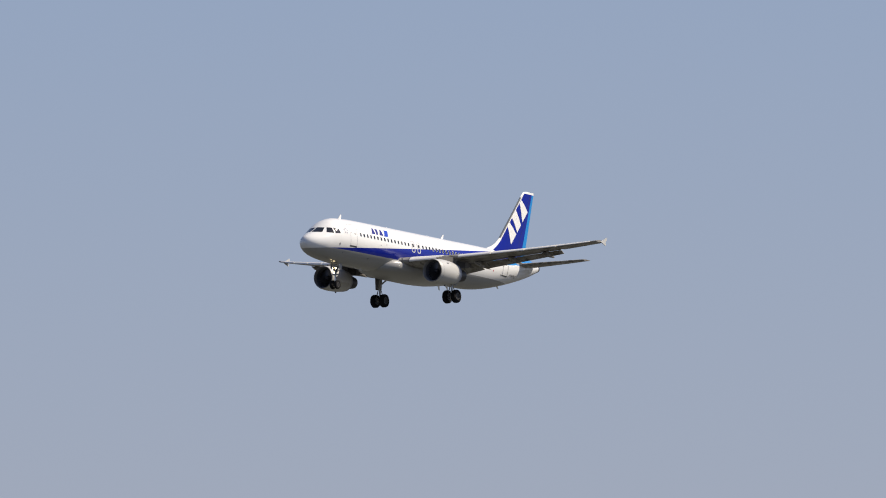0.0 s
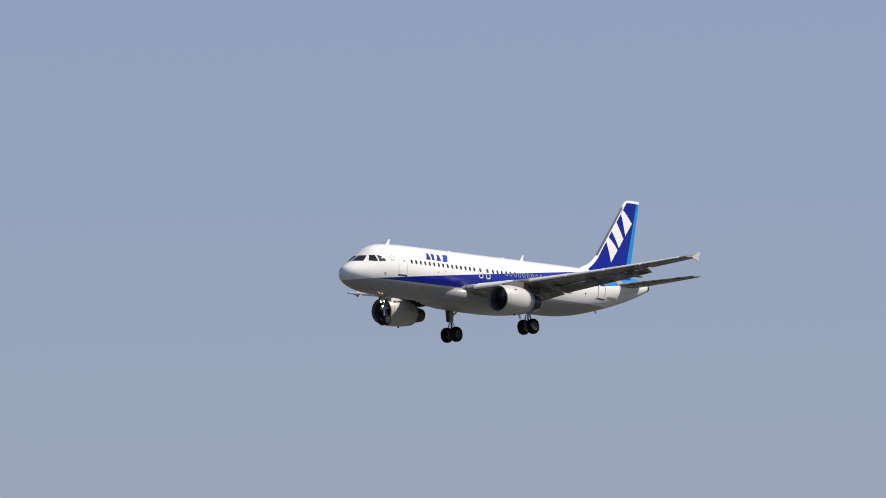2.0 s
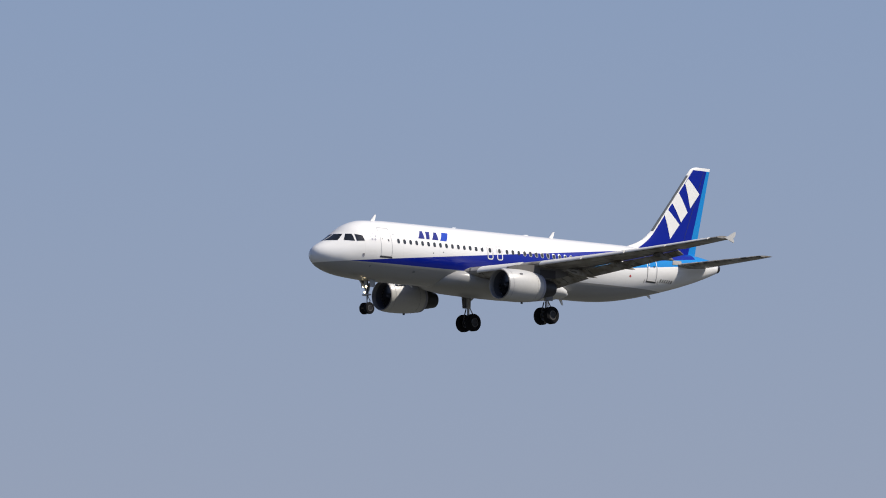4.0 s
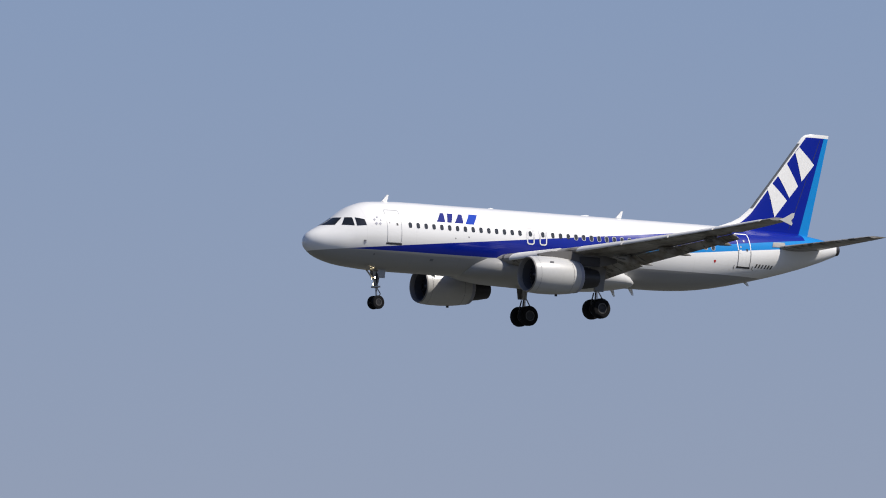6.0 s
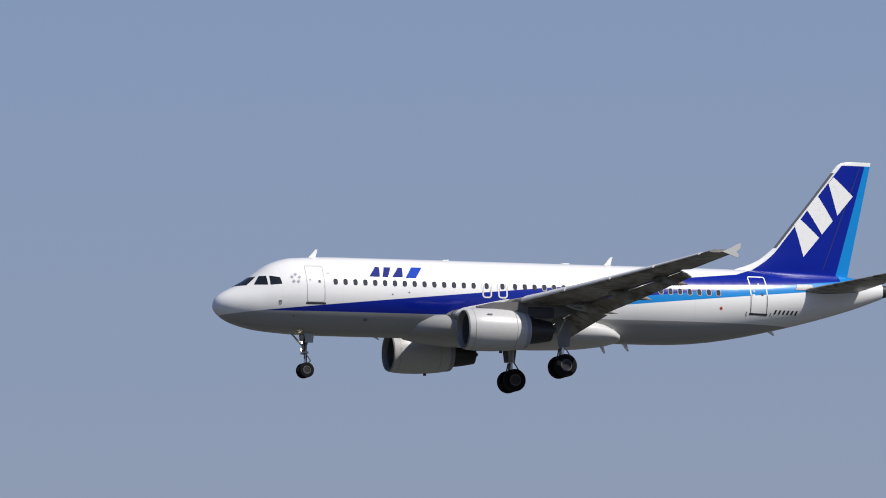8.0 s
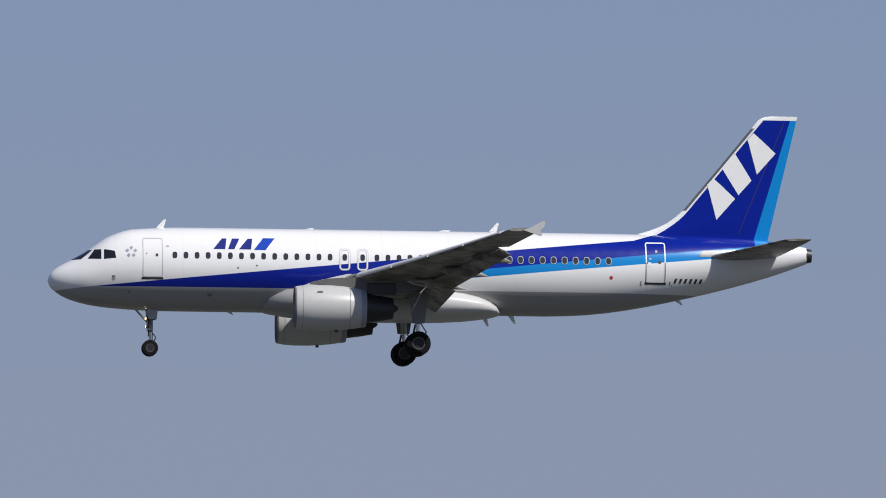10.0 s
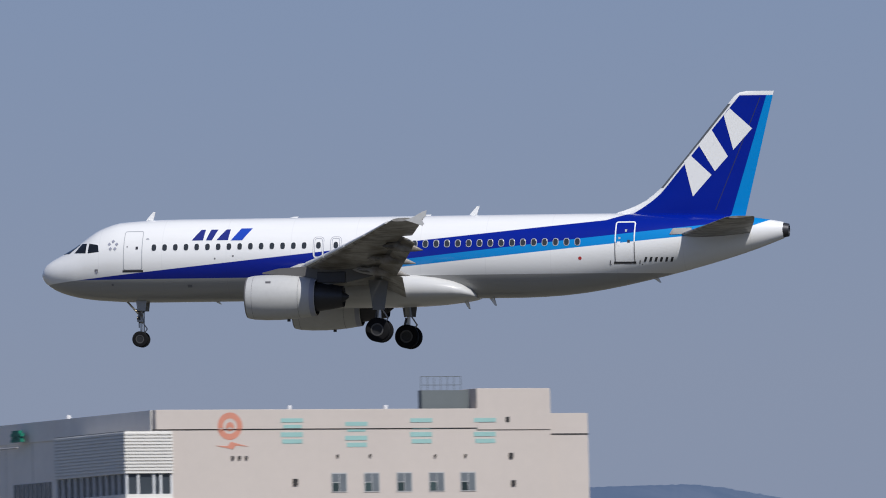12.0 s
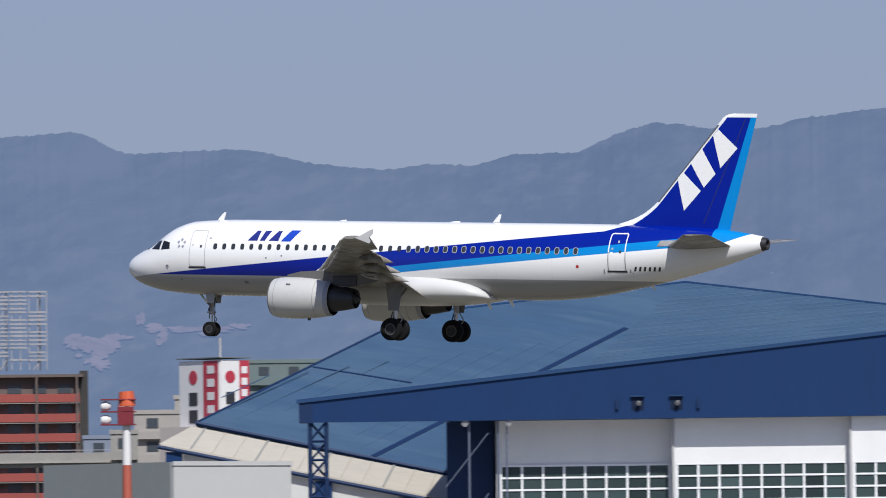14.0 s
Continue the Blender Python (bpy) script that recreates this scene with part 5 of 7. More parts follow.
# ---- truck terminal with sign marks ----
def build_terminal():
    b = thing("freight_terminal", "large beige and grey freight terminal with sign marks", "warehouse", site(11.545, 900, 36.5))
    H, L, M = 39.2, 45.4, 93.0
    part("front_wall", boxed(0.0, 41.2, 0.0, 0.6, 0, H - 1.9), M_BEIGE, b, "sunlit beige front wall")
    part("front_parapet", boxed(0.0, 33.4, -0.12, 0.7, H - 1.82, H, bevel=0.03), M_BEIGE, b, "beige parapet")
    part("parapet_joint", boxed(0.0, 33.4, 0.02, 0.6, H - 1.9, H - 1.82), M_DARK, b)
    part("end_block", boxed(41.2, L, 0.4, 20, 0, 38.75), M_BEIGE, b, "beige end block")
    part("end_block_joint", boxed(41.2, L + 0.02, 0.36, 0.42, 36.7, 36.82), M_DARK, b)
    part("stair_tower", boxed(33.4, 41.2, -0.1, 12, 37.2, 41.1, bevel=0.03), M_BEIGE, b, "beige stair tower")
    # The shade on the plant room is put in as a dark grey.
    part("plant_room", boxed(28.4, 33.4, 1.5, 2.2, H - 1.8, 41.0), M_SEAMDK, b, "plant room coloured dark grey for its shade")
    bm = bmesh.new()
    for i in range(7):
        rod(bm, (28.4 + 0.7 * i, 1.6, 40.8), (28.4 + 0.7 * i, 1.6, 42.3), 0.03, n=5)
    for z in (41.5, 42.3):
        rod(bm, (28.4, 1.6, z), (32.6, 1.6, z), 0.03, n=5)
    part("roof_rail", bm, M_SEAMDK, b, "thin roof rail")
    part("side_wall", boxed(0.0, 0.6, 0.6, M, 0, H - 1.9), M_SIDECLAD, b, "shaded grey side wall")
    for i in range(15):
        part("panel_seam", boxed(-0.02, 0.0, 3.0 + 6.2 * i, 3.07 + 6.2 * i, 0, H - 1.9), M_GREYCLAD, b)
    part("side_parapet", boxed(-0.12, 0.7, 0.7, M, H - 1.9, H), M_SIDECLAD, b, "grey parapet")
    part("roof_slab", boxed(0.6, L - 0.2, 0.6, M, H - 2.2, H - 1.8), M_CONC, b)
    part("back_wall", boxed(0.6, L, M - 0.6, M, 0, H - 1.0), M_GREYCLAD, b)
    part("far_side_wall", boxed(L - 0.6, L, 20, M - 0.6, 0, H - 1.0), M_BEIGE, b)
    # roof lamps along the edge
    for p in ((14, 0.3), (24, 0.3), (0.3, 20), (0.3, 45), (0.3, 68)):
        part("roof_lamp", spin(bmesh.new(), ((0, 0.2), (0.25, 0.2), (0.4, 0.1)), (p[0], p[1], H), "Z", 10, cap=True), M_SIGNWHITE, b, smooth=True)
    # ribbed corner bay wrapping both walls
    y1, bx = 15.4, -3.3
    for z0, z1 in ((33.3, 37.2), (28.7, 31.4)):
        part("bay_band", boxed(bx, 1.5, -0.35, y1, z0, z1), M_RIB, b, "white ribbed bay band")
        n = int((z1 - z0) / 0.3)
        for i in range(n):
            z = z0 + 0.3 * i + 0.02
            bm = bmesh.new()
            box(bm, bx - 0.12, 1.56, -0.47, -0.34, z, z + 0.17)
            box(bm, bx - 0.12, bx + 0.01, -0.34, y1, z, z + 0.17)
            part("bay_rib", bm, M_RIB, b)
    part("bay_core", boxed(bx + 0.25, 1.35, -0.15, y1 - 0.2, 31.4, 33.3), M_DUSK, b, "dim bay windows")
    for i in range(12):
        y = y1 * i / 11
        part("bay_mullion", boxed(bx + 0.1, bx + 0.3, y - 0.1, y + 0.1, 31.4, 33.3), M_MULLION, b)
    for x in (-3.15, -2.0, -0.4, 0.3, 1.4):
        part("bay_mullion", boxed(x - 0.1, x + 0.1, -0.3, -0.1, 31.4, 33.3), M_MULLION, b)
    for i in range(9):
        y = 23.6 + 1.0 * i
        part("side_window", boxed(-0.05, 0.1, y, y + 0.72, 31.5, 33.4), M_DUSK, b)
    part("bay_underside", boxed(bx + 0.8, 1.0, 0.6, y1 - 1.0, 0, 28.7), M_FLATS, b, "beige wall recessed under the bay")
    # Unseen dark sheet added on the bay to stop light bouncing onto the parapet.
    part("bounce_cover", boxed(bx, 1.5, -0.3, y1, 37.2, 37.26), M_PARAPET, b, "unseen dark cover added to cut light bounced onto the parapet")
    # five windows and vents of the front
    for x in (18.0, 21.4, 24.8, 28.2, 31.5):
        part("window_frame", boxed(x, x + 1.65, -0.05, 0.1, 31.4, 33.25), M_GREYCLAD, b)
        part("window_pane", boxed(x + 0.1, x + 0.8, -0.07, -0.04, 31.5, 32.3), M_PANE, b)
        part("window_pane", boxed(x + 0.1, x + 0.8, -0.07, -0.04, 32.38, 33.15), M_BLIND, b)
        part("window_pane", boxed(x + 0.88, x + 1.55, -0.07, -0.04, 31.5, 33.15), M_BLIND, b)
    for x, z, w in ((14.0, 32.1, 0.5), (14.1, 28.8, 0.5), (36.4, 37.9, 0.42), (36.7, 34.5, 0.42), (36.9, 31.9, 0.42), (7.7, 34.55, 0.26), (8.4, 34.55, 0.26), (9.1, 34.55, 0.26), (18.6, 34.7, 0.2), (22.0, 34.7, 0.2), (28.8, 34.65, 0.2), (32.0, 34.65, 0.2),
                    (2.5, 27.6, 0.3), (3.2, 27.6, 0.3), (8.0, 27.4, 0.3), (8.7, 27.4, 0.3), (10, 27.4, 0.3), (18, 27.3, 0.3), (19, 27.3, 0.3), (23, 27.2, 0.3), (26.5, 27.2, 0.3), (30, 27.2, 0.3)):
        part("vent", boxed(x, x + w, -0.14, 0.05, z, z + w * 1.2), M_DARK, b)
    part("corner_dock", boxed(2.0, 4.2, -0.2, 0.1, 25.4, 26.5), M_DUSK, b)
    # faded marks on the front: a ring, a dart and four blocks
    face = lambda z: -0.135 if z > H - 1.82 else -0.015

    def painted(name, loops, mat, label):
        """A flat painted mark that follows the parapet's small step."""
        return part(name, loft(bmesh.new(), [[(x, face(z), z) for x, z in loop] for loop in loops], cap=False), mat, b, label)
    circle = lambda cx, cz, r: [(cx + r * math.cos(6.283 * i / 36), cz + r * math.sin(6.283 * i / 36)) for i in range(36)]
    painted("ring_mark", (circle(7.6, 37.65, 0.72), circle(7.6, 37.65, 1.28)), M_ORANGE, "faded orange ring")
    painted("ring_mark", (circle(7.6, 37.6, 0.02), circle(7.6, 37.6, 0.42)), M_ORANGE, "faded orange disc")
    part("dart_mark", prism(bmesh.new(), [(6.1, 35.85), (7.9, 35.5), (8.2, 35.85), (9.5, 35.75), (7.7, 36.2), (7.4, 35.8)], -0.03, 0.0), M_ORANGE, b, "faded orange dart")
    for x, z in ((14.0, 37.25), (20.7, 36.9), (27.5, 37.2), (34.2, 37.2)):
        for dx0, dx1, dz0, dz1 in ((-1.15, 1.15, 0.72, 1.1), (-0.9, 1.0, 0.18, 0.5), (-1.15, 1.15, -0.62, -0.2), (-1.0, 1.1, -1.25, -0.85)):
            off = face(z + dz0)
            part("block_mark", boxed(x + dx0, x + dx1, off - 0.02, off + 0.01, z + dz0, min(z + dz1, H - 1.92) if off > -0.1 else z + dz1), M_AQUA, b, "faded aqua bar")
    # sign boards on brackets along the shaded side
    part("round_sign", spin(bmesh.new(), ((-0.3, 1.6), (-0.15, 1.75), (0.15, 1.75), (0.3, 1.6)), (-0.9, 84.0, 37.9), "X", 28, cap=True), M_MAGENTA, b, "crimson round sign")
    part("round_sign_foot", prism(bmesh.new(), [(-0.9, 35.2), (-0.8, 35.2), (-0.8, 34.6), (-0.9, 34.6)], 82.4, 85.6), M_MAGENTA, b)
    for y, z, hh in ((70.1, 37.2, 1.4), (56.1, 37.1, 1.45), (42.7, 37.2, 1.4), (29.3, 37.95, 0.55)):
        for dy0, dy1, dz0, dz1 in ((-1.9, 1.9, -1.0, -0.55), (-1.6, 1.6, -0.62, -0.1), (-1.9, 1.9, -0.05, 0.45), (-1.2, 1.4, 0.40, 1.0), (-0.7, 0.7, -1.0, 1.0)):
            part("sign_bar", boxed(-1.1, -0.7, y + dy0 * 0.62, y + dy1 * 0.62, z + dz0 * hh, z + dz1 * hh), M_GREEN, b, "green sign bar")
    bm = bmesh.new()
    rod(bm, (-0.6, 30, 36.9), (-0.6, 90, 36.9), 0.09, n=6)
    part("sign_rail", bm, M_POLE, b)
    for y in (77.5, 68.5, 54.4, 41.0):
        part("wall_vent", boxed(-0.2, 0.1, y, y + 1.5, 33.95, 34.5), M_SEAMDK, b)
    for y in (76.3, 67.3, 53.1, 39.9, 26.3):
        part("wall_vent", boxed(-0.2, 0.1, y, y + 1.5, 27.3, 27.85), M_SEAMDK, b)
    part("stair_landing", boxed(-1.4, 0.0, 66.4, 73, 30.0, 30.2), M_DARK, b)
    part("stair_hut", boxed(-0.9, 0.0, 67.2, 71.8, 30.2, 31.5), M_SEAMDK, b)
    part("service_door", boxed(-0.06, 0.1, 69.0, 69.9, 31.9, 32.9), M_DARK, b)
    for y in (65.5, 74.0):
        part("duct", rod(bmesh.new(), (-0.3, y, 32.6), (-0.3, y, 34.3), 0.2, n=10), M_SEAMDK, b, smooth=True)
    return b


build_terminal()


def build_gantry():
    """Open ramp block in line with the terminal's shaded side."""
    g = thing("ramp_building", "open concrete ramp building with steel bracing", "building", site(11.545, 900, 36.5) @ pose(0, 93.4, 0))
    zt, zb, n = 35.37, 33.39, 24.6
    part("parapet", boxed(0, 12, 0, n, zb, zt, bevel=0.03), M_HALL, g, "grey concrete parapet")
    part("edge_beam", boxed(-0.4, 0.2, 0, n + 0.2, zb - 0.35, zb), M_SEAMDK, g)
    for y in (1.0, 12.6, n - 1.0):
        part("column", boxed(0.2, 1.0, y - 0.8, y + 0.8, 0, zb - 0.3), M_CONC, g)
    # Near-black wall paints the shade inside the open deck.
    part("back_wall", boxed(5.0, 5.4, 9.0, n + 1.0, 0, zb - 0.4), M_DARK, g)
    part("deck", boxed(-0.3, 12, 0, n, zb - 5.2, zb - 4.5), M_CONC, g)
    for y, dy in ((1.6, 6.5), (n - 1.6, -6.5)):
        part("brace", rod(bmesh.new(), (0.5, y, zb - 0.8), (0.5, y + dy, zb - 4.5), 0.24, n=6), M_DUSK, g, "dark steel brace")
    part("wall", boxed(0.9, 12, 0, n, 0, zb - 5.2), M_GREYCLAD, g)


build_gantry()


def build_light_pole(az, el, d, group="poles by the terminal"):
    p = thing("light_pole", "tall slender galvanised light pole", "pole", site(az, d), group)
    h = rise(el, d)
    part("shaft", rod(bmesh.new(), (0, 0, 0), (0, 0, h), 0.13, 0.09, 12), M_DULLPOLE, p, smooth=True)
    part("cap", spin(bmesh.new(), ((0, 0.22), (0.2, 0.22), (0.35, 0.1)), (0, 0, h), "Z", 10, cap=True), M_SIGNWHITE, p, smooth=True)
    part("arm", boxed(-1.2, 0.1, -0.08, 0.08, h - 0.45, h - 0.33), M_DULLPOLE, p)
    part("base", boxed(-0.5, 0.5, -0.5, 0.5, 0, 0.4), M_CONC, p)


for az, el in ((14.07, 1.804), (13.787, 1.898), (13.05, 1.954), (12.49, 1.974)):
    build_light_pole(az, el, 850 if az > 13 else 846)


def build_sports_shed():
    """Grey hall with an upswept roof, one wall in shade and one in sun."""
    b = thing("curved_hall", "grey-green hall with a thin white upswept roof", "building", site(15.713, 780, 41.6))
    zt, L, M = 27.25, 14.1, 44.0
    # Sunlit and shaded walls have separate base colours, each set for its light.
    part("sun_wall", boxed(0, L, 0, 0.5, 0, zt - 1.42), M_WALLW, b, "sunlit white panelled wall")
    # Darker band along the top of the wall.
    part("sun_wall_top", boxed(-0.05, L, -0.06, 0.5, zt - 1.42, zt - 0.02), M_SHEETGREY, b, "darker grey band under the roof")
    part("window_strip", boxed(2.2, L - 2.3, -0.1, 0.1, zt - 1.38, zt - 1.04), M_DUSK, b, "dark strip window")
    for i in range(14):
        x = 2.2 + (L - 4.5) * i / 13
        part("strip_mullion", boxed(x - 0.035, x + 0.035, -0.12, -0.09, zt - 1.38, zt - 1.04), M_GREYGREEN, b)
    part("strip_sill", boxed(2.0, L - 2.1, -0.14, 0.0, zt - 1.44, zt - 1.38), M_SIGNWHITE, b)
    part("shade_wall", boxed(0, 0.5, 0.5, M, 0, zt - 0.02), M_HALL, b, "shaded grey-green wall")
    bm = bmesh.new()
    pts = [(M * i / 16, zt - 0.6 - 1.65 * math.sin(math.pi * (i / 16) ** 0.9)) for i in range(17)]
    for (y0, z0), (y1, z1) in zip(pts, pts[1:]):
        rod(bm, (-0.1, y0, z0), (-0.06, y1, z1), 0.08, n=5)
    part("curved_trim", bm, M_GREYGREEN, b, "sagging curved wall trim")
    bm = bmesh.new()
    top_edge = [(y, zt - 0.05) for y, z in pts][::-1]
    loft(bm, [[(x, y, z) for y, z in pts + top_edge] for x in (-0.06, 0.0)])
    part("upper_panel", bm, M_UPPER, b, "paler panel over the curved trim")
    for y in (10, 19, 28, 40):
        part("wall_post", boxed(-0.1, 0.0, y - 0.1, y + 0.1, 0, zt - 2.3), M_GREYGREEN, b)
    bm = bmesh.new()
    loft(bm, [[(x, y, z) for x, y, z in ((-0.6, -0.6, zt + 0.1), (-0.6, M + 0.4, zt), (-0.5, M + 0.4, zt + 0.25), (-0.4, -0.6, zt + 0.35))], [(L + 0.6, y, z) for y, z in ((-1.0, zt + 0.2), (M + 0.4, zt), (M + 0.4, zt + 0.25), (-1.0, zt + 0.45))]])
    part("roof", bm, M_SIGNWHITE, b, "thin white roof slab")
    part("roof_fascia", boxed(-0.3, L + 0.3, -0.35, -0.06, zt - 0.12, zt + 0.15), M_SHEETGREY, b, "grey fascia under the roof edge")
    part("rear_walls", boxed(0.5, L - 0.2, 0.5, M - 0.4, 0, zt - 0.4), M_HALL, b)


build_sports_shed()


def build_blue_shed():
    D = 700.0
    b = thing("blue_shed", "light blue corrugated steel shed with a strip window", "shed", site(16.23, D))
    x0, x1 = -5.65, 6.0
    bm = bmesh.new()
    loft(bm, [[(x0, y, 0), (x1, y, 0), (x1, y, 21.2), (x0, y, 20.5)] for y in (0.0, 10.0)])
    part("shed_body", bm, M_STEELBLUE, b, "light blue sheet body")
    bm = bmesh.new()
    loft(bm, [[(x0 - 0.4, y, 20.4), (x1 + 0.3, y, 21.1), (x1 + 0.3, y, 21.45), (x0 - 0.4, y, 20.75)] for y in (-0.45, 10.3)])
    part("shed_roof", bm, M_STEELBLUE, b, "blue roof edge")
    for i in range(31):
        x = x0 + 0.2 + 0.375 * i
        zt = 20.3 + 0.7 * i / 30
        for z0, z1 in ((19.9, zt), (0, 18.6)) if 3 < i < 27 else ((0, zt),):
            part("corrugation", boxed(x - 0.1, x + 0.1, -0.16, 0.0, z0, z1), M_STEELBLUE, b)
    part("strip_window", boxed(x0 + 1.1, x1 - 1.0, -0.06, 0.05, 18.7, 19.8), M_BLIND, b, "strip window with drawn grey blinds")
    for i in range(9):
        x = x0 + 1.1 + 9.55 * i / 8
        part("blind", boxed(x - 0.07, x + 0.07, -0.09, -0.05, 18.75, 19.75), M_HALL, b)
    part("window_frame", boxed(x0 + 1.0, x1 - 0.9, -0.2, 0.0, 18.55, 18.7), M_SIGNWHITE, b)
    part("side_lobby", boxed(x0 - 3.0, x0, 1.5, 9, 0, 20.3), M_STEELBLUEDK, b, "side lobby in steel blue darkened for shade")
    for x in (x0 - 2.9, x0 - 1.5, x0 - 0.2):
        part("lobby_post", boxed(x - 0.12, x + 0.12, 1.3, 1.5, 0, 20.3), M_STEELBLUE, b)


build_blue_shed()


def build_white_shed():
    D = 700.0
    b = thing("white_shed", "white corrugated steel shed beside a grey wall", "shed", site(14.08, D))
    part("shed_body", boxed(-5.5, 5.5, 0, 9, 0, 21.2), M_WALLW, b)
    for i in range(19):
        x = -5.3 + 0.59 * i
        part("corrugation", boxed(x - 0.17, x + 0.17, -0.22, 0.0, 0, 21.2), M_SIGNWHITE, b)
    part("coping", boxed(-5.7, -2.6, -0.35, 9, 21.2, 21.5), M_SIGNWHITE, b)
    part("coping", boxed(-2.5, 5.7, -0.35, 9, 21.1, 21.42), M_SIGNWHITE, b)
    part("corner_step", boxed(5.0, 6.2, -0.3, 2, 0, 20.0), M_SIGNWHITE, b)
    w = thing("grey_wall_building", "long plain grey-green sheet building", "building", site(15.1, 725))
    eave = lambda x: 21.15 + 0.07 * (x + 9.0)
    bm = bmesh.new()
    loft(bm, [[(-9.0, y, 0), (8.0, y, 0), (8.0, y, eave(8.0)), (-9.0, y, eave(-9.0))] for y in (0, 12)])
    part("body", bm, M_PALESHEET, w)
    bm = bmesh.new()
    loft(bm, [[(-9.0, y, eave(-9.0)), (8.0, y, eave(8.0)), (8.0, y, eave(8.0) + 0.22), (-9.0, y, eave(-9.0) + 0.22)] for y in (-0.15, 12.1)])
    part("coping", bm, M_GREYCLAD, w)
    for i in range(5):
        part("sheet_joint", boxed(-8 + 3.6 * i, -7.95 + 3.6 * i, -0.02, 0.0, 0, 21.1), M_GREYCLAD, w)


build_white_shed()


# ---- tower cranes and the sign-topped building behind them ----
def build_crane(mast_x, mast_top, pivot, tip, frame_top, tail, bands):
    D, az0 = 1450.0, 3.5
    c = thing("tower_crane", "red and white luffing tower crane", "crane", site(az0, D), "tower cranes")
    part("mast", truss(bmesh.new(), (mast_x, 0, 0), (mast_x, 0, mast_top), 2.3, 26, 0.14), M_CRANEWHITE, c, "white lattice mast")
    part("slewing_ring", spin(bmesh.new(), ((0, 1.4), (0.8, 1.6), (1.2, 1.6), (1.6, 1.2)), (mast_x, 0, mast_top), "Z", 16, cap=True), M_CRANERED, c, smooth=True)
    z0 = mast_top + 1.6
    part("machine_deck", boxed(min(mast_x, tail[0]), max(mast_x, pivot[0]) + 0.4, -1.1, 1.1, z0, z0 + 0.7, bevel=0.05), M_CRANERED, c, "red machine deck")
    part("operator_cab", boxed(pivot[0] - 0.9, pivot[0] + 0.5, -2.0, -1.1, z0 - 1.4, z0 + 0.4, bevel=0.1), M_CRANERED, c, "red operator cab")
    part("cab_window", boxed(pivot[0] - 0.6, pivot[0] + 0.3, -2.06, -2.0, z0 - 0.7, z0 + 0.2), M_DUSK, c)
    part("winch", spin(bmesh.new(), ((-0.8, 0.5), (0.8, 0.5)), (mast_x + 0.35 * (tail[0] - mast_x), 0, z0 + 1.1), "Y", 14, cap=True), M_DARKRED, c, "dark red winch drum")
    bm = bmesh.new()
    rod(bm, (tail[0], -0.9, tail[1]), (mast_x, -0.9, z0 + 0.5), 0.3, n=6)
    rod(bm, (tail[0], 0.9, tail[1]), (mast_x, 0.9, z0 + 0.5), 0.3, n=6)
    part("counter_jib", bm, M_CRANERED, c, "red counter-jib")
    part("counterweight", boxed(tail[0] - 0.4, tail[0] + 0.5, -1.0, 1.0, tail[1] - 0.45, tail[1] + 0.5, bevel=0.08), M_CRANERED, c)
    part("back_frame", truss(bmesh.new(), (mast_x, 0, z0 + 0.5), (frame_top[0], 0, frame_top[1]), 1.1, 6, 0.17), M_CRANERED, c, "red lattice back frame")
    bm = bmesh.new()
    for y in (-0.6, 0.0, 0.6):
        rod(bm, (frame_top[0], y, frame_top[1]), (tail[0], y, tail[1]), 0.12, n=5)
    part("back_stay", bm, M_CRANERED, c)
    p0, p1 = Vector((pivot[0], 0, pivot[1])), Vector((tip[0], 0, tip[1]))
    for y in (-0.95, 0.95):
        part("jib_foot", rod(bmesh.new(), p0 + Vector((0, y, -0.6)), p0.lerp(p1, 0.12) + Vector((0.4, y, -0.5)), 0.45, 0.2, 6), M_MASTRED, c, "orange-red jib foot plate")
    red = True
    for a, b in zip(bands, bands[1:]):
        part("jib_section", truss(bmesh.new(), p0.lerp(p1, a), p0.lerp(p1, b), 1.9 - 0.6 * max(0, a - 0.6), max(2, int(24 * (b - a))), 0.15), M_CRANERED if red else M_CRANEWHITE, c, "red lattice jib section" if red else "white lattice jib section")
        red = not red
    part("jib_head", spin(bmesh.new(), ((-0.5, 0.55), (0.5, 0.55)), (tip[0], 0, tip[1]), "Y", 12, cap=True), M_CRANERED, c)
    bm = bmesh.new()
    rod(bm, (frame_top[0], 0, frame_top[1]), p0.lerp(p1, 0.97), 0.04, n=4)
    rod(bm, (tip[0], 0.4, tip[1]), (tip[0], 0.4, tip[1] - 38), 0.03, n=4)
    part("hoist_rope", bm, M_CABLE, c, "thin steel ropes")


build_crane(-12.15, 60.15, (-10.7, 62.4), (12.0, 102.0), (-18.55, 70.7), (-20.2, 61.75), (0.0, 0.23, 0.53, 0.80, 0.88, 1.0))
build_crane(16.2, 64.3, (14.2, 66.4), (-4.2, 109.9), (21.0, 73.4), (21.95, 63.5), (0.0, 0.32, 0.43, 0.56, 0.66, 1.0))


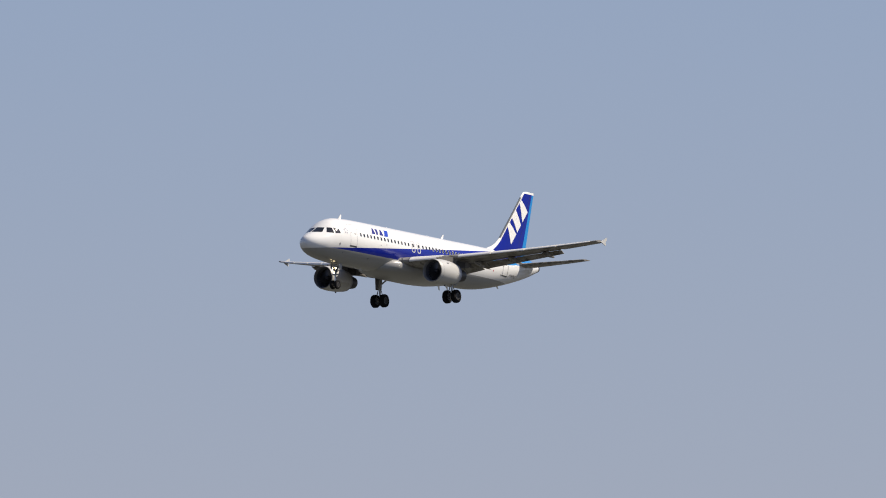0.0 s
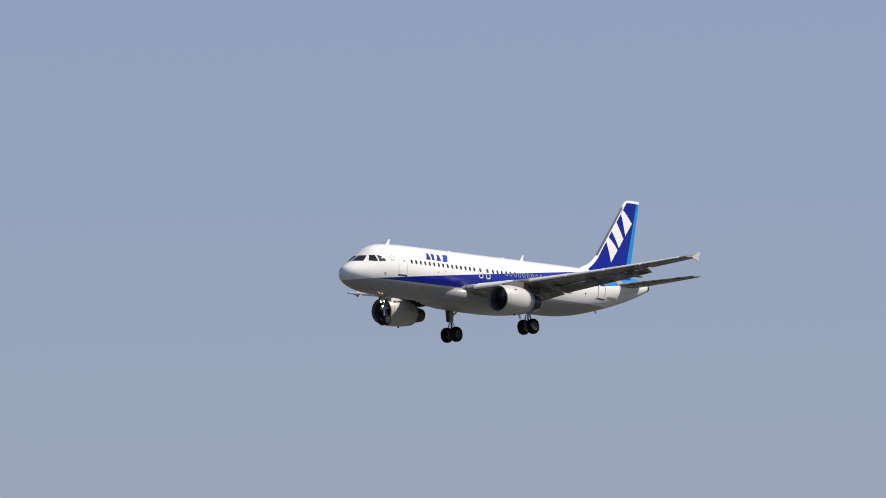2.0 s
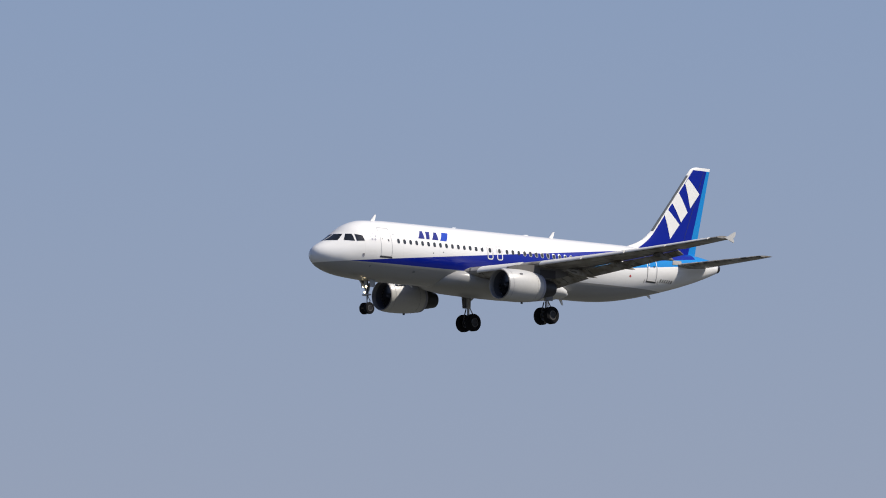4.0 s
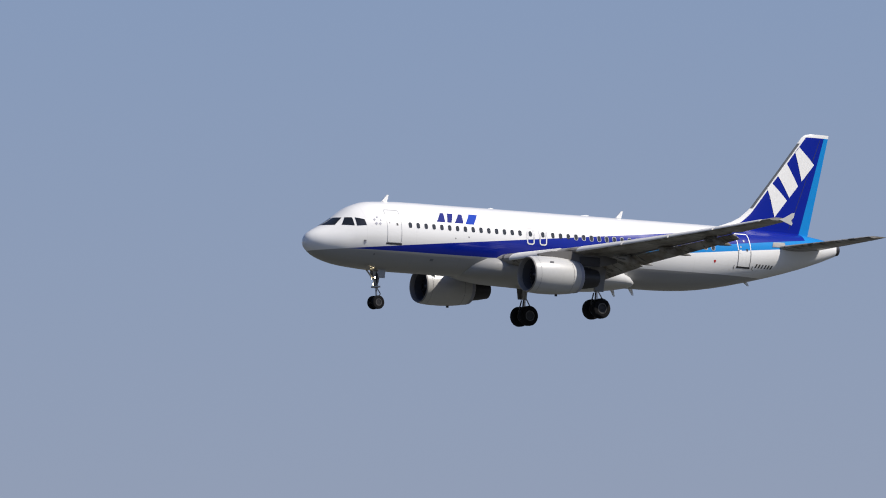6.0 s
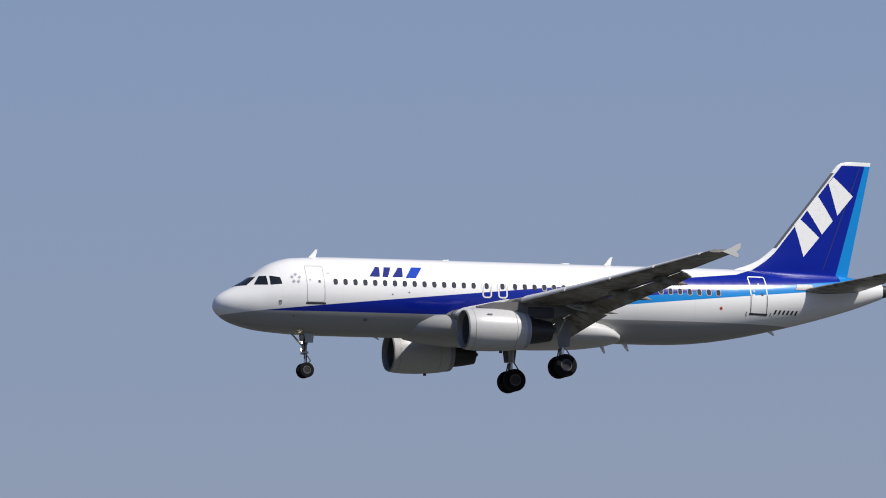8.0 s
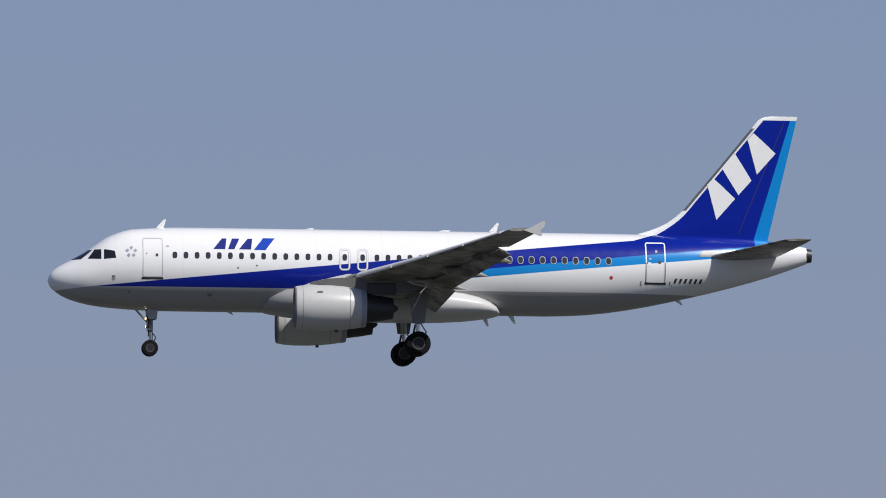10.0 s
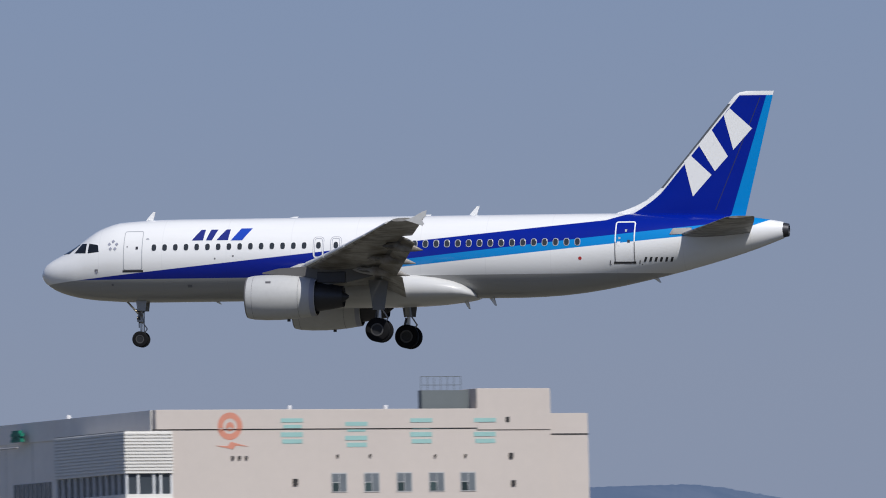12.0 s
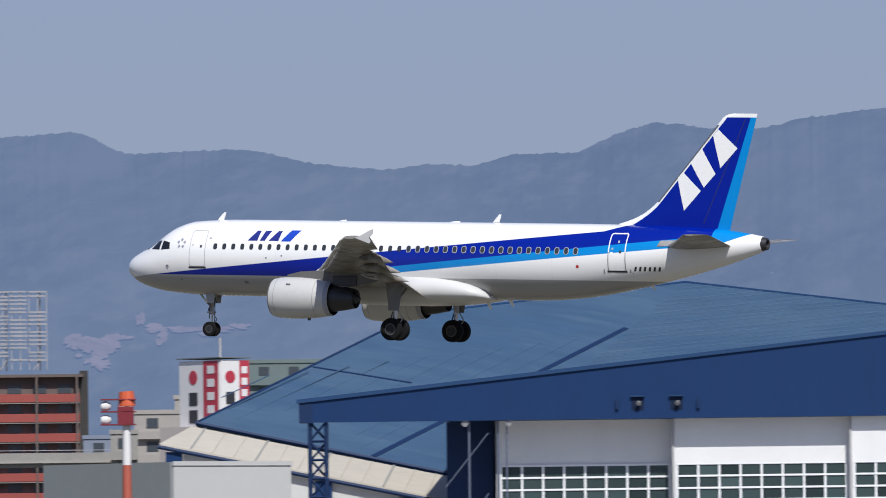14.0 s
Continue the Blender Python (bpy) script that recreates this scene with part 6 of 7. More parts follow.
def build_sign_tower_block():
    D = 1500.0
    b = thing("sign_topped_building", "dark apartment block under a green rooftop sign", "building", site(4.364, D, 40.0))
    z0, z1 = rise(2.118, D), rise(2.325, D)
    part("sign_board", boxed(0, 11.0, 0, 0.6, z0, z1, bevel=0.05), M_MINT, b, "mint green sign face")
    part("sign_board", boxed(0, 0.6, 0.6, 18.0, z0, z1, bevel=0.05), M_TEAL, b, "dark teal sign face")
    for i in range(5):
        part("sign_mark", boxed(1.5 + 1.9 * i, 2.8 + 1.9 * i, -0.06, 0.0, z1 - 2.1, z1 - 0.9), M_TEAL, b, "plain mark bar")
        part("sign_mark", boxed(-0.06, 0.0, 3.0 + 2.6 * i, 4.8 + 2.6 * i, z1 - 1.8, z1 - 0.8), M_SIGNGREY, b, "plain mark bar")
    for i in range(3):
        part("sign_mark", boxed(2.6 + 2.9 * i, 4.8 + 2.9 * i, -0.06, 0.0, z0 + 0.8, z0 + 2.5), M_WALLW, b, "plain mark bar")
        part("sign_mark", boxed(-0.06, 0.0, 4.0 + 4.0 * i, 6.8 + 4.0 * i, z0 + 0.5, z0 + 2.7), M_SIGNGREY, b, "plain mark bar")
    part("sign_frame", boxed(0.6, 10.8, 0.6, 17.5, z0 - 0.2, z0 + 0.1), M_POLE, b)
    part("tower", boxed(1.5, 8.6, 1.5, 14, 0, z0 - 0.6), M_BROWN, b, "dark brown tiled tower")
    for f in range(2):
        for i in range(4):
            part("tile_panel", boxed(2.2 + 1.5 * i, 3.4 + 1.5 * i, 1.2, 1.5, z0 - 2.4 - 1.9 * f, z0 - 0.9 - 1.9 * f, bevel=0.05), M_TILE, b, "brownish beige tile panel")
    low = thing("low_building", "low plain grey building beside the tower", "building", site(4.9, 1480))
    part("body", boxed(-3, 9, 0, 12, 0, rise(1.865, 1480)), M_SEAMDK, low)
    for az, el in ((4.772, 2.203), (4.834, 2.118), (5.043, 2.009), (3.803, 2.007), (4.809, 2.057)):
        mast = thing("aerial_mast", "slim grey lattice aerial mast", "mast", site(az, 1480), "aerial masts by the tower")
        top = rise(el, 1480)
        part("shaft", truss(bmesh.new(), (0, 0, 0), (0, 0, top - 0.8), 0.5, 40, 0.05), M_DULLPOLE, mast, "grey lattice shaft")
        part("spike", rod(bmesh.new(), (0, 0, top - 0.8), (0, 0, top + 0.6), 0.08, n=6), M_DULLPOLE, mast)
        for k in range(3):
            part("cross_arm", boxed(-0.9 + 0.2 * k, 0.9 - 0.2 * k, -0.06, 0.06, top - 2.4 + 0.7 * k, top - 2.28 + 0.7 * k), M_DULLPOLE, mast)


build_sign_tower_block()


# ---- town between the sheds and the hangar ----
def build_slab_apartment():
    D = 3100.0
    b = thing("far_apartment", "pale high apartment slab with banded floors", "building", site(18.73, D))
    x0, x1 = span(18.73, 18.866, D), span(18.73, 18.59, D)
    zt = rise(1.49, D)
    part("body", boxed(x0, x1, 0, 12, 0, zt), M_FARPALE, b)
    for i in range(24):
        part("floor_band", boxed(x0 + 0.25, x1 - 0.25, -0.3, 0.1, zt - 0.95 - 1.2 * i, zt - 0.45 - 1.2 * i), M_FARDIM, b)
    part("lift_house", boxed(0.3, 3.2, 2, 6, zt, zt + 1.6), M_FARPALE, b)


build_slab_apartment()


def build_yellow_shop():
    D = 880.0
    b = thing("yellow_shop", "shop building with a yellow fascia and rooftop units", "building", site(18.45, D))
    x0, x1 = span(18.45, 18.80, D), span(18.45, 18.165, D)
    zt = rise(1.285, D)
    part("body", boxed(x0, x1, 0.4, 12, 0, zt - 0.3), M_BEIGE, b)
    part("fascia", boxed(x0, x1, 0, 0.4, zt - 1.6, zt, bevel=0.04), M_YELLOW, b, "yellow fascia board")
    for i in range(6):
        part("fascia_mark", boxed(x0 + 3.2 + 0.75 * i, x0 + 3.7 + 0.75 * i, -0.03, 0.0, zt - 0.9, zt - 0.5), M_BROWN, b, "plain dark bar")
    x2 = span(18.45, 17.943, D)
    part("annex", boxed(x1, x1 + 1.35, 0.1, 10, 0, rise(1.283, D)), M_BEIGE, b, "beige annex")
    part("annex_block", boxed(x1 + 1.35, x2, 0, 10, 0, rise(1.285, D)), M_FLATS, b, "grey annex block")
    part("annex_coping", boxed(x1, x2, -0.1, 0.3, rise(1.285, D), rise(1.290, D)), M_DARK, b)
    part("annex_window", boxed(x1 + 0.1, x1 + 0.8, -0.06, 0.05, zt - 0.9, zt), M_DUSK, b)
    for dx in (1.2, 2.1):
        part("annex_window", boxed(x1 + dx, x1 + dx + 0.3, -0.06, 0.05, zt - 0.6, zt - 0.2), M_DUSK, b)
    part("roof_rail", boxed(x2 - 1.3, x2, 0.4, 2.0, rise(1.290, D), rise(1.322, D)), M_POLE, b)
    part("sign_post", boxed(x1 + 0.5, x1 + 0.88, 1, 1.5, zt - 0.5, rise(1.445, D)), M_MAGENTA, b, "red sign post")
    part("sign_panel", boxed(x1 + 0.25, x1 + 1.1, 1.52, 1.65, rise(1.40, D), rise(1.45, D)), M_WALLW, b)
    for dx in (-1.2, -0.4, 1.8, 2.4):
        part("dish", spin(bmesh.new(), ((-0.1, 0.22), (0.1, 0.24), (0.2, 0.1)), (x1 + dx, 1.2, zt + 0.6), "Y", 12, cap=True), M_SIGNWHITE, b, "white rooftop dish", smooth=True)
        part("dish_post", rod(bmesh.new(), (x1 + dx, 1.3, zt - 0.4), (x1 + dx, 1.3, zt + 0.6), 0.06, n=6), M_POLE, b)


build_yellow_shop()


def build_grey_offices():
    D = 900.0
    b = thing("grey_offices", "grey office block with rooftop plant and a white tower", "building", site(17.25, D))
    x = lambda az: span(17.25, az, D)
    part("body", boxed(x(17.455), x(17.16), 0, 10, 0, rise(1.238, D)), M_FLATS, b)
    part("window_band", boxed(x(17.41), x(17.17), -0.06, 0.05, rise(1.18, D), rise(1.225, D)), M_DUSK, b)
    part("balcony_band", boxed(x(17.46), x(17.17), -0.4, 0.1, rise(1.10, D), rise(1.145, D)), M_WALLW, b)
    part("brown_block", boxed(x(17.20), x(17.07), -0.5, 9, 0, rise(1.30, D)), M_BROWN, b)
    part("white_tower", boxed(x(17.098), x(16.97), -1.0, 6, 0, rise(1.41, D), bevel=0.05), M_WALLW, b, "white tower")
    part("beige_block", boxed(x(17.17), x(17.06), 1, 6, 0, rise(1.375, D)), M_BEIGE, b)
    bm = bmesh.new()
    truss(bm, (x(17.38), 3, rise(1.225, D)), (x(17.18), 3, rise(1.225, D)), 2.2, 6, 0.12)
    for az in (17.38, 17.32, 17.26, 17.20):
        rod(bm, (x(az), 3, rise(1.22, D)), (x(az), 3, rise(1.33, D)), 0.12, n=6)
    rod(bm, (x(17.39), 3, rise(1.33, D)), (x(17.19), 3, rise(1.33, D)), 0.15, n=6)
    part("roof_plant", bm, M_PLANT, b, "dull green rooftop frames")
    part("flag_pole", boxed(x(17.475), x(17.445), -2.5, -2.0, 0, rise(1.34, D)), M_WALLW, b)


build_grey_offices()


# ---- trees behind the sheds ----
def crown_mesh(seed, h):
    r = random.Random(seed)
    bm = bmesh.new()
    lobes = [(r.gauss(0, 2.6), r.gauss(0, 2.2), h * r.uniform(0.62, 0.93), r.uniform(1.5, 2.9)) for _ in range(16)]
    for x, y, z, rad in lobes:
        core = bmesh.ops.create_icosphere(bm, subdivisions=2, radius=rad * 0.95)["verts"]
        for v in core:
            v.co = Vector((x, y, z)) + v.co * (1 + 0.35 * noise.noise(v.co * 1.3 + Vector((seed, x, y))))
        for _ in range(520):
            v = Vector((r.gauss(0, 1), r.gauss(0, 1), r.gauss(0, 1))).normalized() * rad * r.uniform(0.80, 1.06)
            c = Vector((x, y, z)) + v
            a = Vector((r.gauss(0, 1), r.gauss(0, 1), r.gauss(0, 1))).normalized()
            b = a.orthogonal().normalized()
            s = r.uniform(0.08, 0.17)
            q = [c + a * s, c + b * s * 0.7, c - a * s, c - b * s * 0.7]
            bm.faces.new([bm.verts.new(p) for p in q])
    return bm


def build_tree(seed, h, leaf=M_LEAF, label="broad spring-green tree with patchy crown"):
    t = thing("tree", label, "tree", None, "trees behind the sheds")
    r = random.Random(seed)
    bm = bmesh.new()
    rod(bm, (0, 0, 0), (0.2, 0, h * 0.5), 0.5, 0.32, 8)
    rod(bm, (0.2, 0, h * 0.5), (0, 0.1, h * 0.85), 0.32, 0.08, 8)
    for i in range(7):
        a = 6.283 * i / 7
        rod(bm, (0.1, 0, h * (0.4 + 0.05 * i)), (3.0 * math.cos(a), 2.6 * math.sin(a), h * (0.62 + 0.04 * i)), 0.16, 0.04, 6)
    part("trunk", bm, M_BARK, t, "grey-brown trunk and limbs")
    part("crown", crown_mesh(seed, h), leaf, t, "crown of small leaves")
    return t


trees = [build_tree(s, h) for s, h in ((1, 28.6), (2, 27.4), (3, 29.6))]
rnd = random.Random(11)
count = 0
for row_d, lo, hi, n in ((945, 17.3, 18.95, 14), (985, 17.35, 18.8, 11)):
    for i in range(n):
        az = lo + (hi - lo) * (i + rnd.uniform(0.2, 0.8)) / n
        m = site(az, row_d + rnd.uniform(-8, 8)) @ pose(0, 0, rnd.uniform(-2.2, -0.8) - (1.4 if az > 18.45 else 0.0), 0, 0, rnd.uniform(0, 360))
        if count < 3:
            trees[count].matrix_world = m
        else:
            copy_thing(trees[count % 3], m)
        count += 1

build_tree(8, 28.6, M_PINE, "dark pine rising beside the far apartment").matrix_world = site(18.69, 925) @ pose(0, 0, -0.8)


# ---- beyond the hangar's other side ----
def build_red_apartments():
    D = 1350.0
    b = thing("red_apartments", "apartment block with terracotta balcony bands", "building", site(26.68, D))
    zt, x1, x0 = rise(1.262, D), 0.0, -34.0
    part("body", boxed(x0, x1, 1.4, 14, 0, zt), M_BROWN, b, "dark recessed wall")
    part("roof_slab", boxed(x0, x1 + 0.5, 0, 14, zt - 0.3, zt + 0.1), M_BROWN, b)
    for i in range(11):
        z = rise(1.150, D) - 2.75 * i
        part("balcony", boxed(x0, x1, 0, 1.4, z - 1.15, z, bevel=0.04), M_REDBAND, b, "terracotta balcony front")
        part("floor_slab", boxed(x0, x1, 0.1, 1.5, z - 1.32, z - 1.15), M_PARAPET, b)
        for x in (-29, -25, -19, -16, -10, -6.5, -3):
            part("balcony_window", boxed(x, x + 1.9, 1.3, 1.42, z + 0.1, z + 1.3), M_DUSK, b)
    for x in (-24.4, -18.3, -12.2, -6.1, -0.5):
        part("party_wall", boxed(x, x + 0.28, -0.1, 1.5, 0, zt), M_BROWN, b)
    part("stair", boxed(x1, x1 + 1.2, 2, 8, 0, zt + 0.6), M_DARK, b)


build_red_apartments()


def build_scaffold_tower():
    D = 1450.0
    b = thing("sign_scaffold", "large rooftop scaffold of white horizontal slats", "scaffold", site(26.87, D))
    z0, z1 = rise(1.352, D), rise(1.752, D)
    for i in range(18):
        z = z0 + (z1 - z0) * i / 17
        z += rnd.uniform(-0.06, 0.06)
        for k in range(6):
            if rnd.random() < 0.88:
                a = -17 + 17 * k / 6
                part("slat", boxed(a + rnd.uniform(0, 0.25), a + 17 / 6 - rnd.uniform(0, 0.2), -0.1, 0.1, z - rnd.uniform(0.08, 0.17), z + rnd.uniform(0.08, 0.17)), M_SLAT, b)
    for i in range(14):
        x = -17 + 17 * i / 13
        part("upright", boxed(x - 0.07, x + 0.07, 0.1, 0.3, z0 - 1.5, z1 + 0.1), M_SLAT, b)
    bm = bmesh.new()
    for x in (-16, -11, -6, -1):
        rod(bm, (x, 0.3, z1), (x, 5, z0 - 1.5), 0.14, n=5)
        rod(bm, (x - 1, 0.3, z0 - 1.5), (x, 0.3, z0), 0.14, n=5)
    part("raker", bm, M_SLAT, b, "grey rakers")
    part("host_building", boxed(-30, 3, 0, 14, 0, z0 - 3.2), M_GREYCLAD, b, "grey host building")


build_scaffold_tower()


def build_sign_tower():
    D = 1100.0
    b = thing("billboard_tower", "white and red billboard tower on a beige base", "billboard", site(25.85, D, 25.85 + 36))
    z0, z1 = rise(0.95, D), rise(1.340, D)
    W, V = 4.05, 7.9
    part("core", boxed(0.2, W, 0.2, V, z0, z1), M_SIGNWHITE, b, "white billboard box")
    part("rim", boxed(-0.25, W + 0.25, -0.25, V + 0.25, z1 + 0.22, z1 + 0.34), M_SEAMDK, b, "thin dark roof rim")
    part("face", boxed(0.15, W, 0.0, 0.2, z0, z1), M_SIGNWHITE, b)
    part("face", boxed(0.0, 0.2, 0.15, V, z0, z1), M_SIGNWHITE, b)
    part("red_panel", boxed(-0.05, 0.0, 0.4, 3.2, z0 + 0.6, z1 - 0.05), M_SIGNRED, b, "red panel")
    part("red_panel", boxed(2.7, W, -0.05, 0.0, z0 + 1.2, z1 - 0.05), M_SIGNRED, b, "red panel")
    for i in range(4):
        part("panel_mark", boxed(-0.09, -0.05, 1.1, 2.4, z1 - 1.5 - 1.5 * i, z1 - 0.6 - 1.5 * i), M_SIGNWHITE, b, "plain white bar")
        part("panel_mark", boxed(2.95, W - 0.3, -0.09, -0.05, z1 - 1.5 - 1.3 * i, z1 - 0.7 - 1.3 * i), M_SIGNWHITE, b, "plain white bar")
    part("round_mark", spin(bmesh.new(), ((-0.05, 0.8), (0.0, 0.8)), (0.0, 5.2, z1 - 1.9), "X", 20, cap=True), M_SIGNRED, b, "red disc")
    part("round_mark", spin(bmesh.new(), ((-0.05, 0.7), (0.0, 0.7)), (1.4, 0.0, z1 - 1.9), "Y", 20, cap=True), M_SIGNRED, b, "red disc")
    for i in range(2):
        part("face_mark", boxed(-0.05, 0.0, 4.4, 6.0, z1 - 5.1 - 2.0 * i, z1 - 3.6 - 2.0 * i), M_BLACK, b, "plain black bar")
        part("face_mark", boxed(0.8, 2.0, -0.05, 0.0, z1 - 5.0 - 1.9 * i, z1 - 3.6 - 1.9 * i), M_BLACK, b, "plain black bar")
    part("mast", rod(bmesh.new(), (1.5, 2, z1), (1.5, 2, z1 + 2.6), 0.12, n=8), M_POLE, b)
    part("base", boxed(-2, 6.5, 1.0, 9, 0, z0), M_BEIGE, b, "beige base")


build_sign_tower()


def build_small_blocks():
    """Low town blocks seen between the mast and the hangar."""
    for az0, az1, el, d, mat, wm, lab in ((26.50, 26.34, 0.93, 1120, M_PARAPET, M_DUSK, "small beige block"), (26.36, 25.93, 1.045, 1160, M_FLATS, M_DUSK, "beige flats with balconies"), (26.12, 25.97, 1.13, 1180, M_FLATS, M_DUSK, "pale stepped block"),
                                         (25.68, 25.15, 1.335, 1320, M_PLANT, M_DUSK, "long grey office roof"), (26.66, 26.48, 0.90, 1250, M_FARDIM, M_DUSK, "small blue-grey block")):
        b = thing("town_block", lab + " beyond the airfield", "building", site((az0 + az1) / 2, d))
        w, zt = span(az0, az1, d) / 2, rise(el, d)
        part("body", boxed(-w, w, 0, 10, 0, zt), mat, b)
        part("parapet", boxed(-w - 0.15, w + 0.15, -0.15, 0.3, zt - 0.4, zt + 0.1), mat, b)
        n = max(1, int(w / 1.6))
        for i in range(n):
            x = -w + 2 * w * (i + 0.5) / n
            for f in range(4):
                part("window", boxed(x - 0.7, x + 0.7, -0.05, 0.05, zt - 2.1 - 2.8 * f, zt - 0.9 - 2.8 * f), wm, b)
        for f in range(4):
            part("balcony_band", boxed(-w, w, -0.7, 0.0, zt - 3.4 - 2.8 * f, zt - 2.5 - 2.8 * f), mat, b)


build_small_blocks()

D = 1200.0
v = thing("viaduct", "long grimy concrete rail viaduct with parapet", "viaduct", site(26.6, D))
part("deck", boxed(-60, 12, 0, 8, rise(0.72, D), rise(0.775, D)), M_CONC, v, "concrete deck")
part("parapet", boxed(-60, 12, -0.4, 0.0, rise(0.745, D), rise(0.802, D)), M_PARAPET, v, "grimy pale parapet")
part("hand_rail", boxed(-60, 12, -0.2, -0.1, rise(0.815, D), rise(0.819, D)), M_SLAT, v)
part("cornice", boxed(-60, 12, -0.7, -0.4, rise(0.742, D), rise(0.752, D)), M_FLATS, v, "pale cornice")
for i in range(7):
    part("pier", boxed(-58 + 11 * i, -56 + 11 * i, 2, 6, 0, rise(0.735, D)), M_CONC, v)


def build_corner_store():
    b = thing("grey_store", "plain grey store with one sunlit wall", "building", site(26.13, 650, 26.13 + 36))
    zt = rise(0.742, 650)
    # Lit wall takes a paler sheet, shaded wall a darker one: light in the colours.
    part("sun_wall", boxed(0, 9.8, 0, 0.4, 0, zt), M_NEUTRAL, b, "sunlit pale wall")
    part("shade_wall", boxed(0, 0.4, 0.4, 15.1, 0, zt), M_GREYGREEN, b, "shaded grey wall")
    part("roof", boxed(0.4, 9.6, 0.4, 14.9, zt - 0.5, zt - 0.1), M_CONC, b)
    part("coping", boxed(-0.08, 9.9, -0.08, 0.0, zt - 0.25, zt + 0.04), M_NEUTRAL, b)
    part("base_band", boxed(0.0, 9.8, -0.06, 0.0, zt - 2.7, zt - 2.55), M_DARK, b)
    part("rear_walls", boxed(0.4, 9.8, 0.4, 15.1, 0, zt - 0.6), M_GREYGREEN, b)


build_corner_store()


def build_mast():
    D = 600.0
    m = thing("approach_light_mast", "red and white airfield mast with two white lamps", "mast", site(26.405, D))
    zt = rise(1.16, D)
    zs = (0, 1.5, 4.0, 7.2, 9.6, 12.6, zt - 2.1)
    for i, (a, b) in enumerate(zip(zs, zs[1:])):
        part("mast_section", rod(bmesh.new(), (0, 0, a), (0, 0, b), 0.42 - 0.012 * a, 0.42 - 0.012 * b, 14), M_MASTDULL if i in (0, 2, 4) else M_SIGNWHITE, m, "orange-red mast section" if i in (0, 2, 4) else "white mast section", smooth=True)
    part("head_box", boxed(-0.55, 0.45, -0.5, 0.5, zt - 2.1, zt - 0.9, bevel=0.06), M_DARKRED, m, "dark red head box")
    part("head_drum", rod(bmesh.new(), (0.05, 0, zt - 0.9), (0.0, 0, zt), 0.55, 0.45, 12), M_MASTRED, m, "orange head drum")
    for z in (zt - 2.05, zt - 1.25, zt - 0.5):
        part("platform_bar", boxed(-1.6, 0.6, -0.5, 0.5, z - 0.04, z + 0.04), M_DARKRED, m)
    for z in (zt - 1.0, zt - 1.85):
        part("lamp", spin(bmesh.new(), ((-0.35, 0.05), (-0.3, 0.25), (0.0, 0.33), (0.25, 0.2), (0.32, 0.05)), (-1.25, -0.1, z + 0.1), "X", 14, cap=True), M_SIGNWHITE, m, "white lamp head", smooth=True)
    part("footing", boxed(-0.9, 0.9, -0.9, 0.9, 0, 0.5), M_CONC, m)


build_mast()


# ---- small dark bird passing low in the sky ----
M_BIRD = plain("dark_plumage", (0.014, 0.014, 0.017), 0.8, wear=0.2)


def build_bird():
    b = thing("bird", "small dark bird in flapping flight", "bird")
    rings = []
    for x, r in ((-0.12, 0.005), (-0.06, 0.03), (0.0, 0.042), (0.06, 0.035), (0.09, 0.026), (0.115, 0.018), (0.14, 0.003)):
        rings.append([(1.0 * x, r * math.cos(6.283 * i / 12), 0.9 * r * math.sin(6.283 * i / 12)) for i in range(12)])
    part("body", loft(bmesh.new(), rings), M_BIRD, b, smooth=True)
    part("tail", prism(bmesh.new(), [(-0.10, 0.004), (-0.2, 0.006), (-0.2, -0.002), (-0.10, -0.004)], -0.03, 0.03), M_BIRD, b)
    wings = []
    for side in (1, -1):
        bm = bmesh.new()
        loft(bm, [[(0.95 * x, side * 1.0 * y, z) for x, z in ((x0, 0.0), ((x0 + x1) / 2, 0.006), (x1, 0.0), ((x0 + x1) / 2, -0.004))] for y, x0, x1 in ((0.0, 0.06, -0.05), (0.08, 0.075, -0.045), (0.15, 0.05, -0.05), (0.21, -0.01, -0.06))])
        w = part("wing", bm, M_BIRD, b, "pointed dark wing")
        w.location = (0.01, side * 0.03, 0.02)
        wings.append((w, side))
    return b, wings


bird, bird_wings = build_bird()


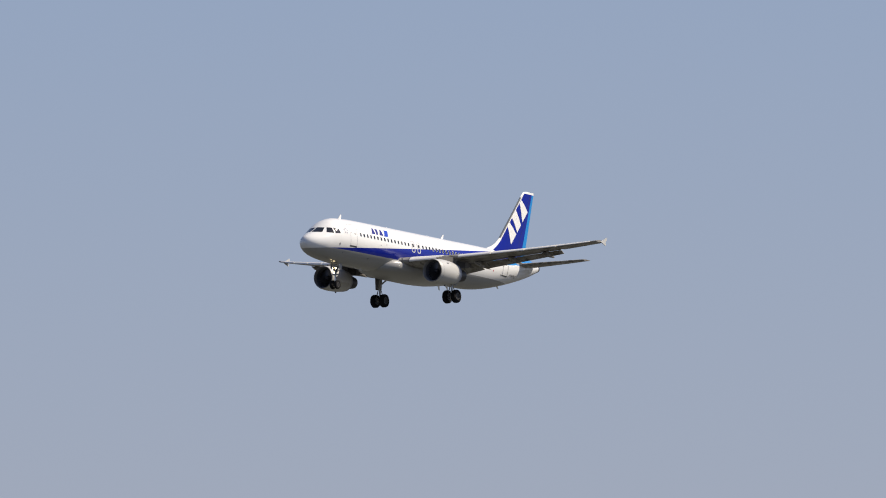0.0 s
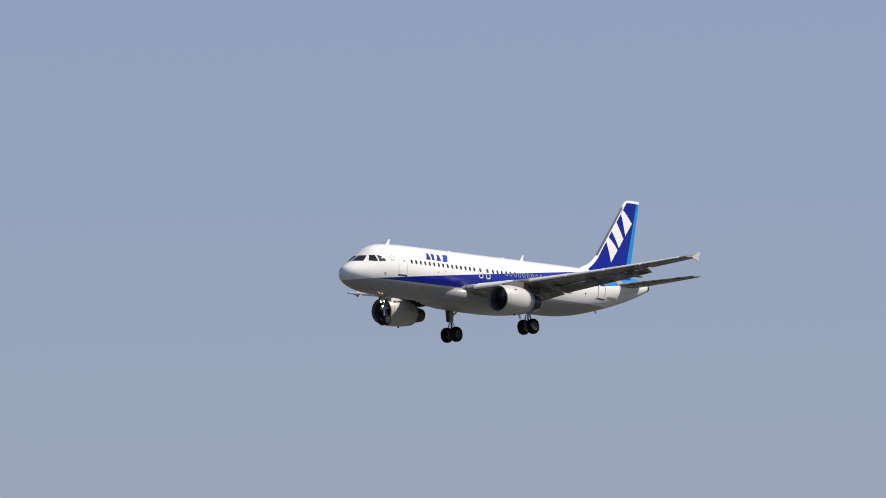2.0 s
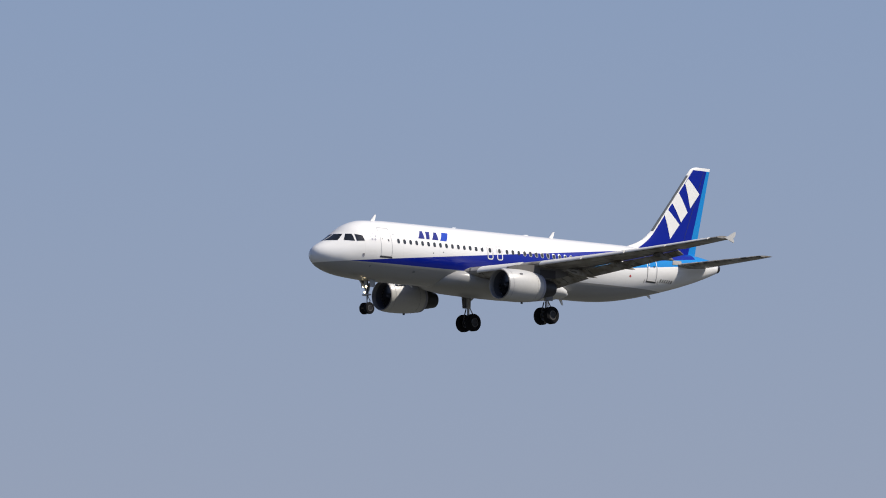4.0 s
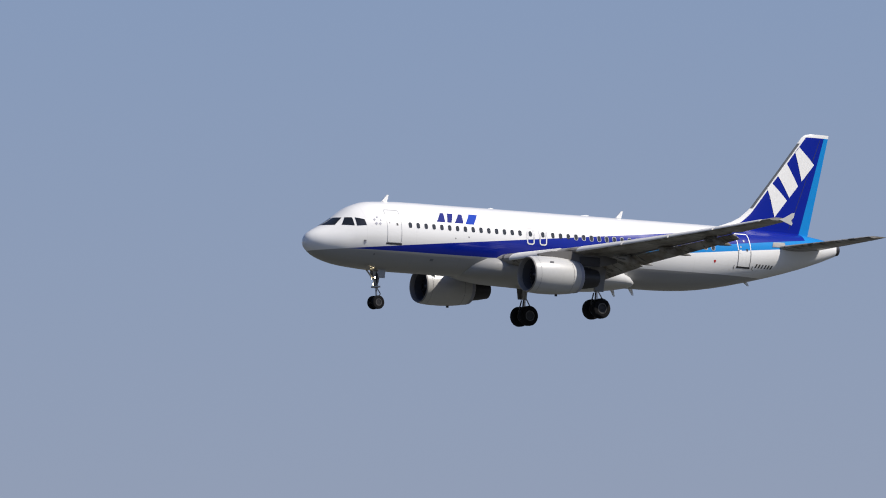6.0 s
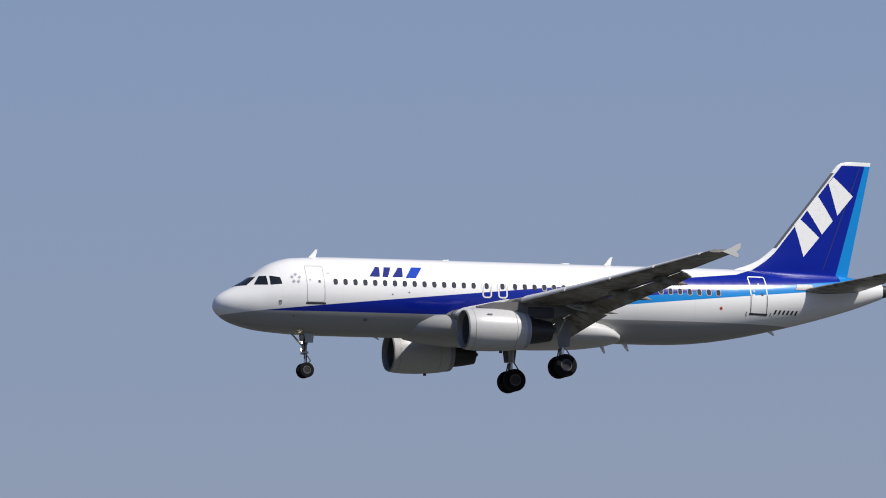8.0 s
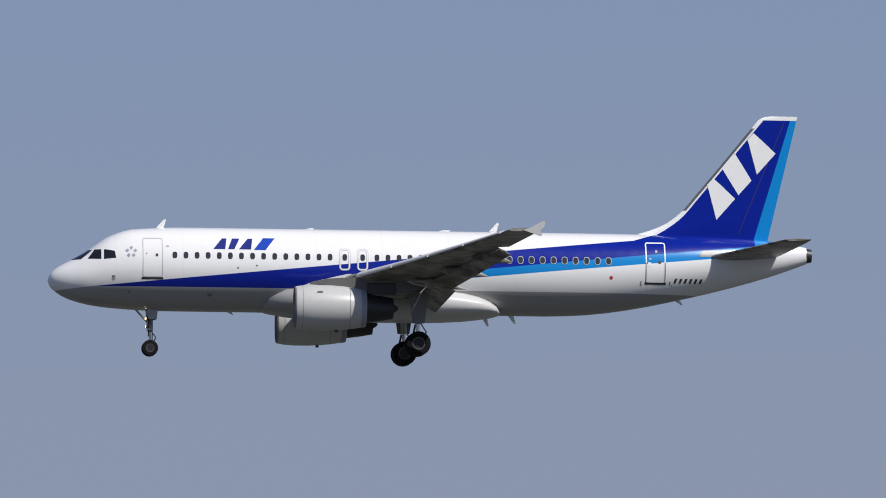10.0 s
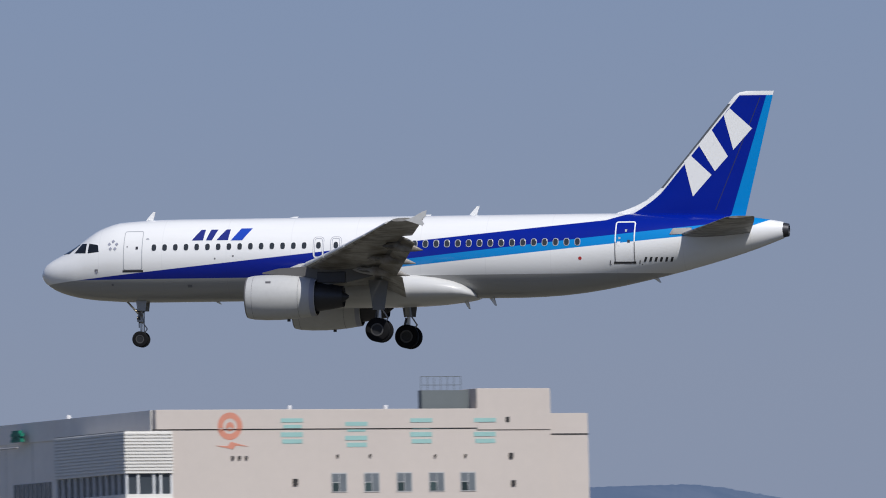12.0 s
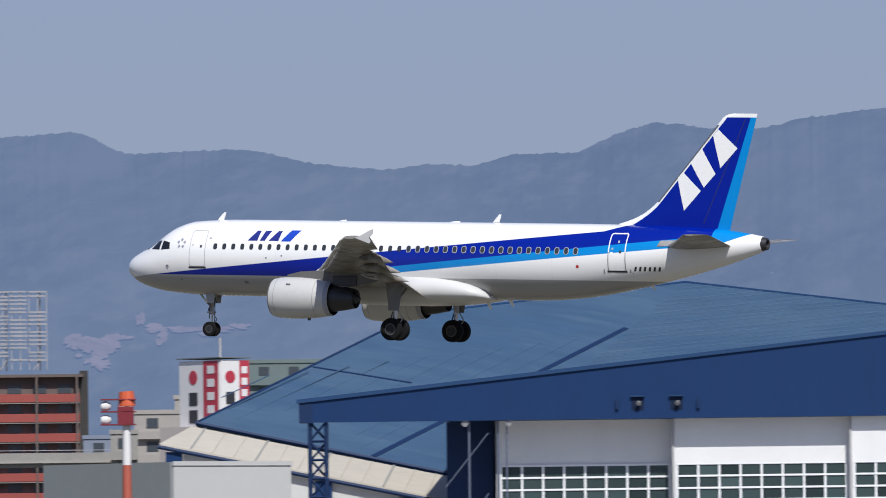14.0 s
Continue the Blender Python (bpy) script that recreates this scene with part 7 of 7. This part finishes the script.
# ---- what moves ----
# seconds, x, y, z, bank, pitch, yaw
PLANE_ROWS = [
    (0, 711.34, 464.49, 81.7, -0.08, 2.33, -0.53), (0.5, 677.58, 464.49, 79.42, -0.48, 2.24, -0.54), (1, 644.25, 464.49, 77.16, -0.44, 1.97, -0.47),
    (1.5, 610.87, 464.49, 74.9, 0.03, 1.57, -0.4), (2, 577.67, 464.49, 72.66, 0.5, 1.31, -0.37), (2.5, 543.98, 464.49, 70.43, 0.33, 1.24, -0.47),
    (2.7, 530.48, 464.49, 69.54, 0.15, 1.25, -0.51), (3.2, 497.28, 464.49, 67.32, -0.16, 1.3, -0.55), (3.7, 463.99, 464.49, 65.12, -0.47, 1.34, -0.58),
    (4.2, 430.73, 464.49, 62.92, -0.78, 1.39, -0.62), (4.8, 390.76, 464.49, 60.3, -1.15, 1.45, -0.66), (5, 377.37, 464.49, 59.43, -1.36, 1.44, -0.66),
    (5.5, 344.54, 464.49, 57.27, -1.62, 1.49, -0.55), (6, 311.57, 464.49, 55.11, -1.26, 1.43, -0.48), (6.5, 278.79, 464.49, 52.97, -0.6, 1.14, -0.45),
    (7, 245.58, 464.49, 50.84, 0.36, 0.98, -0.53), (7.5, 212.19, 464.49, 48.72, 1, 0.92, -0.69), (8, 179.13, 464.49, 46.61, 1.15, 1.28, -0.8),
    (8.5, 146.3, 464.49, 44.51, 0.76, 1.65, -0.86), (9, 113.18, 464.49, 42.42, 0.46, 1.72, -0.9), (9.2, 100.46, 464.49, 41.58, 0.38, 1.61, -0.87),
    (9.7, 67.66, 464.49, 39.51, 0.06, 1.51, -0.82), (10.2, 34.91, 464.49, 37.45, -0.26, 1.41, -0.76), (10.7, 2.19, 464.49, 35.4, -0.58, 1.31, -0.71),
    (11.3, -37.13, 464.49, 32.95, -0.96, 1.19, -0.64), (11.5, -50.69, 464.49, 32.14, -0.75, 1.1, -0.63), (11.6, -57.23, 464.49, 31.667, -0.638, 1.079, -0.619),
    (11.9, -76.85, 464.49, 30.443, -0.018, 1.072, -0.61), (12, -83.39, 464.49, 30.12, 0.16, 1.08, -0.61), (12.2, -96.442, 464.49, 29.193, 0.639, 1.094, -0.587),
    (12.5, -116.02, 464.49, 28.11, 0.91, 1.22, -0.56), (12.8, -135.592, 464.49, 26.875, 0.814, 1.435, -0.539), (13, -148.64, 464.49, 26.11, 0.62, 1.58, -0.51),
    (13.1, -155.124, 464.49, 25.647, 0.526, 1.676, -0.488), (13.4, -174.576, 464.49, 24.428, 0.243, 1.975, -0.45), (13.5, -181.06, 464.49, 24.12, 0.14, 2.03, -0.45),
    (13.7, -193.988, 464.49, 23.199, -0.082, 2.112, -0.398), (14, -213.38, 464.49, 22.14, -0.36, 2.13, -0.38),
]


def motions():
    walk(airliner, [(t, pose(x, y, z, bank, -pitch, 180 + yaw)) for t, x, y, z, bank, pitch, yaw in PLANE_ROWS])
    # the bird flies a straight line; its wings beat
    start, speed = Vector((232.05, 213.02, 28.30)), Vector((15.2, 4.1, 0.41))
    heading = math.degrees(math.atan2(speed.y, speed.x))
    at = lambda t: start + speed * (t - 2.5)
    walk(bird, [(t, pose(*at(t), 12, 0, heading)) for t in (0.0, 7.0, 14.0)])
    for wing, side in bird_wings:
        rows = [(0.05 * i, pose(0.01, side * 0.03, 0.02, side * 40 * math.cos(2 * math.pi * (0.05 * i - 2.52) / 0.3))) for i in range(281)]
        walk(wing, rows)


motions()
